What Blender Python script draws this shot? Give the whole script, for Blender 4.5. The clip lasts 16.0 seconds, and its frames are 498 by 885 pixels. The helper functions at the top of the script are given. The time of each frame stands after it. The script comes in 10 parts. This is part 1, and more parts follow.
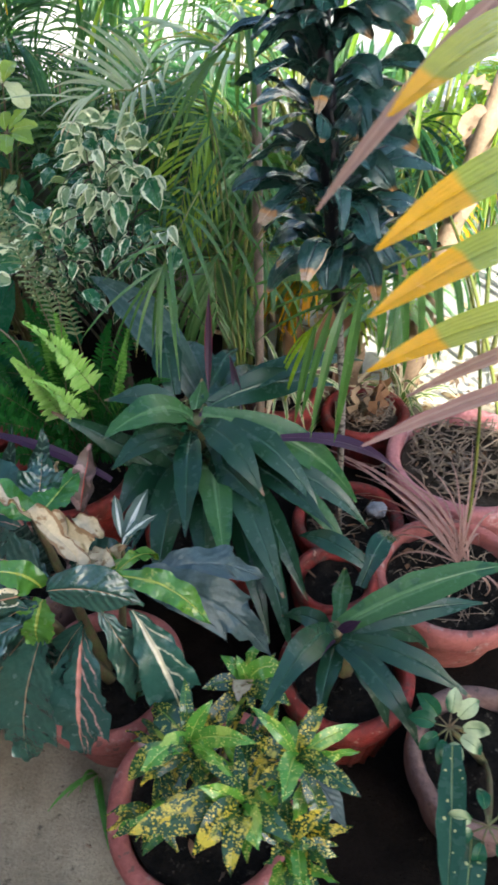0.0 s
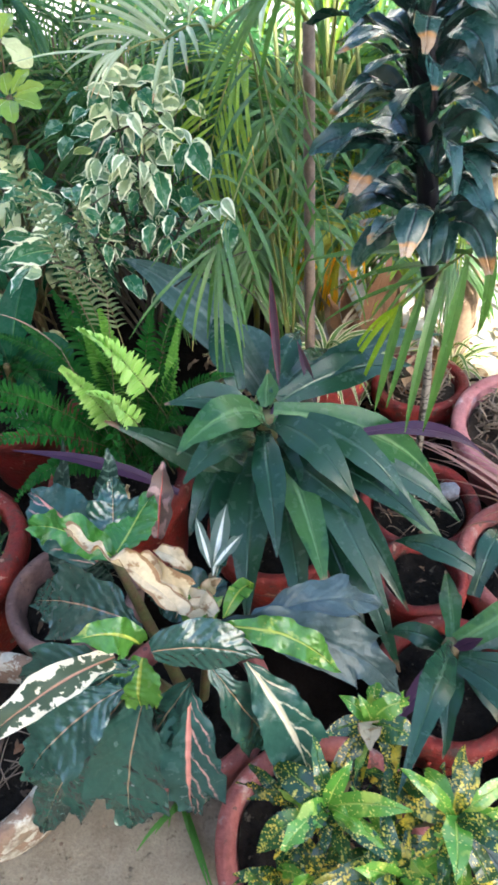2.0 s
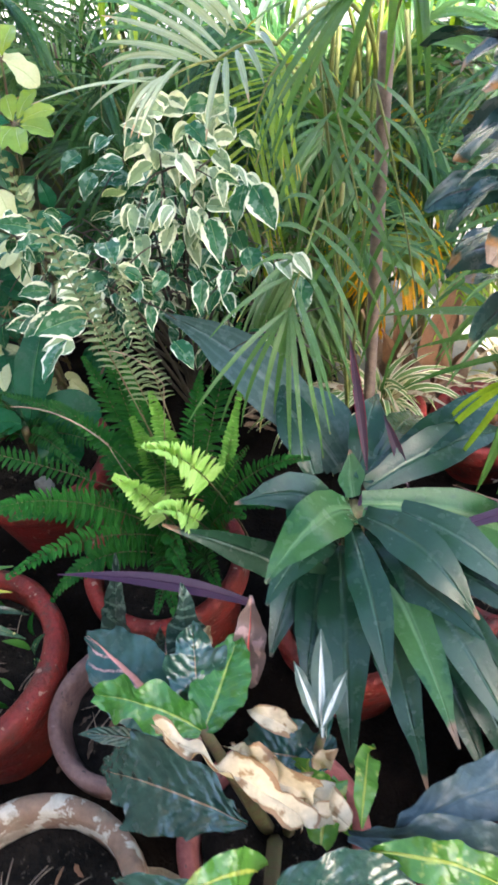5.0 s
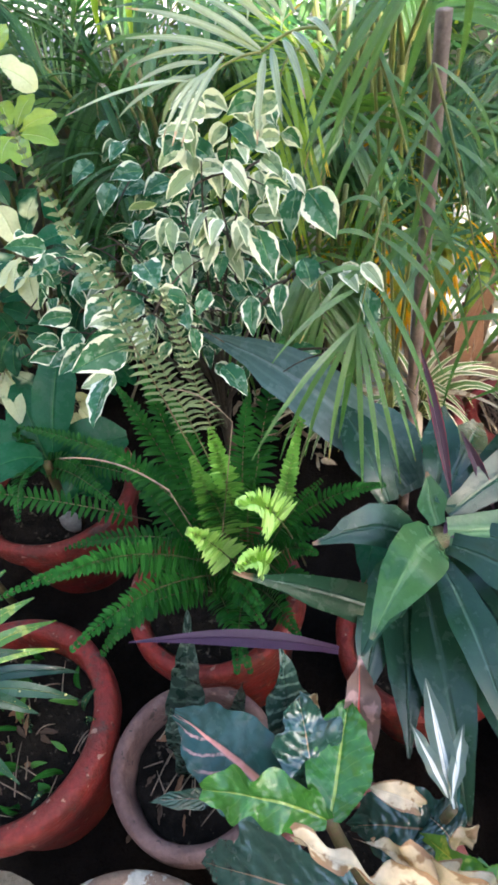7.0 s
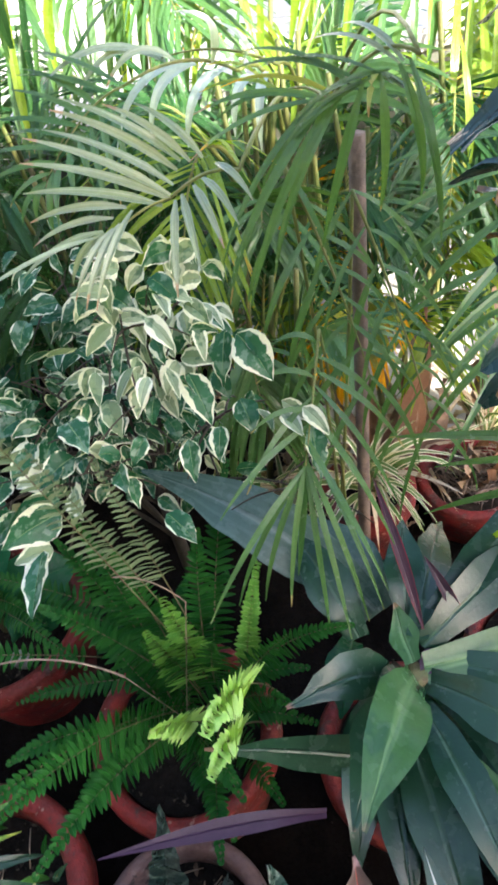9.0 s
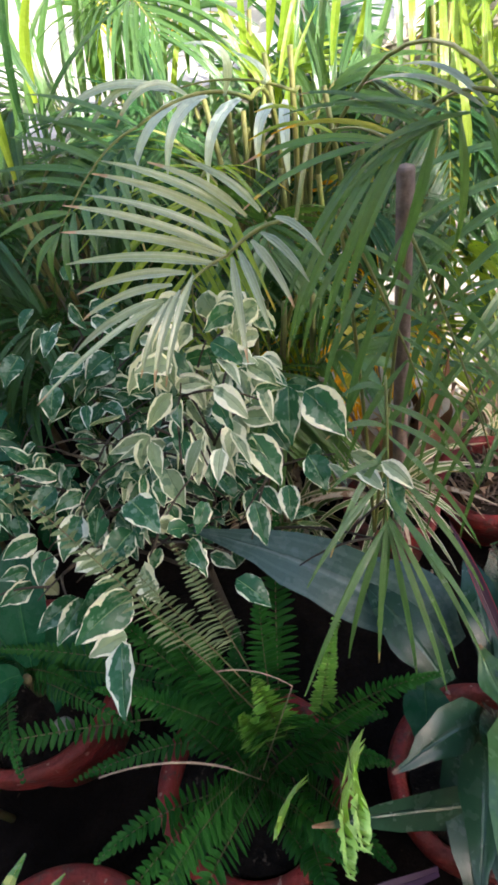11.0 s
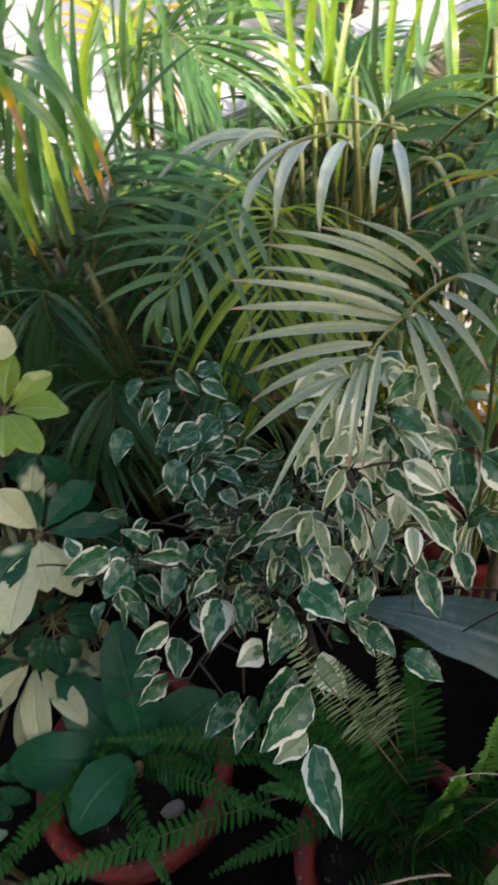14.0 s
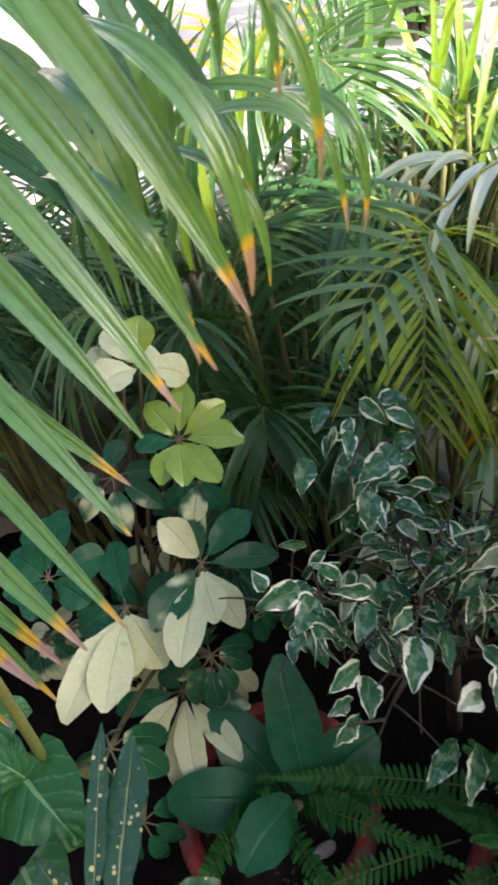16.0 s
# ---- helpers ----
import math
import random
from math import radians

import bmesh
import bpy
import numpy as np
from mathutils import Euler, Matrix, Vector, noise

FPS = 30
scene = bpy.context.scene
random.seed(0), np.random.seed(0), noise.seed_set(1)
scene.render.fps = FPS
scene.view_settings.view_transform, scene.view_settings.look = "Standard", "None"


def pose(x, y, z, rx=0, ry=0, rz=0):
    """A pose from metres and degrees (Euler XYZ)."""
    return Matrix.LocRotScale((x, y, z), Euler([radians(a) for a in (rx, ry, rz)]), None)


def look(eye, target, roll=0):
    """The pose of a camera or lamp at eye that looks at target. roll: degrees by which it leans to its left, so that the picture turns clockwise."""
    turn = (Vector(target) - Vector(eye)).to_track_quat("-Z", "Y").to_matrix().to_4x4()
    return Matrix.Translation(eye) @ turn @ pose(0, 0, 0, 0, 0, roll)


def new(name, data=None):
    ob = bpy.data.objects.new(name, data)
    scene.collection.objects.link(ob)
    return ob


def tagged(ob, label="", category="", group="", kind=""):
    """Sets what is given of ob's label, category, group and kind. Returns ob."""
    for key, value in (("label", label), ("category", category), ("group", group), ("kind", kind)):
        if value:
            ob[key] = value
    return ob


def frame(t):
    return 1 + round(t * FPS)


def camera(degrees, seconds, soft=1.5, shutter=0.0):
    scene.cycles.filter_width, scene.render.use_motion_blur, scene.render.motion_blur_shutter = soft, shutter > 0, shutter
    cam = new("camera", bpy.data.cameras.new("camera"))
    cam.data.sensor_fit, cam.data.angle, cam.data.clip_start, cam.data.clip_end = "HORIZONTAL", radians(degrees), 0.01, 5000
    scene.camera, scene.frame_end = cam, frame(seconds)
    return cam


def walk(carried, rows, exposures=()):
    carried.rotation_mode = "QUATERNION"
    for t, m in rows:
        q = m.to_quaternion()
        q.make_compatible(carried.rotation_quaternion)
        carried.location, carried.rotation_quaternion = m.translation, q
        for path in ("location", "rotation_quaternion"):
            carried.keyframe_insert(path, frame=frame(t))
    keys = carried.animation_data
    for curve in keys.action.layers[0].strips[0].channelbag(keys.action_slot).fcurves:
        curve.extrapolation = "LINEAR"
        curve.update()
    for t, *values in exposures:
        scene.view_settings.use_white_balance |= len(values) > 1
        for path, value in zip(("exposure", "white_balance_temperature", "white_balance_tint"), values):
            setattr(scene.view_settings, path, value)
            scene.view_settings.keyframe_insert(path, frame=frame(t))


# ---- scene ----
cam = camera(39.8, 16.0, soft=3.0, shutter=0.5)
PATH = [
    (0, (0.101, -0.116, 1.325), (-0.021, 1.400, 0.027), -2.9),
    (0.5, (0.058, -0.079, 1.316), (-0.084, 1.402, -0.019), -4.2),
    (1, (0.021, -0.042, 1.310), (-0.120, 1.421, -0.047), -5.5),
    (1.5, (-0.013, 0.002, 1.304), (-0.118, 1.446, -0.075), -6.1),
    (2, (-0.046, 0.036, 1.301), (-0.151, 1.460, -0.099), -6.7),
    (2.5, (-0.067, 0.054, 1.303), (-0.198, 1.482, -0.091), -7.2),
    (3, (-0.085, 0.089, 1.306), (-0.282, 1.515, -0.083), -8.5),
    (3.2, (-0.079, 0.111, 1.297), (-0.278, 1.512, -0.115), -8.4),
    (5.5, (-0.200, 0.322, 1.299), (-0.259, 1.703, -0.146), -9.6),
    (6, (-0.231, 0.358, 1.295), (-0.275, 1.725, -0.163), -11.0),
    (6.5, (-0.258, 0.381, 1.290), (-0.269, 1.732, -0.186), -11.7),
    (7, (-0.274, 0.395, 1.288), (-0.301, 1.750, -0.183), -11.3),
    (7.5, (-0.259, 0.425, 1.306), (-0.324, 1.783, -0.161), -11.9),
    (8, (-0.247, 0.453, 1.327), (-0.314, 1.840, -0.113), -11.3),
    (8.5, (-0.255, 0.516, 1.342), (-0.188, 1.866, -0.133), -12.5),
    (8.7, (-0.234, 0.529, 1.345), (-0.130, 1.900, -0.107), -12.6),
    (11, (-0.328, 0.668, 1.395), (-0.077, 1.969, -0.103), -14.7),
    (11.5, (-0.313, 0.716, 1.392), (-0.087, 1.966, -0.152), -13.8),
    (12, (-0.342, 0.765, 1.410), (0.012, 2.020, -0.107), -15.9),
    (12.5, (-0.385, 0.808, 1.397), (0.011, 2.052, -0.118), -17.5),
    (13, (-0.432, 0.844, 1.398), (-0.022, 2.089, -0.112), -17.3),
    (13.5, (-0.476, 0.855, 1.416), (-0.026, 2.148, -0.042), -16.7),
    (14, (-0.473, 0.830, 1.431), (-0.130, 2.117, -0.061), -16.5),
    (14.5, (-0.481, 0.812, 1.439), (-0.241, 2.129, -0.046), -18.2),
    (15, (-0.514, 0.835, 1.452), (-0.242, 2.172, -0.009), -18.5),
    (15.5, (-0.580, 0.888, 1.466), (-0.304, 2.241, 0.019), -19.1),
    (16, (-0.623, 0.935, 1.462), (-0.350, 2.298, 0.024), -19.1),
]
EXPOSURES = [(0.0, 1.89, 6100, 4), (0.5, 2.3, 6100, 3), (2.5, 2.63, 6100, 7), (5.5, 2.81, 6400, 11), (8.0, 2.68, 6350, 11), (11.0, 2.01, 6600, 18), (12.0, 2.15, 6600, 18), (12.5, 1.79, 6600, 19), (13.5, 1.85, 6550, 21), (14.0, 1.51, 6550, 21), (14.5, 1.75, 6550, 21), (15.0, 1.82, 6550, 21), (15.5, 1.77, 6550, 21), (16.0, 1.91, 6550, 21)]
walk(cam, [(t, look(eye, target, roll)) for t, eye, target, roll in PATH], EXPOSURES)

# ---- world, sun ----
world = bpy.data.worlds.new("sky")
scene.world = world
world.use_nodes = True
wn = world.node_tree.nodes
sky = wn.new("ShaderNodeTexSky")
sky.sky_type = "NISHITA"
sky.sun_disc = False
sky.sun_elevation = radians(30)
sky.sun_rotation = radians(153)
sky.altitude = 50
sky.air_density, sky.dust_density, sky.ozone_density = 1.0, 2.0, 1.0
wn["Background"].inputs["Strength"].default_value = 0.15
world.node_tree.links.new(sky.outputs["Color"], wn["Background"].inputs["Color"])
sun_data = bpy.data.lights.new("sun", "SUN")
sun_data.energy, sun_data.angle, sun_data.color = 3.8, radians(0.6), (1.0, 0.95, 0.86)
sun = new("sun", sun_data)
sun.matrix_world = look((0, 0, 8), (-0.39, 0.773, 7.5))

# ---- helpers of this scene ----
ORIGIN = {}
UP = Vector((0, 0, 1))


def thing(name, loc, label, category, group="", kind=""):
    ob = new(name)
    ob.empty_display_size = 0.05
    ob.location = loc
    ORIGIN[ob.name] = Vector(loc)
    return tagged(ob, label, category, group, kind)


def put(name, mesh_data, material, parent=None, label="", smooth=True):
    """Links verts, faces and uvs (world metres) as one mesh under its parent."""
    verts, faces, uvs = mesh_data
    o = ORIGIN[parent.name] if parent else Vector((0, 0, 0))
    me = bpy.data.meshes.new(name)
    v = np.array([tuple(p) for p in verts], dtype=float) - np.array(o)
    me.from_pydata(v.tolist(), [], faces)
    if uvs:
        layer = me.uv_layers.new(name="UVMap")
        flat = np.array([uvs[i] for f in faces for i in f], dtype=np.float32).ravel()
        layer.data.foreach_set("uv", flat)
    if smooth:
        me.polygons.foreach_set("use_smooth", [True] * len(me.polygons))
    me.materials.append(material)
    me.update()
    ob = new(name, me)
    if parent:
        ob.parent = parent
        ORIGIN[ob.name] = o
    else:
        ORIGIN[ob.name] = Vector((0, 0, 0))
    if label:
        ob["label"] = label
    return ob


def part(name, bm, material, parent, label="", smooth=False):
    bm.normal_update()
    verts = [v.co.copy() for v in bm.verts]
    bm.verts.index_update()
    faces = [[v.index for v in f.verts] for f in bm.faces]
    bm.free()
    return put(name, (verts, faces, None), material, parent, label, smooth)


def join(*pieces):
    verts, faces, uvs = [], [], []
    for v, f, u in pieces:
        k = len(verts)
        verts += v
        faces += [tuple(i + k for i in g) for g in f]
        uvs += u if u else [(0.5, 0.5)] * len(v)
    return verts, faces, uvs


def smoothstep(a, b, x):
    x = min(1, max(0, (x - a) / (b - a)))
    return x * x * (3 - 2 * x)


def table(s, *rows):
    for (a, va), (b, vb) in zip(rows, rows[1:]):
        if s <= b:
            return va + (vb - va) * smoothstep(a, b, s)
    return rows[-1][1]


# how far the side lobes reach forward, as a share of the leaf's length
SWEEP = {"lobed": lambda s: 0.12 * math.exp(-((s - 0.6) / 0.06) ** 2)}
SHAPES = {
    "sword": lambda s: (0.5 + 0.5 * smoothstep(0, 0.4, s)) * (1 - smoothstep(0.45, 1.06, s)) ** 0.8,
    "strap": lambda s: (0.6 + 0.4 * smoothstep(0, 0.3, s)) * (1 - smoothstep(0.6, 1.03, s)) ** 0.6,
    "oval": lambda s: math.sin(math.pi * min(1, 0.04 + s * 0.93) ** 0.85) ** 0.75 * (1 if s < 0.8 else 1 - 0.35 * smoothstep(0.8, 0.95, s)),
    "drop": lambda s: max(0.02, math.sin(math.pi * min(1, s * 1.06) ** 0.72) ** 0.8 if s < 0.8 else 0.55 * (1 - smoothstep(0.74, 1.02, s)) + 0.02),
    "lance": lambda s: math.sin(math.pi * (0.03 + 0.965 * s)) ** 0.9,
    "palm": lambda s: (0.35 + 0.65 * smoothstep(0, 0.25, s)) * (1 - s ** 2.6) ** 0.8,
    "oak": lambda s: math.sin(math.pi * (0.03 + 0.93 * s) ** 0.9) ** 0.7 * (1 - 0.45 * math.exp(-((s - 0.62) / 0.07) ** 2)) * (1 + 0.25 * math.exp(-((s - 0.76) / 0.06) ** 2)),
    "lobed": lambda s: table(s, (0.0, 0.1), (0.1, 0.34), (0.28, 0.72), (0.45, 0.86), (0.55, 0.98), (0.62, 0.98), (0.67, 0.7), (0.72, 0.56), (0.8, 0.54), (0.9, 0.36), (1.0, 0.03)),
    "spoon": lambda s: max(0.03, math.sin(math.pi * min(1, (0.03 + 0.95 * s) ** 1.35)) ** 0.75),
    "heart": lambda s: (0.75 + 0.25 * smoothstep(0, 0.2, s)) * (1 - s ** 1.8) ** 0.8,
    "pinna": lambda s: (0.8 + 0.2 * smoothstep(0, 0.3, s)) * (1 - s ** 3) ** 0.7,
    "stalked": lambda s: table(s, (0.0, 0.3), (0.25, 0.22), (0.42, 0.62), (0.62, 1.0), (0.82, 0.86), (0.94, 0.55), (1.0, 0.22)),
    "broad": lambda s: math.sin(math.pi * (0.05 + 0.93 * s) ** 1.1) ** 0.6,
}


def blade(base, tip, width, shape="sword", arch=0.0, fold=0.12, wave=0.0, waves=3.0, hint=(0, -0.45, 0.9), roll=0.0, n=9, m=4, skew=1.0, twist=0.0, phase=0.0, crumple=0.0, ribs=0.0, ribn=9):
    """One leaf blade from base to tip, bowed by arch (metres) on its upper side."""
    base, tip = Vector(base), Vector(tip)
    chord = tip - base
    length = chord.length or 1e-4
    t0 = chord / length
    hint = Vector(hint).normalized()
    lift = UP - t0 * UP.dot(t0)
    if lift.length < 0.35:
        lift = hint - t0 * hint.dot(t0)
    lift.normalize()
    prof = SHAPES[shape]
    sweep = SWEEP[shape] if shape in SWEEP else None
    centre = [base + chord * s + lift * (4 * arch * (s ** skew) * (1 - s ** skew)) for s in (i / n for i in range(n + 1))]
    verts, faces, uvs = [], [], []
    for i, p in enumerate(centre):
        s = i / n
        tan = (centre[min(n, i + 1)] - centre[max(0, i - 1)]).normalized()
        nor = hint - tan * hint.dot(tan)
        if nor.length < 0.2:
            nor = Vector((0, -0.7, 0.4)) - tan * Vector((0, -0.7, 0.4)).dot(tan)
        nor.normalize()
        nor = Matrix.Rotation(radians(roll + twist * s), 3, tan) @ nor
        side = tan.cross(nor)
        w = max(0.0006, 0.5 * width * prof(s))
        for j in range(m + 1):
            u = 2 * j / m - 1
            rip = wave * abs(u) * math.sin(waves * 6.283 * s + (1.3 if u > 0 else 0) + phase)
            q = p + side * (u * w) + nor * (fold * abs(u) * w + rip)
            if ribs:
                q = q + nor * (ribs * math.sin(6.283 * ribn * (s - 0.22 * abs(u))) * smoothstep(0.0, 0.3, abs(u)))
            if sweep:
                q = q + tan * (abs(u) ** 1.5 * sweep(s) * length)
            if crumple:
                q = q + noise.noise_vector(q * 42.0) * crumple * (0.3 + abs(u))
            verts.append(q)
            uvs.append((j / m, s))
    for i in range(n):
        for j in range(m):
            a = i * (m + 1) + j
            faces.append((a, a + 1, a + m + 2, a + m + 1))
    return verts, faces, uvs


def tube(points, radii, sides=6):
    points = [Vector(p) for p in points]
    if not hasattr(radii, "__len__"):
        radii = [radii] * len(points)
    verts, faces, uvs = [], [], []
    for i, p in enumerate(points):
        tan = (points[min(len(points) - 1, i + 1)] - points[max(0, i - 1)]).normalized()
        a = tan.cross(Vector((0.3, 0.9, 0.2))).normalized()
        b = tan.cross(a)
        for k in range(sides):
            q = 6.2832 * k / sides
            verts.append(p + (a * math.cos(q) + b * math.sin(q)) * radii[i])
            uvs.append((k / sides, i / max(1, len(points) - 1)))
    for i in range(len(points) - 1):
        for k in range(sides):
            a, b = i * sides + k, i * sides + (k + 1) % sides
            faces.append((a, b, b + sides, a + sides))
    faces.append(tuple(range(sides))[::-1])
    faces.append(tuple(range((len(points) - 1) * sides, len(points) * sides)))
    return verts, faces, uvs


def bow(a, b, arch=0.0, n=8, lift=(0, 0, 1)):
    a, b = Vector(a), Vector(b)
    lift = Vector(lift)
    return [a.lerp(b, i / n) + lift * (4 * arch * (i / n) * (1 - i / n)) for i in range(n + 1)]


def lathe(loc, profile, sides=40, wobble=0.0, seed=0):
    verts, faces, uvs = [], [], []
    x0, y0, z0 = loc
    for i, (r, z) in enumerate(profile):
        for k in range(sides):
            q = 6.2832 * k / sides
            d = 1 + wobble * noise.noise((math.cos(q) * 1.5 + seed, math.sin(q) * 1.5, z * 9 + i * 0.1))
            verts.append(Vector((x0 + r * d * math.cos(q), y0 + r * d * math.sin(q), z0 + z + wobble * 0.12 * math.sin(2 * q + seed))))
            uvs.append((k / sides, i / len(profile)))
    for i in range(len(profile) - 1):
        for k in range(sides):
            a, b = i * sides + k, i * sides + (k + 1) % sides
            faces.append((a, b, b + sides, a + sides))
    return verts, faces, uvs

# ---- materials ----
class Nodes:
    def __init__(self, name):
        self.m = bpy.data.materials.new(name)
        self.m.use_nodes = True
        self.t = self.m.node_tree
        self.t.nodes.clear()

    def add(self, kind, **kw):
        n = self.t.nodes.new(kind)
        for k, v in kw.items():
            setattr(n, k, v)
        return n

    def set(self, socket, v):
        if isinstance(v, bpy.types.NodeSocket):
            self.t.links.new(v, socket)
        elif isinstance(v, (tuple, list)) and len(v) == 3:
            socket.default_value = (*v, 1) if socket.type == "RGBA" else v
        else:
            socket.default_value = v

    def math(self, op, a, b=0.0, c=None, clamp=False):
        n = self.add("ShaderNodeMath", operation=op, use_clamp=clamp)
        self.set(n.inputs[0], a)
        self.set(n.inputs[1], b)
        if c is not None:
            self.set(n.inputs[2], c)
        return n.outputs[0]

    def mix(self, f, a, b):
        n = self.add("ShaderNodeMix", data_type="RGBA")
        self.set(n.inputs[0], f)
        self.set(n.inputs[6], a)
        self.set(n.inputs[7], b)
        return n.outputs[2]

    def noise(self, vec, scale, detail=3.0, rough=0.55):
        n = self.add("ShaderNodeTexNoise")
        self.set(n.inputs["Vector"], vec)
        n.inputs["Scale"].default_value, n.inputs["Detail"].default_value, n.inputs["Roughness"].default_value = scale, detail, rough
        return n.outputs[0]

    def step(self, x, a, b):
        n = self.add("ShaderNodeMapRange", interpolation_type="SMOOTHSTEP")
        self.set(n.inputs[0], x)
        self.set(n.inputs[1], a)
        self.set(n.inputs[2], b)
        return n.outputs[0]

    def chance(self):
        a = self.add("ShaderNodeObjectInfo").outputs["Random"]
        b = self.add("ShaderNodeNewGeometry").outputs["Random Per Island"]
        return self.math("FRACT", self.math("MULTIPLY_ADD", a, 7.31, b))

    def finish(self, colour, rough=0.5, bump=None, height=0.002, translucent=0.0, metal=0.0, spec=0.5, glow=1.0):
        p = self.add("ShaderNodeBsdfPrincipled")
        self.set(p.inputs["Base Color"], colour)
        self.set(p.inputs["Roughness"], rough)
        p.inputs["Metallic"].default_value = metal
        p.inputs["Specular IOR Level"].default_value = spec
        if bump is not None:
            b = self.add("ShaderNodeBump")
            b.inputs["Strength"].default_value, b.inputs["Distance"].default_value = 0.6, height
            self.set(b.inputs["Height"], bump)
            self.t.links.new(b.outputs[0], p.inputs["Normal"])
        out = self.add("ShaderNodeOutputMaterial")
        if translucent:
            tr = self.add("ShaderNodeBsdfTranslucent")
            warm = self.add("ShaderNodeMix", data_type="RGBA", blend_type="MULTIPLY")
            warm.inputs[0].default_value = 1.0
            self.set(warm.inputs[6], colour)
            self.set(warm.inputs[7], (1.7, 1.55, 0.5))
            self.t.links.new(warm.outputs[2], tr.inputs["Color"])
            ms = self.add("ShaderNodeMixShader")
            ms.inputs[0].default_value = translucent
            self.t.links.new(p.outputs[0], ms.inputs[1])
            self.t.links.new(tr.outputs[0], ms.inputs[2])
            self.t.links.new(ms.outputs[0], out.inputs[0])
        else:
            self.t.links.new(p.outputs[0], out.inputs[0])
        return self.m


def leaf_mat(name, col, col2, mid=None, margin=None, tip=None, spots=None, veins=None, grain=0.18, rough=0.38, trans=0.22, spec=0.3, stripe=None, patch=None, quilt=None, broken=0.0, half=False):
    k = Nodes(name)
    uv = k.add("ShaderNodeSeparateXYZ")
    k.t.links.new(k.add("ShaderNodeUVMap").outputs[0], uv.inputs[0])
    u, v = uv.outputs[0], uv.outputs[1]
    a = k.math("MULTIPLY", k.math("ABSOLUTE", k.math("SUBTRACT", u, 0.5)), 2.0)
    obj = k.add("ShaderNodeTexCoord").outputs["Object"]
    big, fine = k.noise(obj, 22.0), k.noise(obj, 190.0, 4.0)
    rnd = k.chance()
    f = k.math("ADD", k.math("MULTIPLY", rnd, 0.7), k.math("MULTIPLY_ADD", big, 0.9, -0.3), clamp=True)
    c = k.mix(f, col, col2)
    bump = k.math("MULTIPLY", fine, 0.5)
    if patch:
        c = k.mix(k.math("MULTIPLY", k.step(k.noise(obj, patch[1]), patch[2], patch[2] + 0.08), patch[3] if len(patch) > 3 else 1.0), c, patch[0])
    if veins:
        v2 = k.math("ADD", v, k.math("MULTIPLY_ADD", k.noise(obj, 45.0, 2.0), 0.09, -0.045))
        w = k.math("SINE", k.math("MULTIPLY", k.math("MULTIPLY_ADD", a, -veins[3] if len(veins) > 3 else -0.16, v2), veins[1] * 6.283))
        line = k.step(w, veins[4] if len(veins) > 4 else 0.93, 1.0)
        if half:
            line = k.math("MULTIPLY", k.math("MULTIPLY", line, k.step(u, 0.54, 0.5)), k.step(a, 0.95, 0.6))
        if broken:
            line = k.math("MULTIPLY", line, k.step(k.noise(obj, 16.0), broken, broken + 0.1))
        c = k.mix(k.math("MULTIPLY", line, k.math("MULTIPLY", veins[2], k.step(fine, 0.25, 0.6))), c, veins[0])
        bump = k.math("MULTIPLY_ADD", k.math("MULTIPLY", w, k.math("MULTIPLY_ADD", big, 1.2, 0.1)), -veins[5] if len(veins) > 5 else -0.3, bump)
    if quilt:
        puck = k.add("ShaderNodeTexVoronoi", feature="SMOOTH_F1")
        k.set(puck.inputs["Vector"], k.add("ShaderNodeTexCoord").outputs["Object"])
        puck.inputs["Scale"].default_value = quilt[0]
        bump = k.math("MULTIPLY_ADD", k.noise(obj, quilt[0] * 0.6, 2.0), quilt[1], bump)
        bump = k.math("MULTIPLY_ADD", puck.outputs["Distance"], -quilt[1], bump)
        # Creases between the puckers are darkened in the colour, as if shaded.
        c = k.mix(k.math("MULTIPLY", puck.outputs["Distance"], 0.2), c, (0.01, 0.025, 0.018))
    if stripe:
        w = k.math("SINE", k.math("MULTIPLY", u, stripe[1] * 6.283))
        c = k.mix(k.math("MULTIPLY", k.step(w, 0.2, 0.9), stripe[2]), c, stripe[0])
        bump = k.math("MULTIPLY_ADD", w, stripe[3] if len(stripe) > 3 else 0.12, bump)
    if margin:
        edge = k.math("ADD", a, k.math("MULTIPLY_ADD", k.noise(obj, margin[3]), margin[2], -0.5 * margin[2]))
        edge = k.math("ADD", edge, k.math("MULTIPLY_ADD", rnd, 0.35, -0.17))
        c = k.mix(k.step(edge, margin[1], margin[1] + 0.07), c, margin[0])
    if spots:
        vo = k.add("ShaderNodeTexVoronoi")
        k.set(vo.inputs["Vector"], obj)
        vo.inputs["Scale"].default_value = spots[1]
        size = k.math("MULTIPLY_ADD", k.noise(obj, spots[1] * 0.25), spots[2] * 2.4, -0.55 * spots[2])
        c = k.mix(k.step(k.math("SUBTRACT", size, vo.outputs["Distance"]), 0.0, 0.08), c, spots[0])
    if mid:
        taper = k.math("MULTIPLY", k.math("SUBTRACT", 1.12, v), mid[1])
        c = k.mix(k.math("SUBTRACT", 1.0, k.step(a, k.math("MULTIPLY", taper, 0.5), taper)), c, mid[0])
    bump = k.math("SUBTRACT", bump, k.math("MULTIPLY", k.math("SUBTRACT", 1.0, k.step(a, 0.0, 0.14)), 1.5))
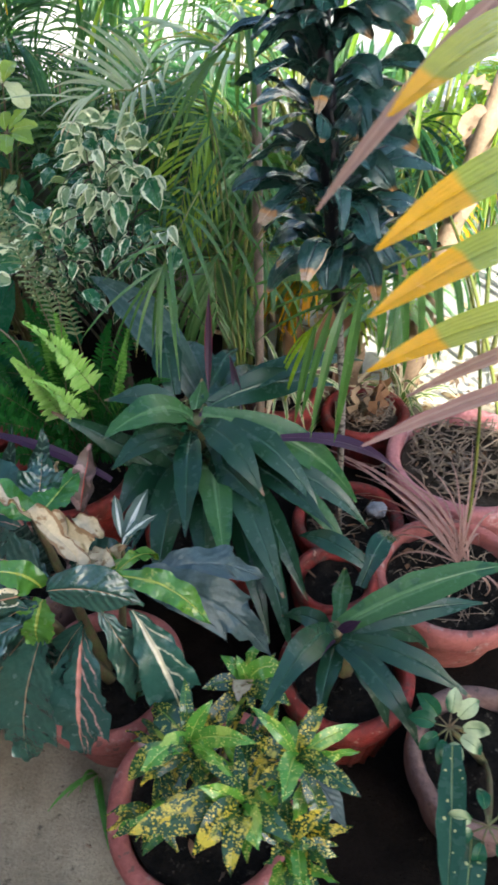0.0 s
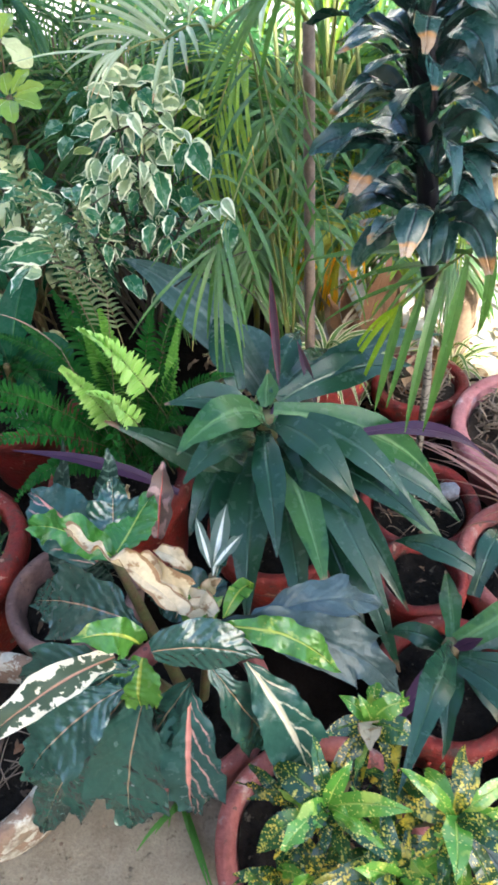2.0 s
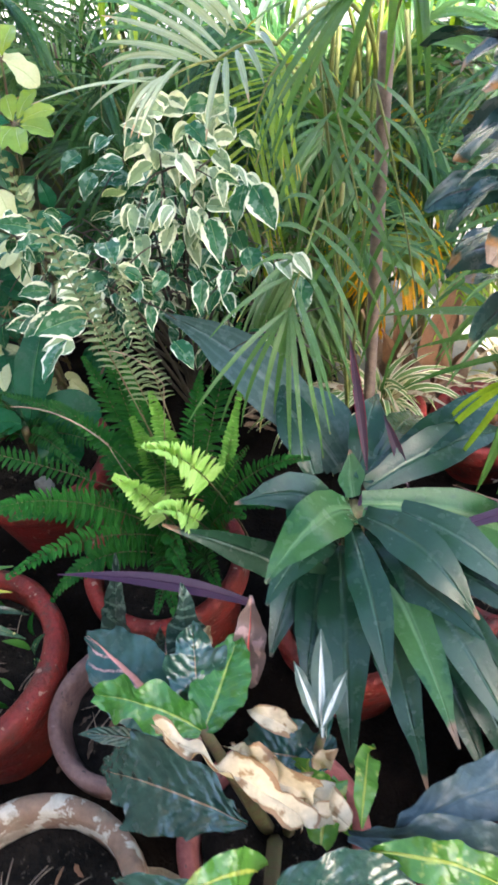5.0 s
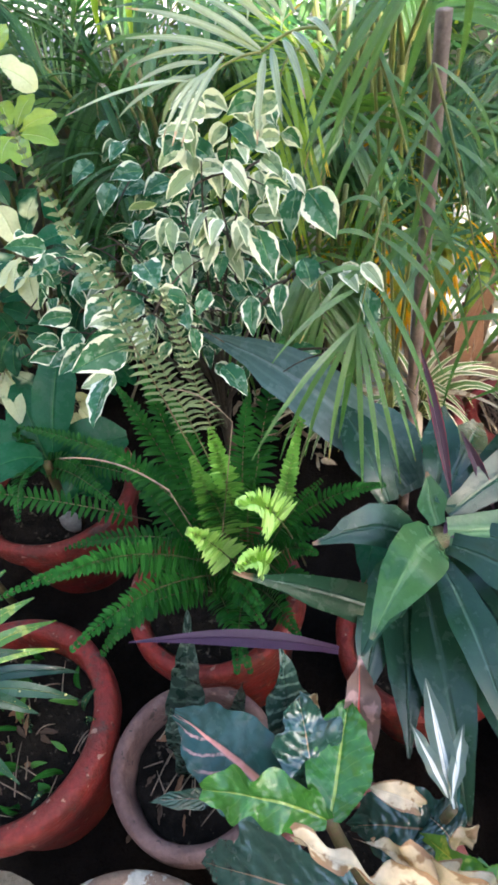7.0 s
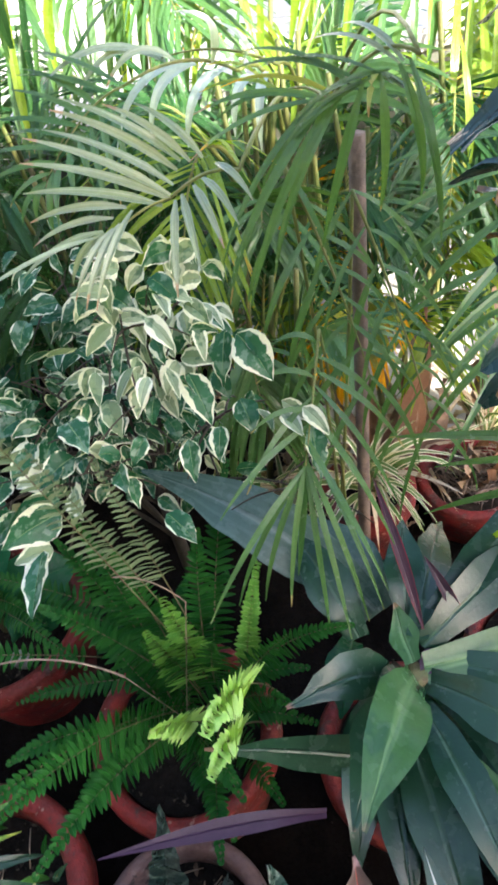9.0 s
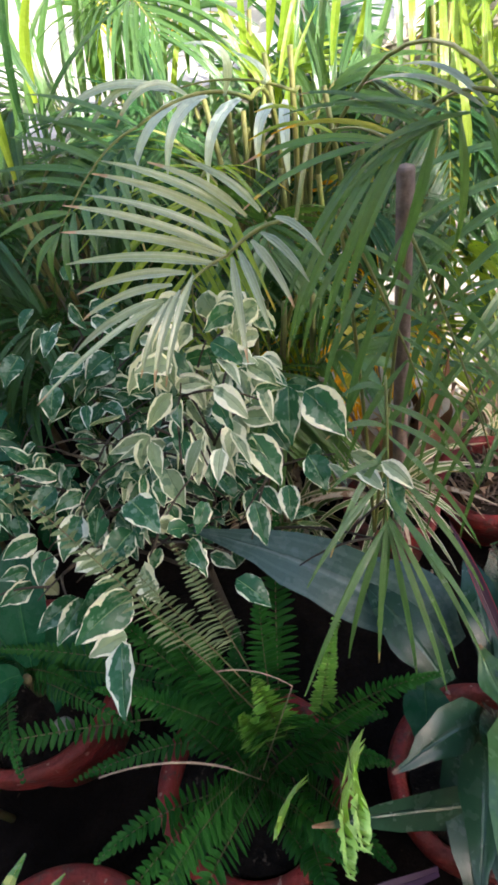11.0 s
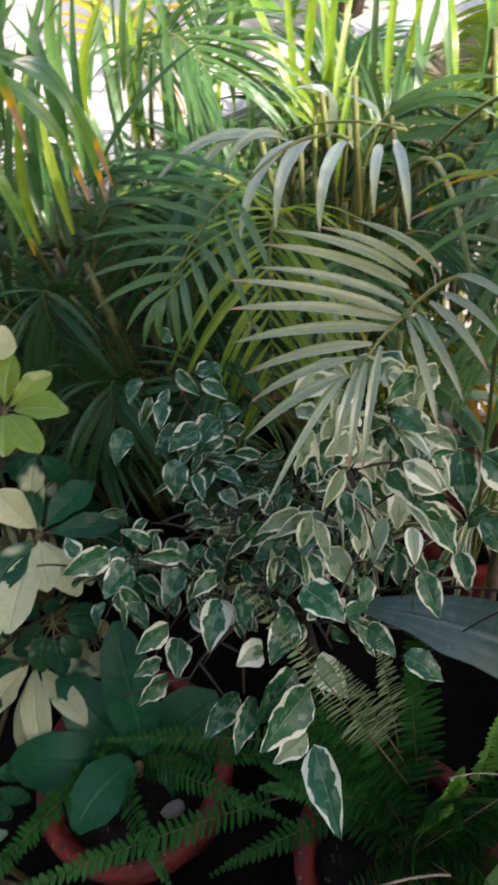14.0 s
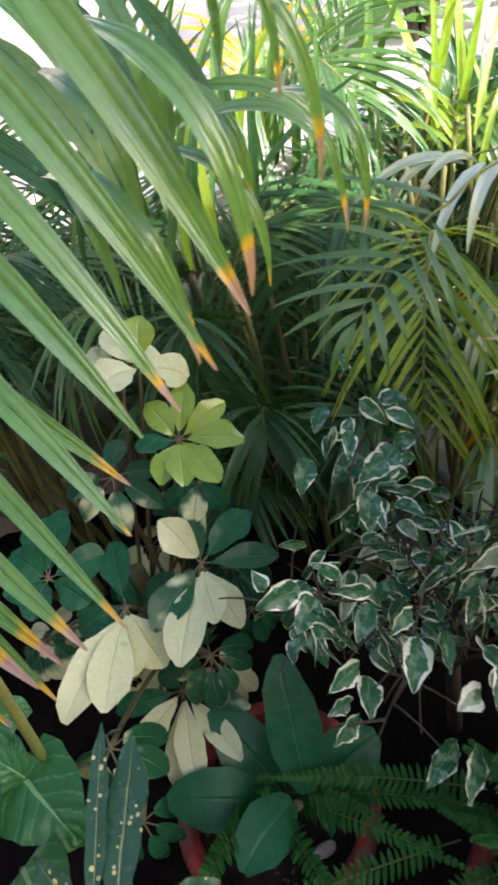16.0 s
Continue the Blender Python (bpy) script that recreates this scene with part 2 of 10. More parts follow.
    if tip:
        e = k.math("ADD", v, k.math("MULTIPLY_ADD", big, 0.3, -0.15))
        e = k.math("ADD", e, k.math("MULTIPLY_ADD", rnd, 0.24, -0.13))
        c = k.mix(k.step(e, tip[1], tip[1] + 0.05), c, tip[0])
        if len(tip) > 2:
            c = k.mix(k.step(e, tip[1] + 0.05, tip[1] + 0.08), c, tip[2])
    shade = k.math("MULTIPLY_ADD", fine, 2 * grain, 1 - grain)
    hsv = k.add("ShaderNodeHueSaturation")
    k.set(hsv.inputs["Color"], c)
    k.set(hsv.inputs["Value"], shade)
    dust = k.step(k.noise(obj, 55.0, 5.0), 0.45, 0.85)
    c = k.mix(k.math("MULTIPLY", dust, 0.01), hsv.outputs[0], (0.4, 0.38, 0.33))
    r = k.math("MULTIPLY_ADD", dust, 0.2, rough - 0.08)
    return k.finish(c, r, bump, 0.0012, trans, spec=spec)


def plain_mat(name, col, col2, scale=8.0, fine=90.0, rough=0.8, stain=None, height=0.004, spec=0.3, lo=0.35, hi=0.65, chip=None):
    k = Nodes(name)
    obj = k.add("ShaderNodeTexCoord").outputs["Object"]
    big, small = k.noise(obj, scale, 5.0, 0.65), k.noise(obj, fine, 4.0, 0.6)
    c = k.mix(k.step(big, lo, hi), col, col2)
    if stain:
        c = k.mix(k.math("MULTIPLY", k.step(k.noise(obj, stain[1], 6.0, 0.7), stain[2], stain[2] + 0.12), stain[3]), c, stain[0])
    if chip:
        flake = k.step(k.noise(obj, chip[1], 3.0, 0.5), chip[2], chip[2] + 0.03)
        c = k.mix(k.math("MULTIPLY", flake, 0.85), c, chip[0])
        big = k.math("SUBTRACT", big, k.math("MULTIPLY", flake, 0.3))
    hsv = k.add("ShaderNodeHueSaturation")
    k.set(hsv.inputs["Color"], c)
    k.set(hsv.inputs["Value"], k.math("MULTIPLY_ADD", small, 0.7, 0.65))
    return k.finish(hsv.outputs[0], rough, k.math("ADD", small, big), height, spec=spec)


# Concrete lightened in its base colour to stand for sunlit floor.
LIT_CONCRETE = plain_mat("sun_lightened_concrete", (0.56, 0.53, 0.47), (0.44, 0.41, 0.36), 2.0, 60.0, 0.9, ((0.3, 0.26, 0.21), 4.0, 0.58, 0.6))
# Albedo held near black so the ground between pots reads as deep shade.
SHADE_EARTH = plain_mat("shade_darkened_earth", (0.007, 0.006, 0.005), (0.014, 0.011, 0.009), 7.0, 140.0, 0.95, ((0.09, 0.07, 0.05), 30.0, 0.66, 0.6), 0.012, spec=0.0)
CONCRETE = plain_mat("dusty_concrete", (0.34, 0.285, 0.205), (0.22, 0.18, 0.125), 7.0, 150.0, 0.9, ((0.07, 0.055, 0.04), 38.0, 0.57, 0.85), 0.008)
WALL = plain_mat("mossy_wall", (0.2, 0.2, 0.15), (0.1, 0.105, 0.075), 3.0, 40.0, 0.9, ((0.05, 0.05, 0.04), 5.0, 0.55, 0.8))
ADDED_WALL = plain_mat("added_wall_plaster", (0.2, 0.17, 0.14), (0.15, 0.13, 0.11), 2.0, 60.0, 0.9)
FAR = plain_mat("pale_facade", (0.75, 0.72, 0.68), (0.6, 0.58, 0.55), 1.0, 10.0, 0.9)
SOIL = plain_mat("potting_soil", (0.009, 0.008, 0.007), (0.02, 0.016, 0.013), 25.0, 160.0, 0.95, ((0.14, 0.115, 0.085), 60.0, 0.58, 0.7), 0.012, spec=0.0)
CLAY_RED = plain_mat("red_painted_clay", (0.25, 0.028, 0.022), (0.13, 0.024, 0.018), 16.0, 110.0, 0.55, ((0.07, 0.045, 0.035), 20.0, 0.53, 0.85), 0.008, chip=((0.34, 0.2, 0.15), 60.0, 0.66))
CLAY_PINK = plain_mat("faded_pink_clay", (0.4, 0.13, 0.11), (0.27, 0.08, 0.066), 13.0, 110.0, 0.72, ((0.48, 0.34, 0.3), 20.0, 0.56, 0.7), 0.007, chip=((0.14, 0.075, 0.06), 55.0, 0.64))
CLAY_ROSE = plain_mat("chalky_rose_clay", (0.52, 0.23, 0.22), (0.38, 0.13, 0.125), 9.0, 110.0, 0.7, ((0.62, 0.44, 0.41), 16.0, 0.55, 0.7), 0.007, chip=((0.2, 0.1, 0.085), 50.0, 0.68))
DUST_SOIL = plain_mat("dusty_dry_soil", (0.07, 0.053, 0.038), (0.04, 0.03, 0.022), 25.0, 160.0, 0.95, ((0.2, 0.16, 0.12), 60.0, 0.58, 0.7), 0.012, spec=0.0)
CLAY_GREY = plain_mat("grey_pink_clay", (0.22, 0.13, 0.11), (0.14, 0.08, 0.07), 14.0, 110.0, 0.78, ((0.3, 0.25, 0.22), 18.0, 0.58, 0.6), 0.007, chip=((0.07, 0.05, 0.045), 60.0, 0.64))
CLAY_FLAKE = plain_mat("flaking_whitewash", (0.5, 0.45, 0.36), (0.24, 0.15, 0.1), 22.0, 90.0, 0.85, ((0.2, 0.15, 0.1), 9.0, 0.48, 0.85), 0.008, lo=0.45, hi=0.5)
WOOD = plain_mat("brown_stake", (0.25, 0.18, 0.135), (0.15, 0.11, 0.085), 25.0, 160.0, 0.85, ((0.3, 0.24, 0.19), 14.0, 0.6, 0.7))
STEM = plain_mat("green_brown_stem", (0.12, 0.13, 0.05), (0.14, 0.09, 0.05), 30.0, 160.0, 0.7)
CANE = plain_mat("yellow_green_cane", (0.17, 0.165, 0.045), (0.1, 0.125, 0.04), 9.0, 120.0, 0.45)
RACHIS = plain_mat("green_rachis", (0.16, 0.2, 0.05), (0.2, 0.2, 0.05), 20.0, 120.0, 0.45)
TAN = plain_mat("dry_tan_sheath", (0.36, 0.245, 0.155), (0.22, 0.145, 0.09), 14.0, 110.0, 0.8, ((0.1, 0.065, 0.045), 22.0, 0.56, 0.75))
RING_STEM = leaf_mat("ringed_grey_stem", (0.2, 0.17, 0.145), (0.28, 0.25, 0.22), veins=((0.025, 0.02, 0.018), 42, 0.95, 0.0, -0.1), trans=0.0, rough=0.8)
CHIP = plain_mat("grey_stone", (0.24, 0.24, 0.23), (0.15, 0.15, 0.14), 30.0, 150.0, 0.8)
DRY = plain_mat("dry_roots", (0.3, 0.22, 0.15), (0.18, 0.13, 0.095), 30.0, 200.0, 0.9)

# Base darkened for the shade under upper leaves.
RHOEO = leaf_mat("rhoeo_leaf_shade_tone", (0.005, 0.031, 0.015), (0.02, 0.06, 0.03), stripe=((0.03, 0.075, 0.045), 2, 0.1), mid=((0.028, 0.07, 0.042), 0.2), tip=((0.22, 0.13, 0.08), 1.02), rough=0.3, trans=0.1, spec=0.42)
# Lighter green copy of the rosette leaf; it carries the highlights in its colour.
RHOEO_LIGHT = leaf_mat("rhoeo_green_leaf_lit_tone", (0.025, 0.09, 0.03), (0.055, 0.13, 0.042), stripe=((0.06, 0.14, 0.055), 3, 0.15), mid=((0.09, 0.18, 0.075), 0.38), patch=((0.012, 0.055, 0.03), 20.0, 0.55, 0.6), tip=((0.25, 0.16, 0.1), 0.97), rough=0.3, trans=0.16, spec=0.3)
PURPLE = leaf_mat("purple_leaf", (0.026, 0.011, 0.03), (0.048, 0.022, 0.048), rough=0.4, trans=0.12, spec=0.18)
SPIKE = leaf_mat("dark_purple_spike", (0.022, 0.012, 0.02), (0.05, 0.022, 0.035), margin=((0.2, 0.02, 0.035), 0.95, 0.2, 20.0), rough=0.36, trans=0.1)
CROTON_DARK = leaf_mat("dark_croton_leaf", (0.018, 0.064, 0.045), (0.032, 0.09, 0.064), veins=((0.055, 0.11, 0.08), 9, 0.3, 0.22, 0.9, 0.8), mid=((0.34, 0.22, 0.13), 0.04), rough=0.25, trans=0.04, quilt=(150.0, 1.2), spec=0.9)
# Grey-blue base colour stands in for sky gloss on the puckered leaf.
CROTON_SHEEN = leaf_mat("sheen_coloured_croton_leaf", (0.034, 0.058, 0.06), (0.06, 0.09, 0.096), veins=((0.02, 0.04, 0.042), 9, 0.35, 0.22, 0.8, 0.5), patch=((0.022, 0.042, 0.045), 26.0, 0.55, 0.6), rough=0.42, trans=0.04, quilt=(170.0, 0.8), spec=0.34)
CROTON_PINK = leaf_mat("pink_veined_croton_leaf", (0.02, 0.065, 0.058), (0.04, 0.095, 0.08), veins=((0.62, 0.33, 0.29), 6, 0.85, 0.32, 0.72), mid=((0.62, 0.25, 0.2), 0.15), rough=0.3, trans=0.06, quilt=(62.0, 1.5), half=True)
CROTON_CREAM = leaf_mat("cream_veined_croton_leaf", (0.018, 0.068, 0.052), (0.034, 0.095, 0.068), veins=((0.7, 0.62, 0.44), 5, 0.95, 0.32, 0.72), mid=((0.72, 0.63, 0.44), 0.22), rough=0.3, trans=0.08, half=True, quilt=(70.0, 1.2))
CROTON_GREEN = leaf_mat("fresh_croton_leaf", (0.025, 0.13, 0.018), (0.055, 0.2, 0.028), veins=((0.16, 0.32, 0.06), 9, 0.3, 0.2, 0.9, 0.4), mid=((0.34, 0.44, 0.09), 0.08), rough=0.27, trans=0.18, quilt=(150.0, 1.3), spec=0.6)
CROTON_LIME = leaf_mat("yellow_green_croton_leaf", (0.07, 0.2, 0.028), (0.13, 0.28, 0.04), mid=((0.4, 0.44, 0.08), 0.14), patch=((0.34, 0.42, 0.08), 40.0, 0.58), rough=0.25, trans=0.22, quilt=(150.0, 1.5), spec=0.6)
CROTON_WHITE = leaf_mat("white_veined_croton_leaf", (0.06, 0.095, 0.07), (0.12, 0.15, 0.11), mid=((0.74, 0.72, 0.62), 0.5), rough=0.4, trans=0.1)
DEAD = leaf_mat("dead_tan_leaf", (0.5, 0.38, 0.24), (0.64, 0.53, 0.37), patch=((0.3, 0.18, 0.09), 55.0, 0.56), margin=((0.26, 0.15, 0.08), 0.9, 0.6, 40.0), rough=0.6, trans=0.15, grain=0.25, quilt=(140.0, 0.4))
DEAD_SPOT = leaf_mat("dried_speckled_leaf", (0.045, 0.07, 0.035), (0.085, 0.1, 0.05), margin=((0.72, 0.62, 0.45), 0.5, 2.6, 75.0), mid=((0.42, 0.2, 0.13), 0.1), rough=0.45, trans=0.1, quilt=(120.0, 1.2))
PINK_LEAF = leaf_mat("pink_withered_leaf", (0.15, 0.095, 0.085), (0.08, 0.06, 0.05), patch=((0.3, 0.19, 0.18), 40.0, 0.55), mid=((0.45, 0.07, 0.06), 0.1), rough=0.45, trans=0.08)
GOLD = leaf_mat("gold_dust_leaf", (0.014, 0.05, 0.018), (0.04, 0.115, 0.028), patch=((0.13, 0.24, 0.035), 34.0, 0.58, 0.9), spots=((0.62, 0.52, 0.09), 300.0, 0.5), mid=((0.16, 0.26, 0.05), 0.1), rough=0.25, trans=0.15, spec=0.6)
GOLD_YELLOW = leaf_mat("yellow_gold_dust_leaf", (0.02, 0.05, 0.016), (0.05, 0.1, 0.02), patch=((0.6, 0.48, 0.06), 40.0, 0.55, 0.9), spots=((0.66, 0.48, 0.05), 290.0, 0.62), rough=0.28, trans=0.15, spec=0.6)
GOLD_GREEN = leaf_mat("new_gold_dust_leaf", (0.08, 0.24, 0.03), (0.17, 0.36, 0.045), patch=((0.4, 0.5, 0.09), 30.0, 0.56, 0.8), spots=((0.66, 0.64, 0.15), 280.0, 0.4), mid=((0.36, 0.48, 0.1), 0.14), rough=0.25, trans=0.2, spec=0.6)
FICUS = leaf_mat("variegated_ficus_leaf", (0.012, 0.08, 0.032), (0.04, 0.145, 0.06), margin=((0.68, 0.71, 0.53), 0.82, 1.4, 52.0), patch=((0.15, 0.25, 0.17), 75.0, 0.52, 0.8), mid=((0.16, 0.27, 0.12), 0.05), rough=0.32, trans=0.2, quilt=(55.0, 0.8), spec=0.25)
FICUS_PALE = leaf_mat("pale_ficus_leaf", (0.15, 0.24, 0.13), (0.34, 0.42, 0.27), margin=((0.68, 0.71, 0.56), 0.6, 1.2, 45.0), patch=((0.06, 0.14, 0.07), 60.0, 0.54, 0.8), rough=0.36, trans=0.22)
BARK = plain_mat("ficus_bark", (0.07, 0.055, 0.035), (0.045, 0.036, 0.024), 20.0, 150.0, 0.85)
SCHEFF = leaf_mat("green_schefflera_leaflet", (0.17, 0.29, 0.03), (0.26, 0.37, 0.045), mid=((0.36, 0.46, 0.14), 0.06), rough=0.22, trans=0.25, spec=0.55)
SCHEFF_CREAM = leaf_mat("cream_schefflera_leaflet", (0.46, 0.5, 0.27), (0.56, 0.59, 0.34), patch=((0.05, 0.15, 0.05), 12.0, 0.66), mid=((0.36, 0.44, 0.18), 0.05), rough=0.36, trans=0.2)
SCHEFF_MIX = leaf_mat("variegated_schefflera_leaflet", (0.012, 0.07, 0.034), (0.025, 0.095, 0.04), patch=((0.48, 0.53, 0.3), 9.0, 0.53), mid=((0.1, 0.2, 0.07), 0.05), rough=0.3, trans=0.15, spec=0.15)
RUBBER = leaf_mat("broad_dark_leaf", (0.008, 0.075, 0.03), (0.016, 0.1, 0.04), mid=((0.04, 0.15, 0.05), 0.05), rough=0.34, trans=0.12, spec=0.16)
BLADE = leaf_mat("blue_green_blade", (0.045, 0.092, 0.08), (0.062, 0.122, 0.1), stripe=((0.085, 0.14, 0.125), 5, 0.4), mid=((0.11, 0.16, 0.15), 0.2), rough=0.33, trans=0.1)
FERN = leaf_mat("fern_green", (0.008, 0.07, 0.012), (0.026, 0.125, 0.02), rough=0.45, trans=0.25, spec=0.12)
FERN_FRESH = leaf_mat("fern_fresh_green", (0.16, 0.36, 0.06), (0.09, 0.26, 0.04), mid=((0.3, 0.48, 0.14), 0.15), rough=0.42, trans=0.2, spec=0.4)
FERN_LIME = leaf_mat("fern_lime", (0.42, 0.62, 0.2), (0.26, 0.5, 0.1), mid=((0.5, 0.64, 0.28), 0.15), rough=0.4, trans=0.15, spec=0.5)
FERN_DULL = leaf_mat("fern_dull", (0.1, 0.155, 0.085), (0.17, 0.225, 0.125), rough=0.5, trans=0.2)
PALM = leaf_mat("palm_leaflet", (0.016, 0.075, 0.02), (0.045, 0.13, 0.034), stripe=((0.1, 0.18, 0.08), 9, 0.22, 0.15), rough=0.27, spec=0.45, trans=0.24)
# Grey-green leaflet with dry tips; base also paled for sun and sky sheen.
PALM_GREY = leaf_mat("greyish_lit_palm_leaflet", (0.2, 0.29, 0.16), (0.32, 0.38, 0.24), stripe=((0.42, 0.47, 0.36), 3, 0.35, 0.2), tip=((0.4, 0.28, 0.18), 0.93), rough=0.2, spec=1.0, trans=0.25)
# Sky glare painted in: the base colour itself is bluish white.
PALM_SHEEN = leaf_mat("painted_sheen_palm_leaflet", (0.4, 0.52, 0.42), (0.5, 0.6, 0.5), stripe=((0.58, 0.64, 0.56), 3, 0.3, 0.15), tip=((0.4, 0.3, 0.2), 1.0), rough=0.18, spec=1.0, trans=0.3)
# Bright copy of the palm leaflet; sunlight is put into its lime colour.
PALM_LIME = leaf_mat("lime_lit_palm_leaflet", (0.16, 0.3, 0.03), (0.27, 0.38, 0.04), stripe=((0.28, 0.42, 0.08), 9, 0.22, 0.15), tip=((0.5, 0.36, 0.04), 0.95), rough=0.28, spec=0.6, trans=0.45)
PALM_TIP = leaf_mat("burnt_tip_palm_leaflet", (0.075, 0.2, 0.036), (0.125, 0.26, 0.052), stripe=((0.2, 0.34, 0.13), 4, 0.16, 0.2), tip=((0.6, 0.36, 0.02), 0.86, (0.42, 0.26, 0.19)), rough=0.2, spec=1.0, trans=0.3)
PALM_YELLOW = leaf_mat("yellowing_palm_leaflet", (0.4, 0.4, 0.05), (0.28, 0.36, 0.05), stripe=((0.5, 0.46, 0.09), 9, 0.22, 0.15), tip=((0.75, 0.4, 0.01), 0.62), rough=0.28, spec=0.6, trans=0.4)
CORDY = leaf_mat("dark_cordyline_leaf", (0.01, 0.042, 0.034), (0.024, 0.064, 0.054), stripe=((0.032, 0.06, 0.052), 4, 0.2, 0.15), mid=((0.03, 0.022, 0.034), 0.1), tip=((0.34, 0.16, 0.05), 0.99, (0.27, 0.18, 0.11)), rough=0.34, trans=0.05, margin=((0.38, 0.26, 0.15), 1.12, 1.1, 18.0), spec=0.5)
CORDY_STEM = leaf_mat("black_leaf_base", (0.008, 0.007, 0.011), (0.018, 0.014, 0.02), rough=0.5, trans=0.0)
SANSE = leaf_mat("banded_dark_leaf", (0.012, 0.032, 0.024), (0.025, 0.05, 0.038), veins=((0.11, 0.16, 0.125), 15, 0.9, 0.05, 0.25), rough=0.35, trans=0.04)
SPIDER = leaf_mat("white_striped_leaf", (0.11, 0.2, 0.05), (0.16, 0.24, 0.07), margin=((0.75, 0.7, 0.5), 0.55, 0.3, 20.0), rough=0.4, trans=0.25)
CALADIUM = leaf_mat("arrowhead_leaf", (0.02, 0.13, 0.035), (0.038, 0.165, 0.045), veins=((0.1, 0.25, 0.09), 6, 0.7, 0.3, 0.75, 0.8), mid=((0.18, 0.34, 0.14), 0.08), rough=0.36, trans=0.25, quilt=(90.0, 1.6))
STRAP_SPOT = leaf_mat("yellow_spotted_strap_leaf", (0.02, 0.066, 0.036), (0.034, 0.09, 0.045), spots=((0.5, 0.46, 0.18), 85.0, 0.3), mid=((0.2, 0.24, 0.09), 0.1), rough=0.3, trans=0.1)
PINK_BLADE = leaf_mat("pinkish_dry_blade", (0.38, 0.2, 0.175), (0.27, 0.16, 0.135), stripe=((0.44, 0.3, 0.26), 2, 0.5), rough=0.5, trans=0.25)
BUSH = leaf_mat("garden_bush", (0.06, 0.17, 0.03), (0.12, 0.25, 0.05), rough=0.5, trans=0.35)
RUST_DARK = leaf_mat("dark_leaf_scrap", (0.06, 0.035, 0.022), (0.11, 0.07, 0.045), rough=0.75, trans=0.1, grain=0.3)
RUST = leaf_mat("rust_brown_scrap", (0.16, 0.075, 0.04), (0.24, 0.13, 0.07), rough=0.7, trans=0.1, grain=0.3)
GRASS = leaf_mat("fresh_grass_blade", (0.05, 0.19, 0.035), (0.08, 0.24, 0.04), stripe=((0.14, 0.3, 0.08), 3, 0.4), rough=0.4, trans=0.3)
PALM_MID = leaf_mat("green_palm_leaflet", (0.055, 0.155, 0.04), (0.1, 0.205, 0.058), stripe=((0.15, 0.25, 0.11), 9, 0.22, 0.15), tip=((0.35, 0.28, 0.1), 1.0), rough=0.25, spec=0.8, trans=0.3)
CLOD = plain_mat("pale_clod", (0.42, 0.4, 0.4), (0.24, 0.22, 0.22), 60.0, 200.0, 0.9)
CREAM_WALL = plain_mat("brown_plaster", (0.26, 0.21, 0.155), (0.2, 0.16, 0.12), 2.0, 60.0, 0.9, ((0.12, 0.1, 0.08), 5.0, 0.62, 0.5))

# ---- ground, walls, distance ----
def box(x0, x1, y0, y1, z0, z1, bevel=0.0):
    bm = bmesh.new()
    bmesh.ops.create_cube(bm, size=1.0)
    for v in bm.verts:
        v.co = Vector(((x0 + x1) / 2 + v.co.x * (x1 - x0), (y0 + y1) / 2 + v.co.y * (y1 - y0), (z0 + z1) / 2 + v.co.z * (z1 - z0)))
    if bevel:
        bmesh.ops.bevel(bm, geom=bm.edges[:], offset=bevel, segments=2, affect="EDGES")
    return bm


def setting(name, bm, material, label, category, smooth=False):
    ob = part(name, bm, material, None, smooth=smooth)
    return tagged(ob, label, category, kind="structure")


def ground_sheet():
    bm = bmesh.new()
    xs = [-400, -60, -12, -4] + [-2.5 + 0.125 * i for i in range(41)] + [4, 12, 60, 400]
    ys = [-400, -60, -12, -4] + [-1.5 + 0.125 * i for i in range(41)] + [5, 12, 60, 400]
    grid = [[bm.verts.new((x, y, 0.006 * noise.noise((x * 2.2, y * 2.2, 0)) + 0.002 * noise.noise((x * 9, y * 9, 3)))) for x in xs] for y in ys]
    for j in range(len(ys) - 1):
        for i in range(len(xs) - 1):
            bm.faces.new((grid[j][i], grid[j][i + 1], grid[j + 1][i + 1], grid[j + 1][i]))
    return setting("ground", bm, CONCRETE, "dusty grey-brown concrete floor with dirt stains", "ground", True)


ground_sheet()
setting("wall_north", box(-6, 6, 2.55, 2.69, -0.02, 0.6, 0.01), WALL, "low mossy grey-green parapet wall behind the palms", "wall")
# Coping uses the lightened concrete so that it reads as sunlit.
setting("wall_north_coping", box(-6, 6, 2.5, 2.74, 0.6, 0.66, 0.012), LIT_CONCRETE, "concrete coping on the parapet wall, coloured pale for sunlight", "wall trim")
# Unseen wall, added so that its shadow keeps the sun off the plants.
setting("unseen_wall_south", box(-14, 5.3, -8.3, -8.0, -0.02, 7.2), CREAM_WALL, "unseen brown wall added behind the walker to block the sun", "wall")
# Extra height, added to keep sun off the palms on the left.
setting("unseen_wall_south_upper", box(-14, 4.65, -8.3, -8.0, 7.2, 8.2), CREAM_WALL, "unseen taller part of the wall, added to shade the left", "wall")
# Unseen side walls, added to hold back low sky light and ground bounce.
setting("unseen_wall_west", box(-3.4, -3.2, -1.75, 2.5, -0.02, 5.5), ADDED_WALL, "unseen brown side wall added to cut low sky light", "wall")
setting("unseen_wall_east", box(3.6, 3.8, -1.5, 4.0, -0.02, 1.5), ADDED_WALL, "unseen brown side wall added to cut low light opposite", "wall")

# Paler sheets over the floor where sun falls; the brightness is in their colour.
setting("pavement", box(-30, 30, 2.74, 40, -0.05, 0.02), LIT_CONCRETE, "concrete yard beyond the parapet, coloured paler for sunlight", "pavement")
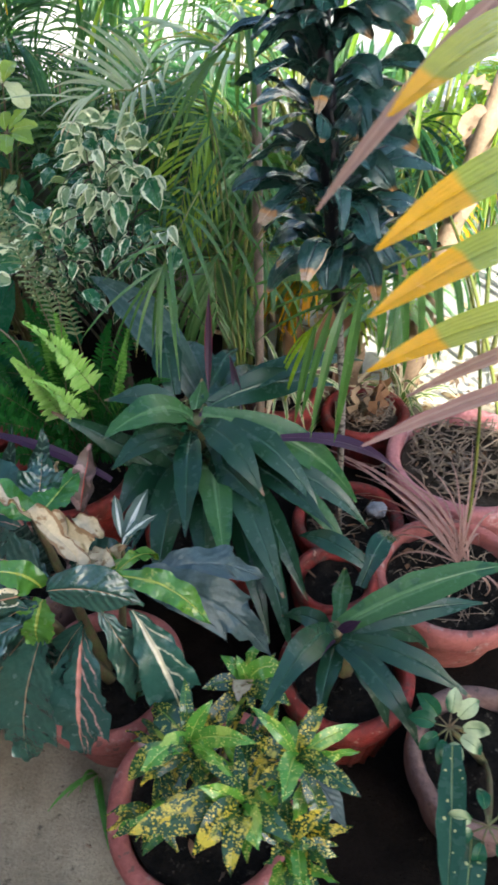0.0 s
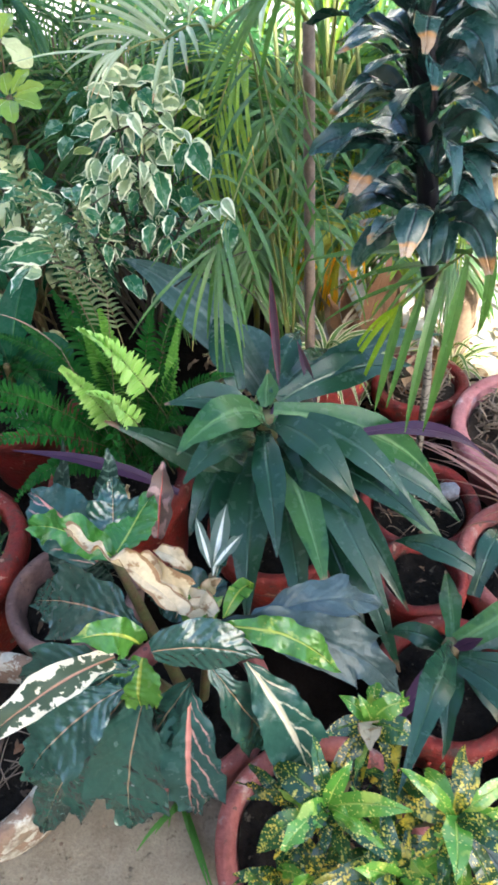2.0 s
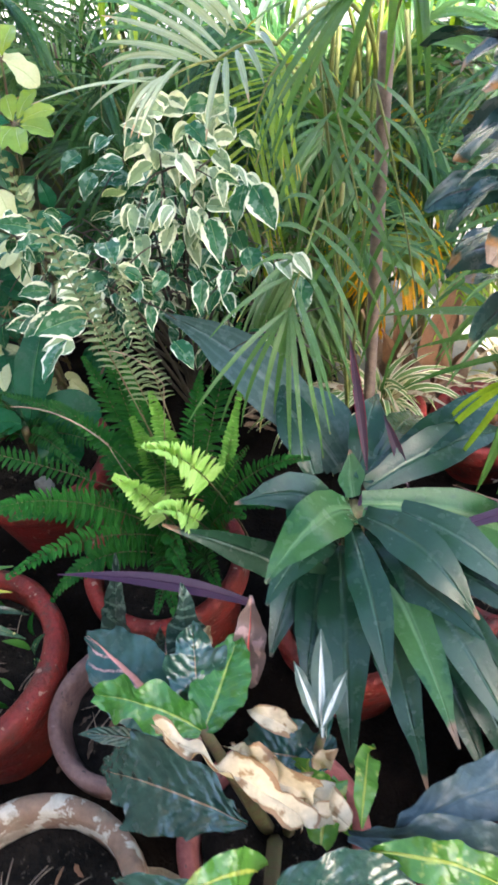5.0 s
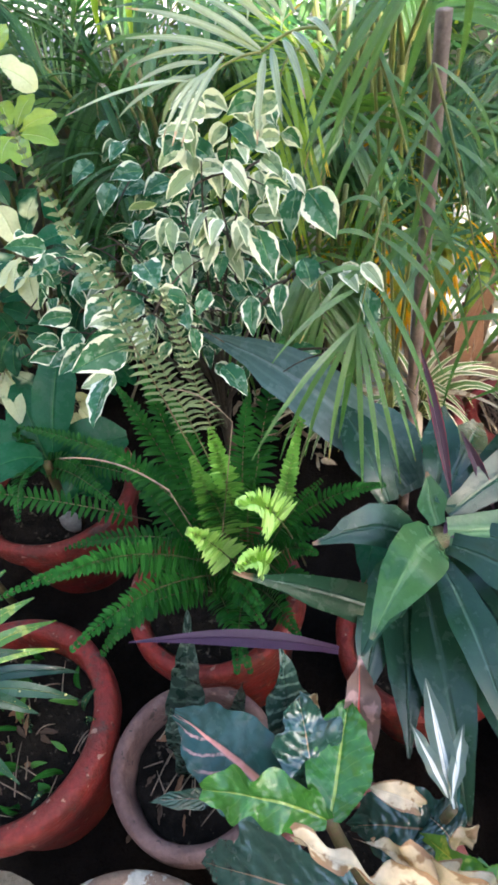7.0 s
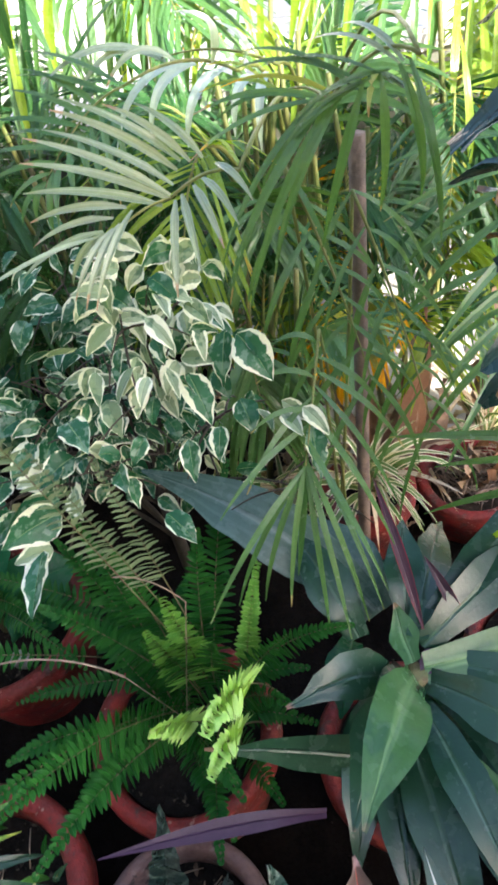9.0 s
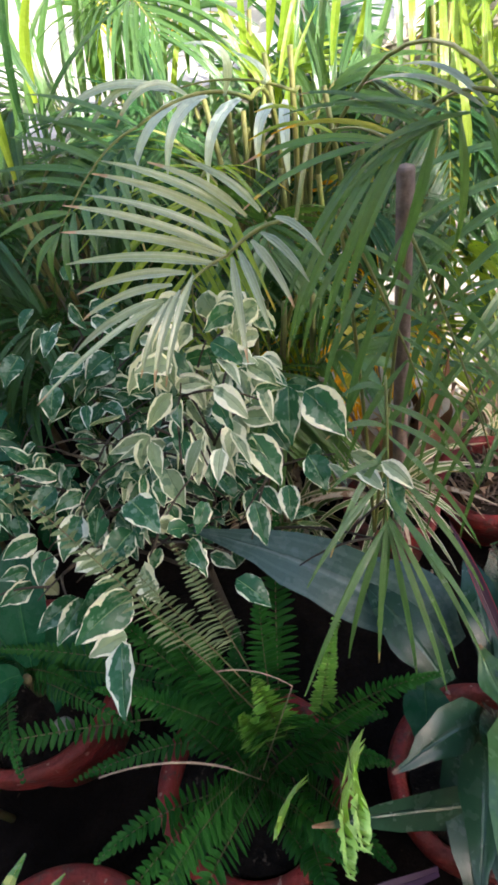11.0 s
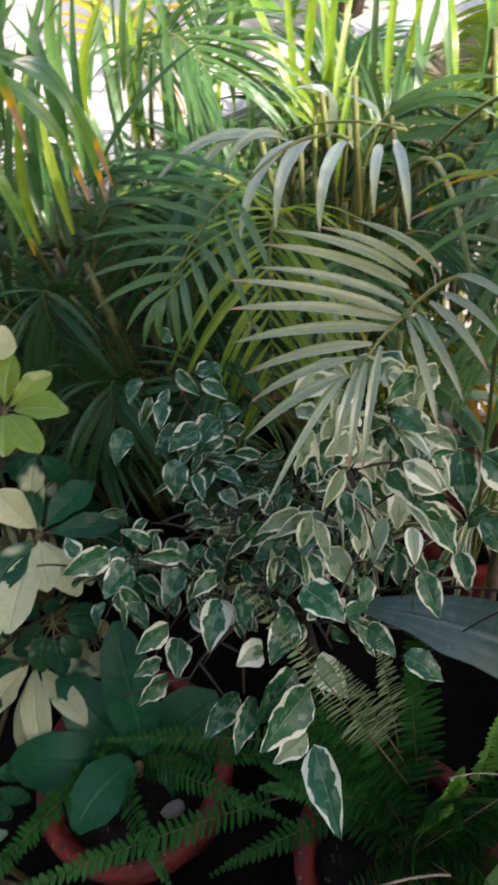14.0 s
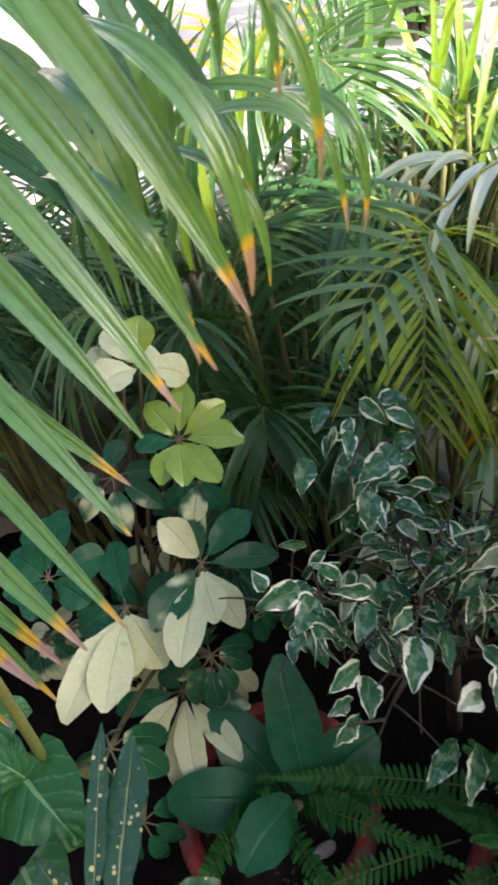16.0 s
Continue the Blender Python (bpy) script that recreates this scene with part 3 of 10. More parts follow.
setting("pavement_strip", box(0.02, 6, 1.62, 2.55, -0.05, 0.018, 0.006), LIT_CONCRETE, "concrete strip in front of the parapet, coloured paler for sunlight", "pavement")


# No such wall is known; added to cut low sky light from the north.
setting("added_wall_far", box(-14, 14, 10.0, 10.3, -0.05, 5.0), FAR, "made-up pale wall across the yard, added to cut sky light", "wall")


# Dark sheet laid where the floor among the pots is shaded.
def shade_bed():
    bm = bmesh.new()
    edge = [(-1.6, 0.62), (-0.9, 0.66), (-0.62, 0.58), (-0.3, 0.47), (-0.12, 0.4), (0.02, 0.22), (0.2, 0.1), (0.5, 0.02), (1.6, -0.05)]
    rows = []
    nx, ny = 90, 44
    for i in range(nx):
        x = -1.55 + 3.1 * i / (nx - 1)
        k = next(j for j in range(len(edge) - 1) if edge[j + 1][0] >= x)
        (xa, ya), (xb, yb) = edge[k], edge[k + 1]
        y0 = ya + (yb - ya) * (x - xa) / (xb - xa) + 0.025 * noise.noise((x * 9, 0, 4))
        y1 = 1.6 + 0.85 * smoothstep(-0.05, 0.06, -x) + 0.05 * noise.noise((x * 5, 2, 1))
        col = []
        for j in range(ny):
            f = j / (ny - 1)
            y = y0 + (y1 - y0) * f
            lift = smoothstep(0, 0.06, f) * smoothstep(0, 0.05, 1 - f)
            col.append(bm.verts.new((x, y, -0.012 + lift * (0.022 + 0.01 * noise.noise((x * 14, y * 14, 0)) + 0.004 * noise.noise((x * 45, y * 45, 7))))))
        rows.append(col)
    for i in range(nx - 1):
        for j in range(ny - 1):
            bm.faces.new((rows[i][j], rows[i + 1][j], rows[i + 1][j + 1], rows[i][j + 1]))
    setting("ground_shade_bed", bm, SHADE_EARTH, "earth sheet under the pots, coloured near black for shade", "earth", True)


shade_bed()


def far_house(x, y, w, d, h):
    house = thing("house", (x, y, 0), "pale plastered house beyond the parapet", "house")
    part("wall", box(x - w / 2, x + w / 2, y, y + d, 0, h), FAR, house)
    part("roof", box(x - w / 2 - 0.3, x + w / 2 + 0.3, y - 0.3, y + d + 0.3, h, h + 0.25), FAR, house)
    for i in range(3):
        cx = x - w / 2 + w * (i + 0.5) / 3
        win = part("window", box(cx - 0.6, cx + 0.6, y - 0.06, y + 0.02, 1.0, 2.4), GLASS_DARK, house)
        part("window_frame", box(cx - 0.7, cx + 0.7, y - 0.1, y - 0.065, 2.4, 2.5), WOOD, win)


GLASS_DARK = plain_mat("dark_window", (0.05, 0.06, 0.07), (0.08, 0.09, 0.1), 2.0, 10.0, 0.15, spec=0.6)
far_house(6.5, 13.0, 9.0, 5.0, 5.5)


def bush(x, y, r, h, count, seed, name="bush"):
    rng = random.Random(seed)
    b = thing(name, (x, y, 0), "sunlit green garden bush beyond the parapet", "bush")
    stems, pieces = [], []
    for i in range(7):
        q = rng.uniform(0, 6.28)
        stems.append(tube(bow((x + rng.uniform(-0.05, 0.05), y, 0), (x + r * 0.6 * math.cos(q), y + r * 0.6 * math.sin(q), h * 0.8), 0.05), [0.03 - 0.003 * k for k in range(9)], 5))
    put("trunk", join(*stems), BARK, b)
    for i in range(count):
        q, e = rng.uniform(0, 6.28), rng.uniform(-1.0, 1.5)
        k = rng.uniform(0.55, 1.0) * (1 + 0.25 * math.sin(3 * q + seed))
        p = Vector((x + r * k * math.cos(q) * math.cos(e), y + r * k * math.sin(q) * math.cos(e), h * 0.55 + h * 0.5 * k * math.sin(e)))
        d = Vector((rng.gauss(0, 1), rng.gauss(0, 1), rng.gauss(-0.2, 0.7))).normalized() * rng.uniform(0.1, 0.18)
        pieces.append(blade(p, p + d, 0.06, "lance", 0.01, n=3, m=2))
    tagged(put("crown", join(*pieces), BUSH, b), kind="stuff")


bush(1.7, 4.4, 0.9, 1.3, 900, 3)
bush(-2.9, 6.2, 1.0, 1.4, 900, 5)
bush(4.4, 6.4, 1.4, 2.2, 1100, 8)
bush(-4.2, 7.0, 1.8, 2.4, 1100, 9)


# ---- pots ----
def pot(loc, r, h, clay, label, soil_drop=0.035, ribs=False, seed=0, rim=0.02, foot=0.66, soil=None):
    x, y, z = loc
    p = thing("flower_pot", loc, label, "flower pot", "flower pots")
    prof = [(r * 0.02, 0.0), (r * foot, 0.0), (r * (foot + 0.03), 0.012), (r * 0.9, h - 0.06), (r * 0.91, h - 0.052), (r * 0.985, h - 0.05), (r, h - 0.042), (r, h - 0.01), (r - 0.004, h - 0.003), (r - 0.01, h),
            (r - rim, h - 0.001), (r - rim - 0.006, h - 0.008), (r - rim - 0.01, h - 0.05), (r * 0.78, h * 0.45)]
    put("body", lathe(loc, prof, 48, 0.022, seed), clay, p)
    if ribs:
        pieces = []
        for k in range(22):
            q = 6.2832 * k / 22
            c, s = math.cos(q), math.sin(q)
            pieces.append(tube([(x + c * r * f, y + s * r * f, z + zz) for f, zz in ((0.7, 0.01), (0.8, h * 0.45), (0.9, h - 0.065))], [0.006, 0.007, 0.006], 5))
        put("rib", join(*pieces), clay, p)
    verts, faces, uvs = [], [], []
    rs = r - rim - 0.012
    zs = z + h - soil_drop
    rings = 9
    for i in range(rings + 1):
        for k in range(30):
            q = 6.2832 * k / 30
            rr = rs * i / rings
            px, py = x + rr * math.cos(q), y + rr * math.sin(q)
            verts.append(Vector((px, py, zs + 0.012 * noise.noise((px * 28, py * 28, seed)) + 0.006 * noise.noise((px * 90, py * 90, seed)))))
            uvs.append((0.5, 0.5))
    for i in range(rings):
        for k in range(30):
            a, b = i * 30 + k, i * 30 + (k + 1) % 30
            faces.append((a, b, b + 30, a + 30))
    put("soil", (verts, faces, uvs), soil or SOIL, p, "dusty brown dry soil" if soil else "dark crumbly potting soil")
    return p


pot((-0.452, 0.745, 0), 0.125, 0.255, CLAY_GREY, "small grey-pink clay pot holding dark soil", 0.05, seed=1, rim=0.016)
pot((-0.745, 0.85, 0), 0.18, 0.27, CLAY_RED, "wide red-painted clay pot with weedy soil", 0.05, seed=2, rim=0.027)
pot((-0.555, 0.462, 0), 0.16, 0.28, CLAY_FLAKE, "old clay pot with flaking whitewash and bare soil", 0.055, seed=3, rim=0.024, foot=0.45)
pot((-0.392, 1.0, 0), 0.15, 0.29, CLAY_RED, "red clay pot under the fern", 0.03, seed=4)
pot((-0.7, 1.335, 0), 0.17, 0.25, CLAY_RED, "red clay pot in deep shade under broad leaves", 0.04, seed=5)
pot((-0.03, 0.33, 0), 0.155, 0.22, CLAY_PINK, "ribbed faded pink-red clay pot on the floor", 0.03, True, seed=6)
pot((-0.235, 0.56, 0), 0.14, 0.2, CLAY_PINK, "faded pink clay pot under the dark croton", 0.03, seed=7)
pot((0.2, 0.57, 0), 0.125, 0.2, CLAY_RED, "red clay pot under a low rosette plant", 0.03, True, seed=8)
pot((-0.07, 0.88, 0), 0.14, 0.25, CLAY_RED, "red clay pot under the large rosette plant", 0.03, seed=9)
pot((0.305, 1.385, 0), 0.12, 0.16, CLAY_RED, "red clay pot with dry earth and withered leaves", 0.03, seed=10, soil=DUST_SOIL)
pot((0.535, 1.16, 0), 0.2, 0.19, CLAY_ROSE, "wide pale pink clay pot full of dry roots", 0.03, seed=11, rim=0.028, soil=DUST_SOIL)
pot((0.43, 0.8, 0), 0.16, 0.19, CLAY_PINK, "faded pink clay pot with dry pinkish grass", 0.03, seed=12)
pot((0.235, 1.0, 0), 0.13, 0.14, CLAY_RED, "small red clay pot at the foot of the ringed stem", 0.02, seed=13)
pot((0.42, 0.42, 0), 0.13, 0.2, CLAY_GREY, "dark grey clay pot in shade", 0.03, seed=14)
pot((0.19, 0.78, 0), 0.09, 0.2, CLAY_RED, "small red clay pot wedged between the rosette plants", 0.03, seed=16, rim=0.016)
pot((0.075, 1.41, 0), 0.1, 0.2, CLAY_RED, "bright red plastic pot with a striped plant", 0.03, seed=15)


def dry_roots(loc, r, n, seed, name, label, zspan=0.05, mat=None, thick=1.0):
    rng = random.Random(seed)
    t = thing(name, loc, label, "dry roots")
    pieces = []
    for i in range(n):
        q, k = rng.uniform(0, 6.28), r * math.sqrt(rng.random()) * 0.9
        a = Vector(loc) + Vector((k * math.cos(q), k * math.sin(q), rng.uniform(0.005, zspan)))
        q2 = rng.uniform(0, 6.28)
        b = a + Vector((math.cos(q2), math.sin(q2), rng.uniform(-0.15, 0.3))) * rng.uniform(0.03, 0.08)
        off = Vector((b.x - loc[0], b.y - loc[1], 0))
        if off.length > r:
            b = Vector(loc) + off.normalized() * r * 0.97 + Vector((0, 0, b.z - loc[2]))
        b.z = max(b.z, loc[2])
        pieces.append(tube(bow(a, b, rng.uniform(-0.006, 0.015), 4), [thick * q3 for q3 in (0.0022, 0.002, 0.002, 0.0016, 0.001)], 4))
    return tagged(put("strand", join(*pieces), mat or DRY, t), kind="stuff")


dry_roots((0.535, 1.16, 0.162), 0.155, 230, 21, "dry_roots", "tangle of dry brown roots on the pot soil", 0.04, thick=1.3)
dry_roots((0.305, 1.385, 0.132), 0.085, 120, 22, "dry_roots", "few dry brown roots on the pot soil")
dry_roots((0.235, 1.0, 0.121), 0.1, 30, 26, "dry_twigs", "thin dry twigs and crumbs on the pot soil", 0.012, thick=0.55)
dry_roots((0.43, 0.8, 0.162), 0.12, 60, 27, "dry_twigs", "dry pinkish stalks tangled on the pot soil", 0.03, thick=0.55)
dry_roots((-0.745, 0.85, 0.222), 0.14, 26, 23, "dry_twigs", "dry twigs and leaf scraps on dark soil", 0.02, thick=0.55)
dry_roots((-0.545, 0.455, 0.227), 0.11, 30, 24, "dry_twigs", "pale dry twigs on dark soil", 0.02, thick=0.55)
dry_roots((-0.452, 0.745, 0.207), 0.09, 22, 25, "dry_twigs", "dark leaf scraps on the pot soil", 0.015, thick=0.55)


def litter(seed, spots, name, label, mats, size=1.0):
    """Fallen dry leaves and crumbs lying about, one object for each colour."""
    rng = random.Random(seed)
    t = thing(name, (spots[0][0], spots[0][1], 0), label, "leaf litter")
    for mat in mats:
        pieces = []
        for x, y, rx, ry, z, n in spots:
            for i in range(n):
                p = Vector((x + rng.gauss(0, 0.45) * rx, y + rng.gauss(0, 0.45) * ry, z + rng.uniform(0.002, 0.012)))
                q = rng.uniform(0, 6.28)
                d = Vector((math.cos(q), math.sin(q), rng.uniform(-0.05, 0.3))) * rng.uniform(0.02, 0.07) * size
                pieces.append(blade(p, p + d, rng.uniform(0.008, 0.024) * size, "lance", 0.008 * size, 0.3, 0.004 * size, n=5, m=2, roll=rng.uniform(-50, 50), phase=rng.uniform(0, 6)))
        tagged(put("scrap", join(*pieces), mat, t), kind="stuff")


litter(61, [(0.25, 1.6, 0.35, 0.2, 0.018, 60), (0.42, 1.42, 0.2, 0.12, 0.0, 30), (-0.1, 1.62, 0.2, 0.15, 0.0, 30), (0.75, 1.7, 0.4, 0.3, 0.018, 40), (0.1, 2.1, 0.6, 0.25, 0.018, 50)], "leaf_litter", "fallen dry brown leaves on the pale strip", (DEAD, TAN))
litter(62, [(-0.745, 0.85, 0.12, 0.12, 0.225, 12), (-0.452, 0.745, 0.08, 0.08, 0.21, 7), (-0.545, 0.455, 0.1, 0.1, 0.23, 8), (0.305, 1.385, 0.07, 0.07, 0.135, 10), (0.535, 1.16, 0.12, 0.12, 0.165, 12), (0.235, 1.0, 0.09, 0.09, 0.122, 9), (0.19, 0.78, 0.05, 0.05, 0.172, 2), (0.43, 0.8, 0.11, 0.11, 0.162, 10), (-0.03, 0.33, 0.1, 0.1, 0.192, 6)], "leaf_litter", "dry leaf scraps lying on the potting soil", (RUST, RUST_DARK), 0.5)


def pebbles(seed, n):
    rng = random.Random(seed)
    t = thing("pebbles", (-0.2, 0.25, 0), "tiny pebbles and crumbs of dirt scattered on concrete", "pebbles")
    bm = bmesh.new()
    for i in range(n):
        p = Vector((rng.uniform(-0.6, 0.15), rng.uniform(-0.05, 0.5), 0.002))
        r = rng.uniform(0.0012, 0.004)
        made = bmesh.ops.create_icosphere(bm, subdivisions=1, radius=r)["verts"]
        for v in made:
            v.co = Vector((v.co.x * rng.uniform(0.8, 1.3), v.co.y, v.co.z * 0.7)) + p
    tagged(part("grains", bm, DRY, t, smooth=True), kind="stuff")


pebbles(63, 130)

# ---- kinds of plant parts ----
LEAF_RNG = random.Random(11)


def leaf(plant, name, mat, base, tip, width, shape="sword", arch=0.0, **kw):
    kw.setdefault("phase", LEAF_RNG.uniform(0, 6))
    kw.setdefault("roll", LEAF_RNG.uniform(-12, 12))
    if width > 0.03:
        kw.setdefault("crumple", 0.0035)
    return put(name, blade(base, tip, width, shape, arch, **kw), mat, plant)


def stem(plant, name, mat, a, b, arch, r0, r1):
    pts = bow(a, b, arch, 10, lift=(0.3, 0.2, 1))
    return put(name, tube(pts, [r0 + (r1 - r0) * i / 10 for i in range(11)], 7), mat, plant)


def frond_mesh(base, tip, arch, pairs, length, width, rng, hint=(0, -0.3, 0.95), spread=52, droop=0.35, start=0.12, r0=0.006, shape="palm", n=5, m=2, end=1.0):
    """Rachis and leaflets of one feathery frond, as two meshes."""
    pts = bow(base, tip, arch, 14)
    rachis = tube(pts, [r0 * (1 - 0.8 * i / 14) for i in range(15)], 5)
    pieces = []
    hint = Vector(hint)
    for i in range(pairs):
        s = start + (end - start) * i / (pairs - 1)
        f = s * 14
        k = min(13, int(f))
        p = pts[k].lerp(pts[k + 1], f - k)
        tan = (pts[k + 1] - pts[k]).normalized()
        nor = (hint - tan * hint.dot(tan)).normalized()
        side = tan.cross(nor)
        size = length * (0.45 + 0.55 * math.sin(math.pi * min(1, 0.2 + 0.72 * s))) * rng.uniform(0.88, 1.08)
        if shape == "pinna":
            size *= 1 - 0.75 * s ** 2.5
        ang = radians(spread * (1 - 0.45 * s) + rng.uniform(-6, 6))
        for sign in (-1, 1):
            d = tan * math.cos(ang) + side * (sign * math.sin(ang)) + nor * rng.uniform(0.05, 0.3)
            q = p + d.normalized() * size + Vector((0, 0, -droop * size * rng.uniform(0.6, 1.3)))
            pieces.append(blade(p, q, width * rng.uniform(0.85, 1.1), shape, 0.12 * size, 0.3, hint=nor, n=n, m=m, roll=rng.uniform(-20, 20)))
    return rachis, pieces


def frond(plant, base, tip, arch, pairs, length, width, mat, rng, split=False, **kw):
    rachis, pieces = frond_mesh(base, tip, arch, pairs, length, width, rng, **kw)
    fr = put("frond", rachis, RACHIS, plant)
    if split:
        for p in pieces:
            put("leaflet", p, mat, fr)
    else:
        tagged(put("leaflet_mass", join(*pieces), mat, fr), kind="stuff")
    return fr


def umbrella(plant, centre, mat, radius, count, droop, rng, root):
    """One palmate crown of leaflets on its petiole."""
    c = Vector(centre)
    petiole = put("petiole", tube(bow(root, c, 0.03, 8), [0.004] * 9, 6), STEM, plant)
    a0 = rng.uniform(0, 6.28)
    for i in range(count):
        a = a0 + 6.283 * i / count + rng.uniform(-0.15, 0.15)
        rr = radius * rng.uniform(0.85, 1.1)
        d = Vector((math.cos(a), math.sin(a) * 0.8 - 0.15, 0.35 * math.sin(a))).normalized()
        q = c + (d * (1.02 - 0.8 * droop) + Vector((0, -0.1 * droop, -droop))).normalized() * rr
        s = c + d * 0.02 - Vector((0, 0, 0.012 * droop))
        put("stalk", tube([c, s], [0.0016, 0.0013], 5), STEM, petiole)
        put("leaflet", blade(s, q, rr * 0.42, "oval", 0.006, 0.2, n=7, m=4, hint=(0, -0.55, 0.8), roll=rng.uniform(-15, 15)), mat, petiole)


# ---- the large rosette plant ----

rhoeo = thing("rosette_plant", (-0.07, 0.88, 0.22), "large rosette plant with long dark green sword leaves", "rosette plant", "rosette plants")
leaf(rhoeo, "leaf", RHOEO_LIGHT, (-0.075, 0.859, 0.545), (-0.197, 0.707, 0.626), 0.069, "sword", 0.035, wave=0.003)
leaf(rhoeo, "leaf", RHOEO, (-0.080, 0.845, 0.530), (-0.067, 0.616, 0.497), 0.049, "sword", 0.030, wave=0.002)
leaf(rhoeo, "leaf", RHOEO_LIGHT, (-0.062, 0.864, 0.550), (0.233, 0.871, 0.320), 0.069, "sword", 0.050)
leaf(rhoeo, "leaf", RHOEO, (-0.065, 0.855, 0.540), (0.055, 0.698, 0.509), 0.058, "sword", 0.040)
leaf(rhoeo, "leaf", RHOEO, (-0.073, 0.854, 0.468), (0.054, 0.674, 0.507), 0.056, "sword", 0.020)
leaf(rhoeo, "leaf", RHOEO, (-0.046, 0.860, 0.501), (0.087, 0.576, 0.398), 0.062, "sword", 0.040)
leaf(rhoeo, "leaf", RHOEO, (-0.019, 0.873, 0.445), (0.172, 0.697, 0.430), 0.045, "sword", 0.030)
leaf(rhoeo, "leaf", RHOEO, (-0.044, 0.883, 0.525), (0.151, 0.738, 0.429), 0.056, "sword", 0.050)
leaf(rhoeo, "leaf", RHOEO, (-0.052, 0.890, 0.549), (0.182, 0.990, 0.526), 0.062, "sword", 0.030)
leaf(rhoeo, "leaf", RHOEO, (-0.056, 0.898, 0.558), (0.078, 1.103, 0.464), 0.050, "sword", 0.030)
leaf(rhoeo, "leaf", RHOEO, (-0.043, 0.910, 0.541), (0.248, 1.057, 0.538), 0.056, "sword", 0.040)
leaf(rhoeo, "leaf", RHOEO_LIGHT, (-0.073, 0.871, 0.558), (-0.068, 0.941, 0.579), 0.038, "sword", -0.010)
leaf(rhoeo, "leaf", RHOEO, (-0.083, 0.884, 0.528), (-0.160, 0.735, 0.604), 0.056, "sword", 0.020)
leaf(rhoeo, "leaf", RHOEO, (-0.098, 0.877, 0.522), (-0.231, 0.854, 0.594), 0.056, "sword", 0.030)
leaf(rhoeo, "leaf", RHOEO, (-0.096, 0.872, 0.487), (-0.204, 0.731, 0.539), 0.062, "sword", 0.030)
leaf(rhoeo, "leaf", RHOEO, (-0.075, 0.800, 0.400), (-0.333, 0.849, 0.570), 0.055, "sword", 0.020, roll=-5, hint=(0, -0.72, 0.7))
leaf(rhoeo, "leaf", RHOEO, (-0.093, 0.861, 0.463), (-0.121, 0.574, 0.406), 0.069, "sword", 0.040)
leaf(rhoeo, "leaf", RHOEO_LIGHT, (-0.048, 0.854, 0.467), (-0.001, 0.559, 0.479), 0.056, "sword", 0.030)
leaf(rhoeo, "leaf", RHOEO, (-0.065, 0.868, 0.440), (-0.033, 0.546, 0.391), 0.056, "sword", 0.040)
leaf(rhoeo, "leaf", RHOEO, (-0.019, 0.888, 0.445), (0.102, 0.530, 0.308), 0.056, "sword", 0.050)
leaf(rhoeo, "leaf", RHOEO, (-0.110, 0.882, 0.443), (-0.169, 0.647, 0.432), 0.062, "sword", 0.030)
leaf(rhoeo, "leaf", RHOEO, (-0.120, 0.896, 0.445), (-0.209, 0.713, 0.437), 0.062, "sword", 0.030)
leaf(rhoeo, "leaf", RHOEO, (-0.120, 0.925, 0.553), (-0.160, 1.069, 0.611), 0.056, "sword", 0.020)
leaf(rhoeo, "leaf", RHOEO, (-0.057, 0.927, 0.547), (-0.007, 1.057, 0.571), 0.050, "sword", 0.020)
leaf(rhoeo, "leaf", RHOEO, (-0.020, 0.870, 0.420), (0.130, 0.620, 0.330), 0.050, "sword", 0.050)
leaf(rhoeo, "leaf", RHOEO, (-0.030, 0.860, 0.400), (0.065, 0.560, 0.290), 0.050, "sword", 0.050)
leaf(rhoeo, "leaf", RHOEO_LIGHT, (0.000, 0.870, 0.420), (0.215, 0.690, 0.365), 0.046, "sword", 0.050)
leaf(rhoeo, "leaf", RHOEO, (-0.010, 0.880, 0.430), (0.250, 0.790, 0.330), 0.050, "sword", 0.050)
leaf(rhoeo, "leaf", SPIKE, (-0.050, 0.896, 0.580), (-0.053, 1.038, 0.705), 0.014, "lance", 0.005, fold=0.6)
leaf(rhoeo, "leaf", SPIKE, (0.010, 0.895, 0.532), (-0.015, 0.971, 0.610), 0.014, "lance", 0.005, fold=0.6)
leaf(rhoeo, "leaf", PURPLE, (-0.067, 0.861, 0.547), (-0.034, 0.880, 0.537), 0.030, "lance", 0.005)
leaf(rhoeo, "leaf", PURPLE, (-0.223, 0.772, 0.475), (-0.456, 0.768, 0.597), 0.021, "sword", 0.020)
leaf(rhoeo, "leaf", PURPLE, (0.083, 0.839, 0.518), (0.324, 0.932, 0.347), 0.030, "sword", 0.030)
stem(rhoeo, "stem", STEM, (-0.070, 0.880, 0.200), (-0.075, 0.862, 0.548), 0.000, 0.0220, 0.0160)

rhoeo2 = thing("rosette_plant", (0.2, 0.585, 0.17), "smaller rosette plant with green sword leaves and purple undersides", "rosette plant", "rosette plants")
leaf(rhoeo2, "leaf", RHOEO_LIGHT, (0.176, 0.532, 0.380), (0.198, 0.677, 0.353), 0.0312, "sword", 0.010)
leaf(rhoeo2, "leaf", RHOEO, (0.217, 0.599, 0.399), (0.287, 0.717, 0.385), 0.0390, "sword", 0.050)
leaf(rhoeo2, "leaf", RHOEO_LIGHT, (0.182, 0.533, 0.382), (0.463, 0.616, 0.441), 0.0530, "sword", 0.030)
leaf(rhoeo2, "leaf", RHOEO, (0.182, 0.526, 0.377), (0.428, 0.595, 0.367), 0.0390, "sword", 0.020)
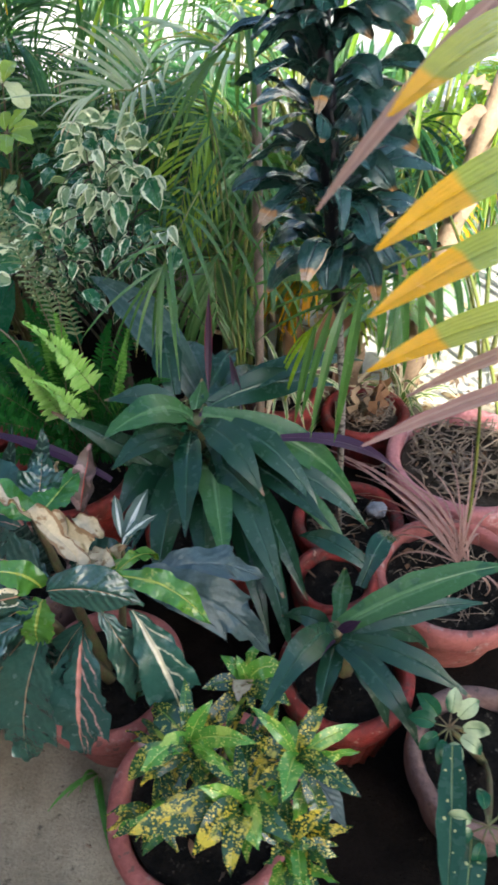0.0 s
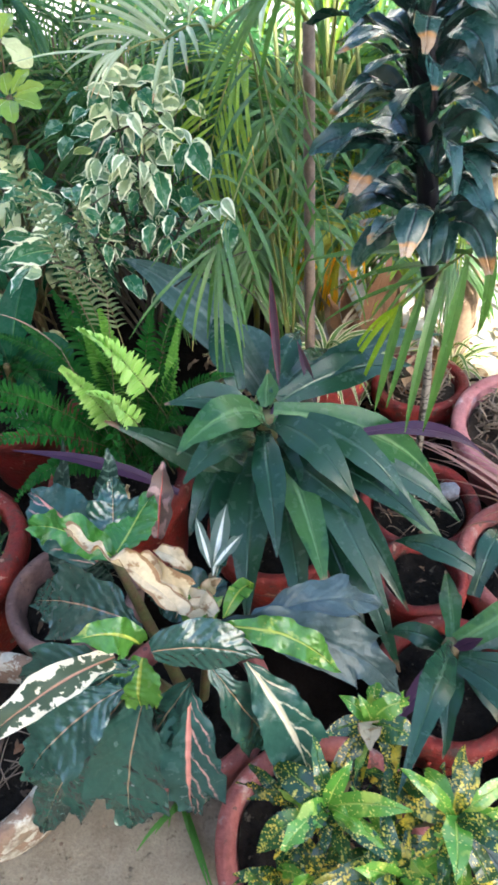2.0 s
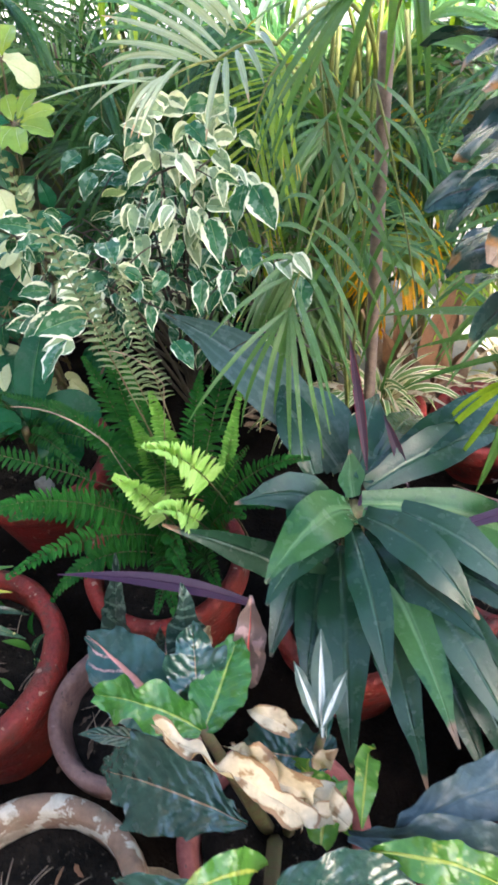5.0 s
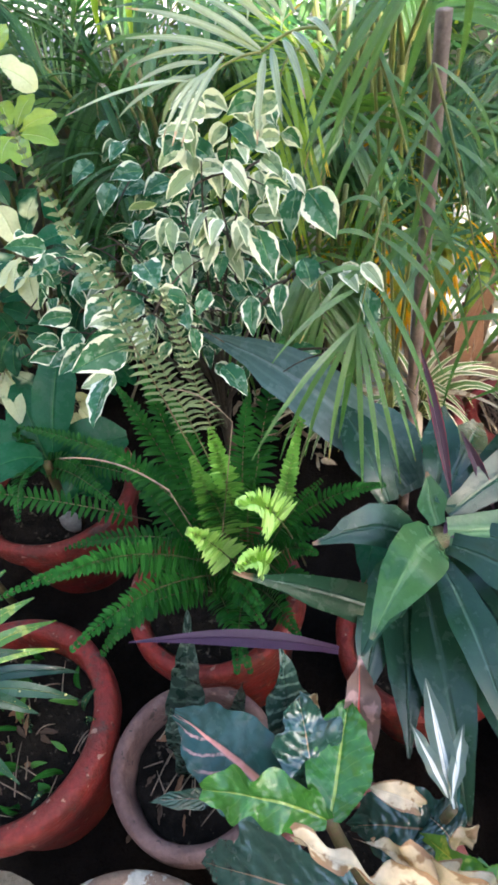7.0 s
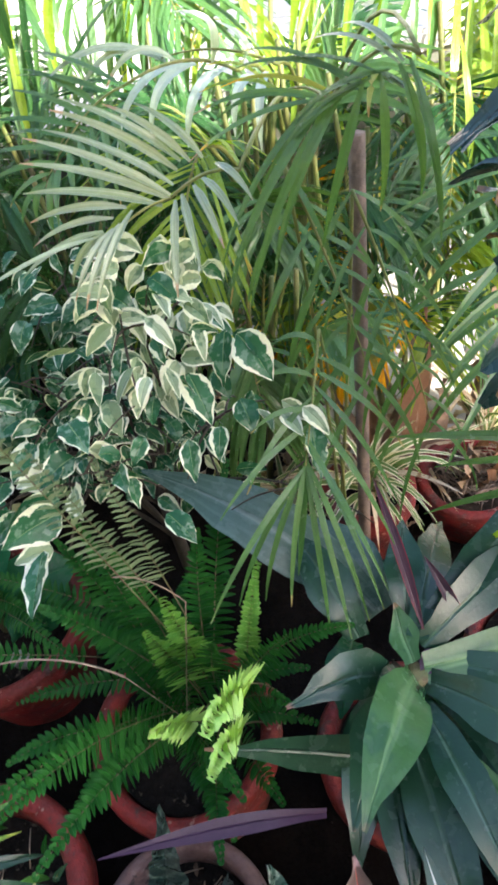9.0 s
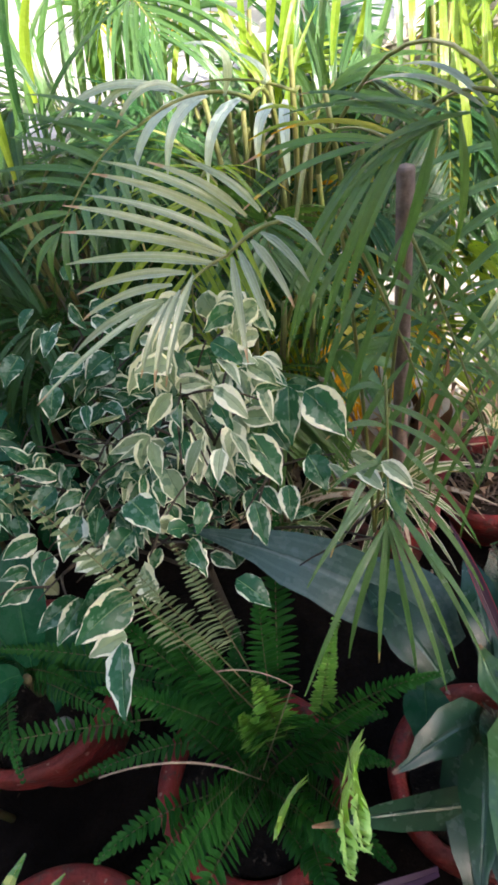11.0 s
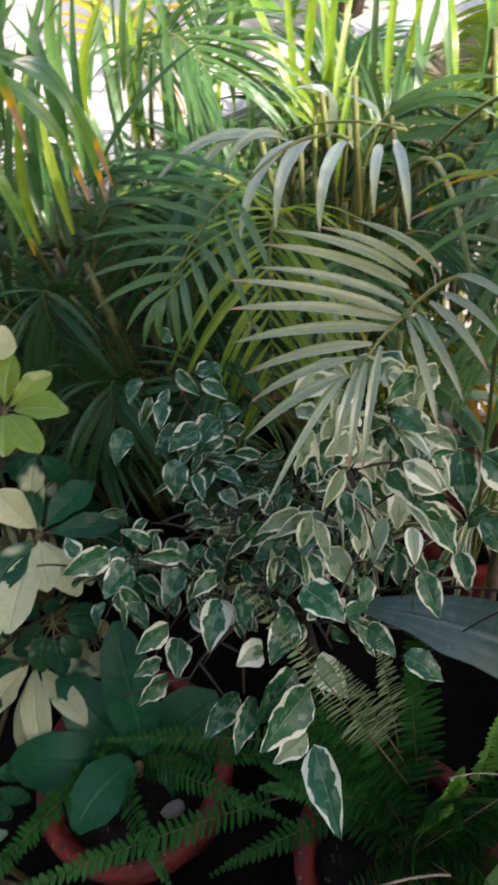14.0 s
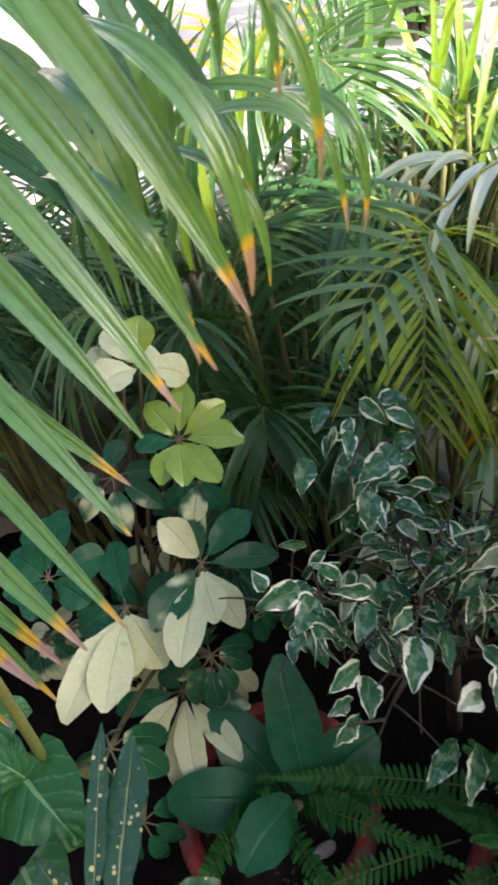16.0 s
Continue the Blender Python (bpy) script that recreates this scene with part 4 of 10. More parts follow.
leaf(rhoeo2, "leaf", RHOEO, (0.182, 0.519, 0.372), (0.374, 0.431, 0.349), 0.0390, "sword", 0.030)
leaf(rhoeo2, "leaf", RHOEO, (0.177, 0.512, 0.367), (0.290, 0.375, 0.314), 0.0406, "sword", 0.040)
leaf(rhoeo2, "leaf", RHOEO, (0.173, 0.526, 0.376), (0.052, 0.300, 0.488), 0.0429, "sword", 0.050)
leaf(rhoeo2, "leaf", PURPLE, (0.168, 0.519, 0.371), (0.070, 0.415, 0.387), 0.030, "sword", 0.010)
leaf(rhoeo2, "leaf", PURPLE, (0.176, 0.528, 0.377), (0.210, 0.522, 0.414), 0.018, "sword", 0.000)
leaf(rhoeo2, "leaf", RHOEO, (0.222, 0.625, 0.425), (0.114, 0.690, 0.423), 0.0390, "sword", 0.020)
leaf(rhoeo2, "leaf", RHOEO, (0.181, 0.547, 0.330), (0.262, 0.443, 0.233), 0.0351, "sword", 0.030)
leaf(rhoeo2, "leaf", RHOEO, (0.181, 0.547, 0.330), (0.139, 0.394, 0.323), 0.0351, "sword", 0.030)
leaf(rhoeo2, "leaf", RHOEO, (0.171, 0.549, 0.343), (0.087, 0.574, 0.352), 0.0351, "sword", 0.020)
leaf(rhoeo2, "leaf", RHOEO, (0.180, 0.549, 0.344), (0.350, 0.598, 0.224), 0.0351, "sword", 0.030)
stem(rhoeo2, "stem", STEM, (0.200, 0.585, 0.165), (0.172, 0.532, 0.380), 0.000, 0.0180, 0.0130)

# ---- crotons ----

croton = thing("croton_plant", (-0.235, 0.56, 0.17), "dark croton with lobed blue-green leaves and fresh green shoots", "croton", "crotons")
leaf(croton, "leaf", CROTON_DARK, (-0.218, 0.401, 0.588), (-0.427, 0.348, 0.241), 0.100, "lobed", 0.020, wave=0.003, n=72, m=8, ribs=0.0028)
leaf(croton, "leaf", CROTON_DARK, (-0.222, 0.393, 0.565), (-0.268, 0.315, 0.362), 0.108, "lobed", 0.020, wave=0.003, n=72, m=8, ribs=0.0025)
leaf(croton, "leaf", CROTON_DARK, (-0.243, 0.387, 0.589), (-0.361, 0.327, 0.512), 0.090, "lobed", 0.015, wave=0.003, n=72, m=8, ribs=0.0025)
leaf(croton, "leaf", CROTON_PINK, (-0.172, 0.400, 0.560), (-0.196, 0.334, 0.348), 0.092, "lobed", 0.020, wave=0.003, n=72, m=8, ribs=0.0024)
leaf(croton, "leaf", CROTON_CREAM, (-0.105, 0.415, 0.582), (-0.044, 0.346, 0.431), 0.072, "lobed", 0.020, wave=0.003, n=72, m=8, ribs=0.0020)
leaf(croton, "leaf", CROTON_DARK, (-0.205, 0.405, 0.632), (-0.087, 0.405, 0.602), 0.060, "oval", 0.018, wave=0.002, n=72, m=8, ribs=0.0006, fold=-0.3, hint=(0, -0.75, 0.65))
leaf(croton, "leaf", CROTON_LIME, (-0.126, 0.433, 0.630), (-0.004, 0.403, 0.573), 0.038, "lance", 0.030, wave=0.005, n=72, m=8, ribs=0.0010)
leaf(croton, "leaf", CROTON_SHEEN, (-0.141, 0.452, 0.607), (0.073, 0.412, 0.489), 0.070, "lobed", 0.050, wave=0.006, n=72, m=8, ribs=0.0019)
leaf(croton, "leaf", CROTON_SHEEN, (-0.107, 0.449, 0.604), (0.059, 0.507, 0.535), 0.055, "lobed", 0.030, wave=0.006, n=72, m=8, ribs=0.0015)
leaf(croton, "leaf", CROTON_LIME, (-0.225, 0.428, 0.607), (-0.281, 0.403, 0.667), 0.042, "oval", 0.015, wave=0.003, n=72, m=8, ribs=0.0011)
leaf(croton, "leaf", CROTON_LIME, (-0.221, 0.417, 0.599), (-0.229, 0.383, 0.548), 0.058, "broad", 0.012, wave=0.003, n=72, m=8, ribs=0.0016)
leaf(croton, "leaf", DEAD_SPOT, (-0.252, 0.417, 0.606), (-0.393, 0.317, 0.595), 0.042, "sword", 0.020, wave=0.006, n=14, m=6)
leaf(croton, "leaf", CROTON_DARK, (-0.237, 0.404, 0.596), (-0.380, 0.420, 0.538), 0.060, "lobed", 0.030, wave=0.003, n=72, m=8, ribs=0.0016)
leaf(croton, "leaf", DEAD, (-0.180, 0.462, 0.620), (-0.304, 0.525, 0.686), 0.024, "oak", 0.025, wave=0.006, waves=2.1, fold=1.0, twist=50, n=34, m=12, crumple=0.015)
leaf(croton, "leaf", DEAD, (-0.160, 0.462, 0.617), (-0.245, 0.529, 0.629), 0.024, "oval", 0.020, wave=0.01, waves=2.6, roll=40, fold=0.5, twist=-60, n=28, m=10, crumple=0.02)
leaf(croton, "leaf", DEAD, (-0.140, 0.457, 0.611), (-0.187, 0.509, 0.567), 0.040, "oak", 0.010, wave=0.01, n=14, m=6)
leaf(croton, "leaf", CROTON_LIME, (-0.167, 0.446, 0.606), (-0.152, 0.514, 0.558), 0.040, "oak", 0.010, wave=0.01, n=72, m=8, ribs=0.0011)
leaf(croton, "leaf", CROTON_LIME, (-0.130, 0.455, 0.609), (-0.102, 0.563, 0.509), 0.026, "lance", 0.015, wave=0.004, n=14, m=6)
leaf(croton, "leaf", CROTON_LIME, (-0.137, 0.452, 0.607), (-0.184, 0.550, 0.513), 0.030, "oak", 0.010, wave=0.006, n=14, m=6)
leaf(croton, "leaf", CROTON_DARK, (-0.168, 0.398, 0.576), (-0.253, 0.429, 0.326), 0.080, "lobed", 0.040, wave=0.003, n=72, m=8, ribs=0.0022)
leaf(croton, "leaf", CROTON_DARK, (-0.148, 0.415, 0.583), (-0.085, 0.411, 0.375), 0.070, "lobed", 0.030, wave=0.003, n=72, m=8, ribs=0.0019)
leaf(croton, "leaf", CROTON_DARK, (-0.236, 0.480, 0.560), (-0.410, 0.566, 0.497), 0.100, "lobed", 0.020, wave=0.003, n=72, m=8, ribs=0.0028)
leaf(croton, "leaf", CROTON_DARK, (-0.225, 0.411, 0.596), (-0.311, 0.392, 0.485), 0.080, "lobed", 0.030, wave=0.003, n=72, m=8, ribs=0.0022)
leaf(croton, "leaf", CROTON_GREEN, (-0.273, 0.558, 0.599), (-0.232, 0.661, 0.602), 0.062, "oval", 0.000, fold=0.25, wave=0.004, n=72, m=8, ribs=0.0018)
leaf(croton, "leaf", CROTON_GREEN, (-0.275, 0.559, 0.600), (-0.381, 0.594, 0.629), 0.050, "oak", 0.020, wave=0.006, n=72, m=8, ribs=0.0014)
leaf(croton, "leaf", PINK_LEAF, (-0.231, 0.624, 0.550), (-0.214, 0.690, 0.632), 0.038, "oval", 0.000, fold=0.6, wave=0.004, twist=20, n=20, crumple=0.004, m=6)
leaf(croton, "leaf", CROTON_DARK, (-0.281, 0.580, 0.579), (-0.280, 0.661, 0.638), 0.070, "lobed", 0.000, wave=0.005, n=72, m=8, ribs=0.0019)
leaf(croton, "leaf", CROTON_PINK, (-0.305, 0.578, 0.565), (-0.407, 0.678, 0.601), 0.085, "oval", 0.020, wave=0.003, n=72, m=8, ribs=0.0024)
leaf(croton, "leaf", SANSE, (-0.303, 0.625, 0.480), (-0.288, 0.700, 0.655), 0.060, "sword", 0.004, wave=0.005, n=22, m=6, twist=20, fold=0.3)
leaf(croton, "leaf", DEAD, (-0.290, 0.640, 0.560), (-0.262, 0.668, 0.612), 0.024, "oak", 0.006, wave=0.006, n=14, m=6, fold=0.5)
leaf(croton, "leaf", CROTON_WHITE, (-0.153, 0.563, 0.540), (-0.139, 0.699, 0.524), 0.026, "lance", 0.004, fold=0.25, wave=0.002, n=14, m=6)
leaf(croton, "leaf", CROTON_WHITE, (-0.156, 0.572, 0.546), (-0.175, 0.638, 0.572), 0.016, "lance", 0.004, wave=0.003, n=14, m=6)
leaf(croton, "leaf", CROTON_WHITE, (-0.153, 0.571, 0.545), (-0.115, 0.644, 0.521), 0.018, "lance", 0.004, wave=0.003, n=14, m=6)
leaf(croton, "leaf", CROTON_CREAM, (-0.149, 0.563, 0.540), (-0.143, 0.646, 0.500), 0.020, "lance", 0.000, wave=0.003, n=14, m=6)
leaf(croton, "leaf", CROTON_DARK, (-0.156, 0.541, 0.503), (-0.175, 0.573, 0.490), 0.060, "oval", 0.010, wave=0.003, n=72, m=8, ribs=0.0016)
leaf(croton, "leaf", CROTON_DARK, (-0.154, 0.552, 0.485), (-0.251, 0.580, 0.467), 0.080, "oval", 0.020, wave=0.003, n=72, m=8, ribs=0.0022)
leaf(croton, "leaf", DEAD, (-0.183, 0.568, 0.547), (-0.231, 0.587, 0.572), 0.026, "lance", 0.010, wave=0.006, fold=0.6, n=14, m=6)
leaf(croton, "leaf", DEAD, (-0.157, 0.534, 0.532), (-0.139, 0.540, 0.566), 0.022, "lance", 0.010, wave=0.003, n=14, m=6)
stem(croton, "stem", STEM, (-0.235, 0.560, 0.160), (-0.218, 0.400, 0.588), 0.000, 0.0120, 0.0070)
stem(croton, "stem", STEM, (-0.245, 0.580, 0.160), (-0.274, 0.561, 0.601), 0.000, 0.0120, 0.0060)
stem(croton, "stem", STEM, (-0.215, 0.570, 0.160), (-0.154, 0.563, 0.540), 0.000, 0.0090, 0.0050)

gold = thing("croton_plant", (-0.03, 0.33, 0.19), "gold dust croton with narrow yellow-speckled leaves in a pink pot", "croton", "crotons")
leaf(gold, "leaf", GOLD_GREEN, (-0.026, 0.295, 0.470), (0.004, 0.324, 0.525), 0.0208, "lance", 0.010, wave=0.0025)
leaf(gold, "leaf", GOLD, (-0.026, 0.295, 0.470), (-0.085, 0.344, 0.463), 0.0360, "oval", 0.020, wave=0.0025)
leaf(gold, "leaf", GOLD_GREEN, (-0.026, 0.295, 0.470), (-0.076, 0.249, 0.491), 0.0304, "oak", 0.020, wave=0.0025)
leaf(gold, "leaf", GOLD, (-0.026, 0.295, 0.470), (-0.107, 0.266, 0.427), 0.0304, "lance", 0.020, wave=0.0025)
leaf(gold, "leaf", GOLD_GREEN, (-0.026, 0.295, 0.470), (0.060, 0.272, 0.522), 0.0256, "lance", 0.015, wave=0.0025)
leaf(gold, "leaf", GOLD, (-0.026, 0.295, 0.470), (-0.037, 0.341, 0.469), 0.0272, "lance", 0.010, wave=0.0025)
leaf(gold, "leaf", GOLD, (-0.026, 0.295, 0.470), (0.044, 0.234, 0.477), 0.0208, "lance", 0.010, wave=0.0025)
leaf(gold, "leaf", GOLD_YELLOW, (0.108, 0.276, 0.480), (0.143, 0.365, 0.446), 0.0216, "lance", 0.010, wave=0.0025)
leaf(gold, "leaf", GOLD_GREEN, (0.108, 0.276, 0.480), (0.186, 0.316, 0.488), 0.0208, "lance", 0.010, wave=0.0025)
leaf(gold, "leaf", GOLD, (0.108, 0.276, 0.480), (0.182, 0.227, 0.491), 0.0256, "lance", 0.010, wave=0.0025)
leaf(gold, "leaf", CROTON_SHEEN, (0.108, 0.276, 0.480), (0.170, 0.221, 0.413), 0.032, "lance", 0.010, wave=0.0025)
leaf(gold, "leaf", GOLD_GREEN, (0.108, 0.276, 0.480), (0.090, 0.334, 0.460), 0.0240, "lance", 0.015, wave=0.0025)
leaf(gold, "leaf", GOLD_GREEN, (0.108, 0.276, 0.480), (0.091, 0.211, 0.508), 0.0304, "lance", 0.020, wave=0.0025)
leaf(gold, "leaf", GOLD_YELLOW, (0.108, 0.276, 0.480), (0.056, 0.289, 0.482), 0.0240, "lance", 0.010, wave=0.0025)
leaf(gold, "leaf", GOLD, (0.108, 0.276, 0.480), (0.144, 0.213, 0.406), 0.0240, "lance", 0.020, wave=0.0025)
leaf(gold, "leaf", GOLD, (0.108, 0.276, 0.480), (0.062, 0.358, 0.383), 0.0240, "lance", 0.010, wave=0.0025)
leaf(gold, "leaf", GOLD_YELLOW, (0.044, 0.227, 0.444), (-0.057, 0.215, 0.466), 0.0368, "lance", 0.020, wave=0.0025)
leaf(gold, "leaf", GOLD_GREEN, (0.044, 0.227, 0.444), (-0.005, 0.227, 0.506), 0.0256, "lance", 0.010, wave=0.0025)
leaf(gold, "leaf", GOLD_YELLOW, (0.044, 0.227, 0.444), (-0.090, 0.188, 0.463), 0.0360, "lance", 0.020, wave=0.0025)
leaf(gold, "leaf", GOLD_YELLOW, (0.044, 0.227, 0.444), (-0.009, 0.167, 0.464), 0.0360, "lance", 0.030, wave=0.0025)
leaf(gold, "leaf", GOLD_GREEN, (0.044, 0.227, 0.444), (0.066, 0.175, 0.467), 0.0304, "lance", 0.020, wave=0.0025)
leaf(gold, "leaf", GOLD_YELLOW, (0.044, 0.227, 0.444), (0.034, 0.148, 0.461), 0.0328, "lance", 0.030, wave=0.0025)
leaf(gold, "leaf", GOLD, (0.044, 0.227, 0.444), (0.106, 0.182, 0.473), 0.0272, "lance", 0.020, wave=0.0025)
leaf(gold, "leaf", GOLD, (0.044, 0.227, 0.444), (0.071, 0.213, 0.475), 0.0240, "lance", 0.010, wave=0.0025)
leaf(gold, "leaf", GOLD_GREEN, (0.037, 0.406, 0.426), (0.001, 0.429, 0.458), 0.0208, "lance", 0.010, wave=0.0025)
leaf(gold, "leaf", GOLD_GREEN, (0.037, 0.406, 0.426), (0.024, 0.424, 0.467), 0.0176, "lance", 0.010, wave=0.0025)
leaf(gold, "leaf", GOLD, (0.037, 0.406, 0.426), (0.099, 0.378, 0.418), 0.0328, "oval", 0.015, wave=0.0025)
leaf(gold, "leaf", GOLD, (0.037, 0.406, 0.426), (-0.022, 0.387, 0.440), 0.0240, "lance", 0.010, wave=0.0025)
leaf(gold, "leaf", GOLD_GREEN, (0.037, 0.406, 0.426), (0.090, 0.426, 0.437), 0.0328, "oval", 0.020, wave=0.0025)
leaf(gold, "leaf", DEAD, (0.037, 0.406, 0.426), (0.030, 0.359, 0.461), 0.030, "oval", 0.010, wave=0.0025)
leaf(gold, "leaf", GOLD_YELLOW, (0.037, 0.406, 0.426), (-0.027, 0.330, 0.391), 0.0272, "lance", 0.010, wave=0.0025)
G1 = Vector((-0.026, 0.295, 0.470))
stem(gold, "stem", STEM, (-0.030, 0.340, 0.180), (-0.026, 0.295, 0.470), 0.010, 0.0080, 0.0050)
G2 = Vector((0.108, 0.276, 0.480))
stem(gold, "stem", STEM, (-0.030, 0.340, 0.180), (0.108, 0.276, 0.480), 0.010, 0.0080, 0.0050)
G3 = Vector((0.044, 0.227, 0.444))
stem(gold, "stem", STEM, (-0.030, 0.340, 0.180), (0.044, 0.227, 0.444), 0.010, 0.0080, 0.0050)
G4 = Vector((0.037, 0.406, 0.426))
stem(gold, "stem", STEM, (-0.030, 0.340, 0.180), (0.037, 0.406, 0.426), 0.010, 0.0080, 0.0050)

grass = thing("grass_tuft", (-0.2, 0.42, 0.0), "thin green grass blades growing at the concrete edge", "grass")
leaf(grass, "blade", GRASS, (-0.269, 0.454, 0.004), (-0.342, 0.381, 0.010), 0.009, "palm", 0.020, n=8, m=2)
leaf(grass, "blade", GRASS, (-0.267, 0.454, 0.004), (-0.313, 0.407, 0.010), 0.008, "palm", 0.015, n=8, m=2)
leaf(grass, "blade", GRASS, (-0.263, 0.442, 0.004), (-0.216, 0.321, 0.010), 0.009, "palm", 0.020, n=8, m=2)
leaf(grass, "blade", GRASS, (-0.260, 0.447, 0.004), (-0.200, 0.297, 0.010), 0.007, "palm", 0.020, n=8, m=2)
leaf(grass, "blade", GRASS, (-0.271, 0.456, 0.004), (-0.290, 0.417, 0.010), 0.007, "palm", 0.030, n=8, m=2)
leaf(grass, "blade", GRASS, (-0.266, 0.451, 0.004), (-0.251, 0.398, 0.010), 0.008, "palm", 0.020, n=8, m=2)

# ---- single tall leaves among the pots ----

aspid = thing("blade_plant", (-0.07, 1.02, 0.0), "blue-green sword leaf standing behind the rosette plant", "leafy plant")
leaf(aspid, "leaf", BLADE, (-0.079, 0.976, 0.508), (-0.326, 1.204, 0.659), 0.085, "sword", 0.050)
leaf(aspid, "leaf", BLADE, (-0.069, 0.982, 0.490), (-0.121, 1.128, 0.544), 0.080, "sword", 0.030)
leaf(aspid, "leaf", RUBBER, (-0.111, 0.985, 0.423), (-0.166, 0.884, 0.427), 0.060, "sword", 0.020)

sanse = thing("snake_plant", (-0.452, 0.745, 0.2), "dark banded upright leaves in the small grey pot", "snake plant")
leaf(sanse, "leaf", SANSE, (-0.470, 0.745, 0.200), (-0.390, 0.806, 0.580), 0.052, "sword", 0.012, twist=25, wave=0.005, waves=4.0, n=26, m=6, fold=0.3)
leaf(sanse, "leaf", SANSE, (-0.388, 0.746, 0.245), (-0.443, 0.744, 0.452), 0.060, "strap", 0.020, wave=0.005)
leaf(sanse, "leaf", SANSE, (-0.400, 0.760, 0.200), (-0.345, 0.735, 0.500), 0.040, "sword", 0.000, wave=0.006)
leaf(sanse, "leaf", CROTON_DARK, (-0.413, 0.693, 0.230), (-0.507, 0.690, 0.299), 0.030, "lance", 0.010, wave=0.004)

# ---- small palm with hanging leaflets ----

fanpalm = thing("small_palm", (-0.02, 1.3, 0.0), "young palm with a hanging frond of narrow green leaflets", "palm", "palms")
stem(fanpalm, "rachis", RACHIS, (-0.020, 1.300, 0.000), (-0.070, 1.149, 0.854), 0.050, 0.0036, 0.0018)
stem(fanpalm, "rachis", RACHIS, (-0.070, 1.149, 0.854), (-0.132, 1.038, 0.762), 0.010, 0.0018, 0.0009)
leaf(fanpalm, "leaflet", PALM_MID, (-0.132, 1.038, 0.762), (-0.286, 0.945, 0.658), 0.0078, "palm", 0.015, n=7, m=2)
leaf(fanpalm, "leaflet", PALM_MID, (-0.132, 1.038, 0.762), (-0.250, 0.996, 0.591), 0.0078, "palm", 0.015, n=7, m=2)
leaf(fanpalm, "leaflet", PALM_MID, (-0.132, 1.038, 0.762), (-0.217, 0.983, 0.605), 0.0078, "palm", 0.015, n=7, m=2)
leaf(fanpalm, "leaflet", PALM_MID, (-0.130, 1.042, 0.765), (-0.190, 0.959, 0.615), 0.0078, "palm", 0.015, n=7, m=2)
leaf(fanpalm, "leaflet", PALM_MID, (-0.132, 1.038, 0.762), (-0.152, 0.937, 0.564), 0.0078, "palm", 0.015, n=7, m=2)
leaf(fanpalm, "leaflet", PALM_MID, (-0.130, 1.042, 0.765), (-0.136, 0.903, 0.602), 0.0078, "palm", 0.015, n=7, m=2)
leaf(fanpalm, "leaflet", PALM_MID, (-0.123, 1.055, 0.776), (-0.092, 0.899, 0.690), 0.0078, "palm", 0.015, n=7, m=2)
leaf(fanpalm, "leaflet", PALM_MID, (-0.120, 1.061, 0.781), (-0.099, 0.895, 0.662), 0.0078, "palm", 0.015, n=7, m=2)
leaf(fanpalm, "leaflet", PALM_MID, (-0.113, 1.072, 0.790), (-0.241, 1.014, 0.745), 0.0078, "palm", 0.015, n=7, m=2)
leaf(fanpalm, "leaflet", PALM_MID, (-0.107, 1.083, 0.799), (-0.180, 1.078, 0.797), 0.0078, "palm", 0.015, n=7, m=2)
leaf(fanpalm, "leaflet", PALM_MID, (-0.101, 1.094, 0.808), (-0.204, 1.032, 0.752), 0.0078, "palm", 0.015, n=7, m=2)
leaf(fanpalm, "leaflet", PALM_MID, (-0.095, 1.105, 0.817), (-0.035, 1.000, 0.687), 0.0078, "palm", 0.015, n=7, m=2)
leaf(fanpalm, "leaflet", PALM_MID, (-0.089, 1.116, 0.826), (-0.009, 1.050, 0.728), 0.0078, "palm", 0.015, n=7, m=2)
leaf(fanpalm, "leaflet", PALM_MID, (-0.092, 1.110, 0.822), (-0.157, 1.125, 0.824), 0.0078, "palm", 0.015, n=7, m=2)
leaf(fanpalm, "leaflet", PALM_MID, (-0.082, 1.127, 0.836), (-0.019, 1.093, 0.749), 0.0078, "palm", 0.015, n=7, m=2)
leaf(fanpalm, "leaflet", PALM_MID, (-0.076, 1.138, 0.845), (-0.132, 1.144, 0.854), 0.0078, "palm", 0.015, n=7, m=2)
leaf(fanpalm, "leaflet", PALM_MID, (-0.107, 1.083, 0.799), (-0.060, 0.957, 0.680), 0.0078, "palm", 0.015, n=7, m=2)
leaf(fanpalm, "leaflet", PALM_MID, (-0.126, 1.049, 0.771), (-0.168, 1.005, 0.602), 0.009, "palm", 0.015, n=7, m=2)
leaf(fanpalm, "leaflet", PALM_MID, (-0.129, 1.044, 0.767), (-0.106, 0.925, 0.585), 0.0078, "palm", 0.015, n=7, m=2)

rng = random.Random(81)
for top, foot in (((0.010, 1.240, 0.960), (0.060, 1.120, 0.680)), ((-0.060, 1.260, 1.000), (-0.010, 1.150, 0.760))):
    stem(fanpalm, "rachis", RACHIS, (-0.020, 1.300, 0.300), top, 0.020, 0.0034, 0.0022)
    stem(fanpalm, "rachis", RACHIS, top, foot, 0.010, 0.0022, 0.0010)
    for i in range(8):
        p = Vector(top).lerp(Vector(foot), i / 7)
        for side in (-1, 1):
            q = p + Vector((side * rng.uniform(0.04, 0.1), -rng.uniform(0.0, 0.05), -rng.uniform(0.09, 0.17)))
            leaf(fanpalm, "leaflet", PALM_MID, p, q, rng.uniform(0.006, 0.009), "palm", 0.015, n=7, m=2)

rightpalm = thing("small_palm", (0.5, 0.95, 0.0), "palm frond with green leaflets before the dark cordyline", "palm", "palms")
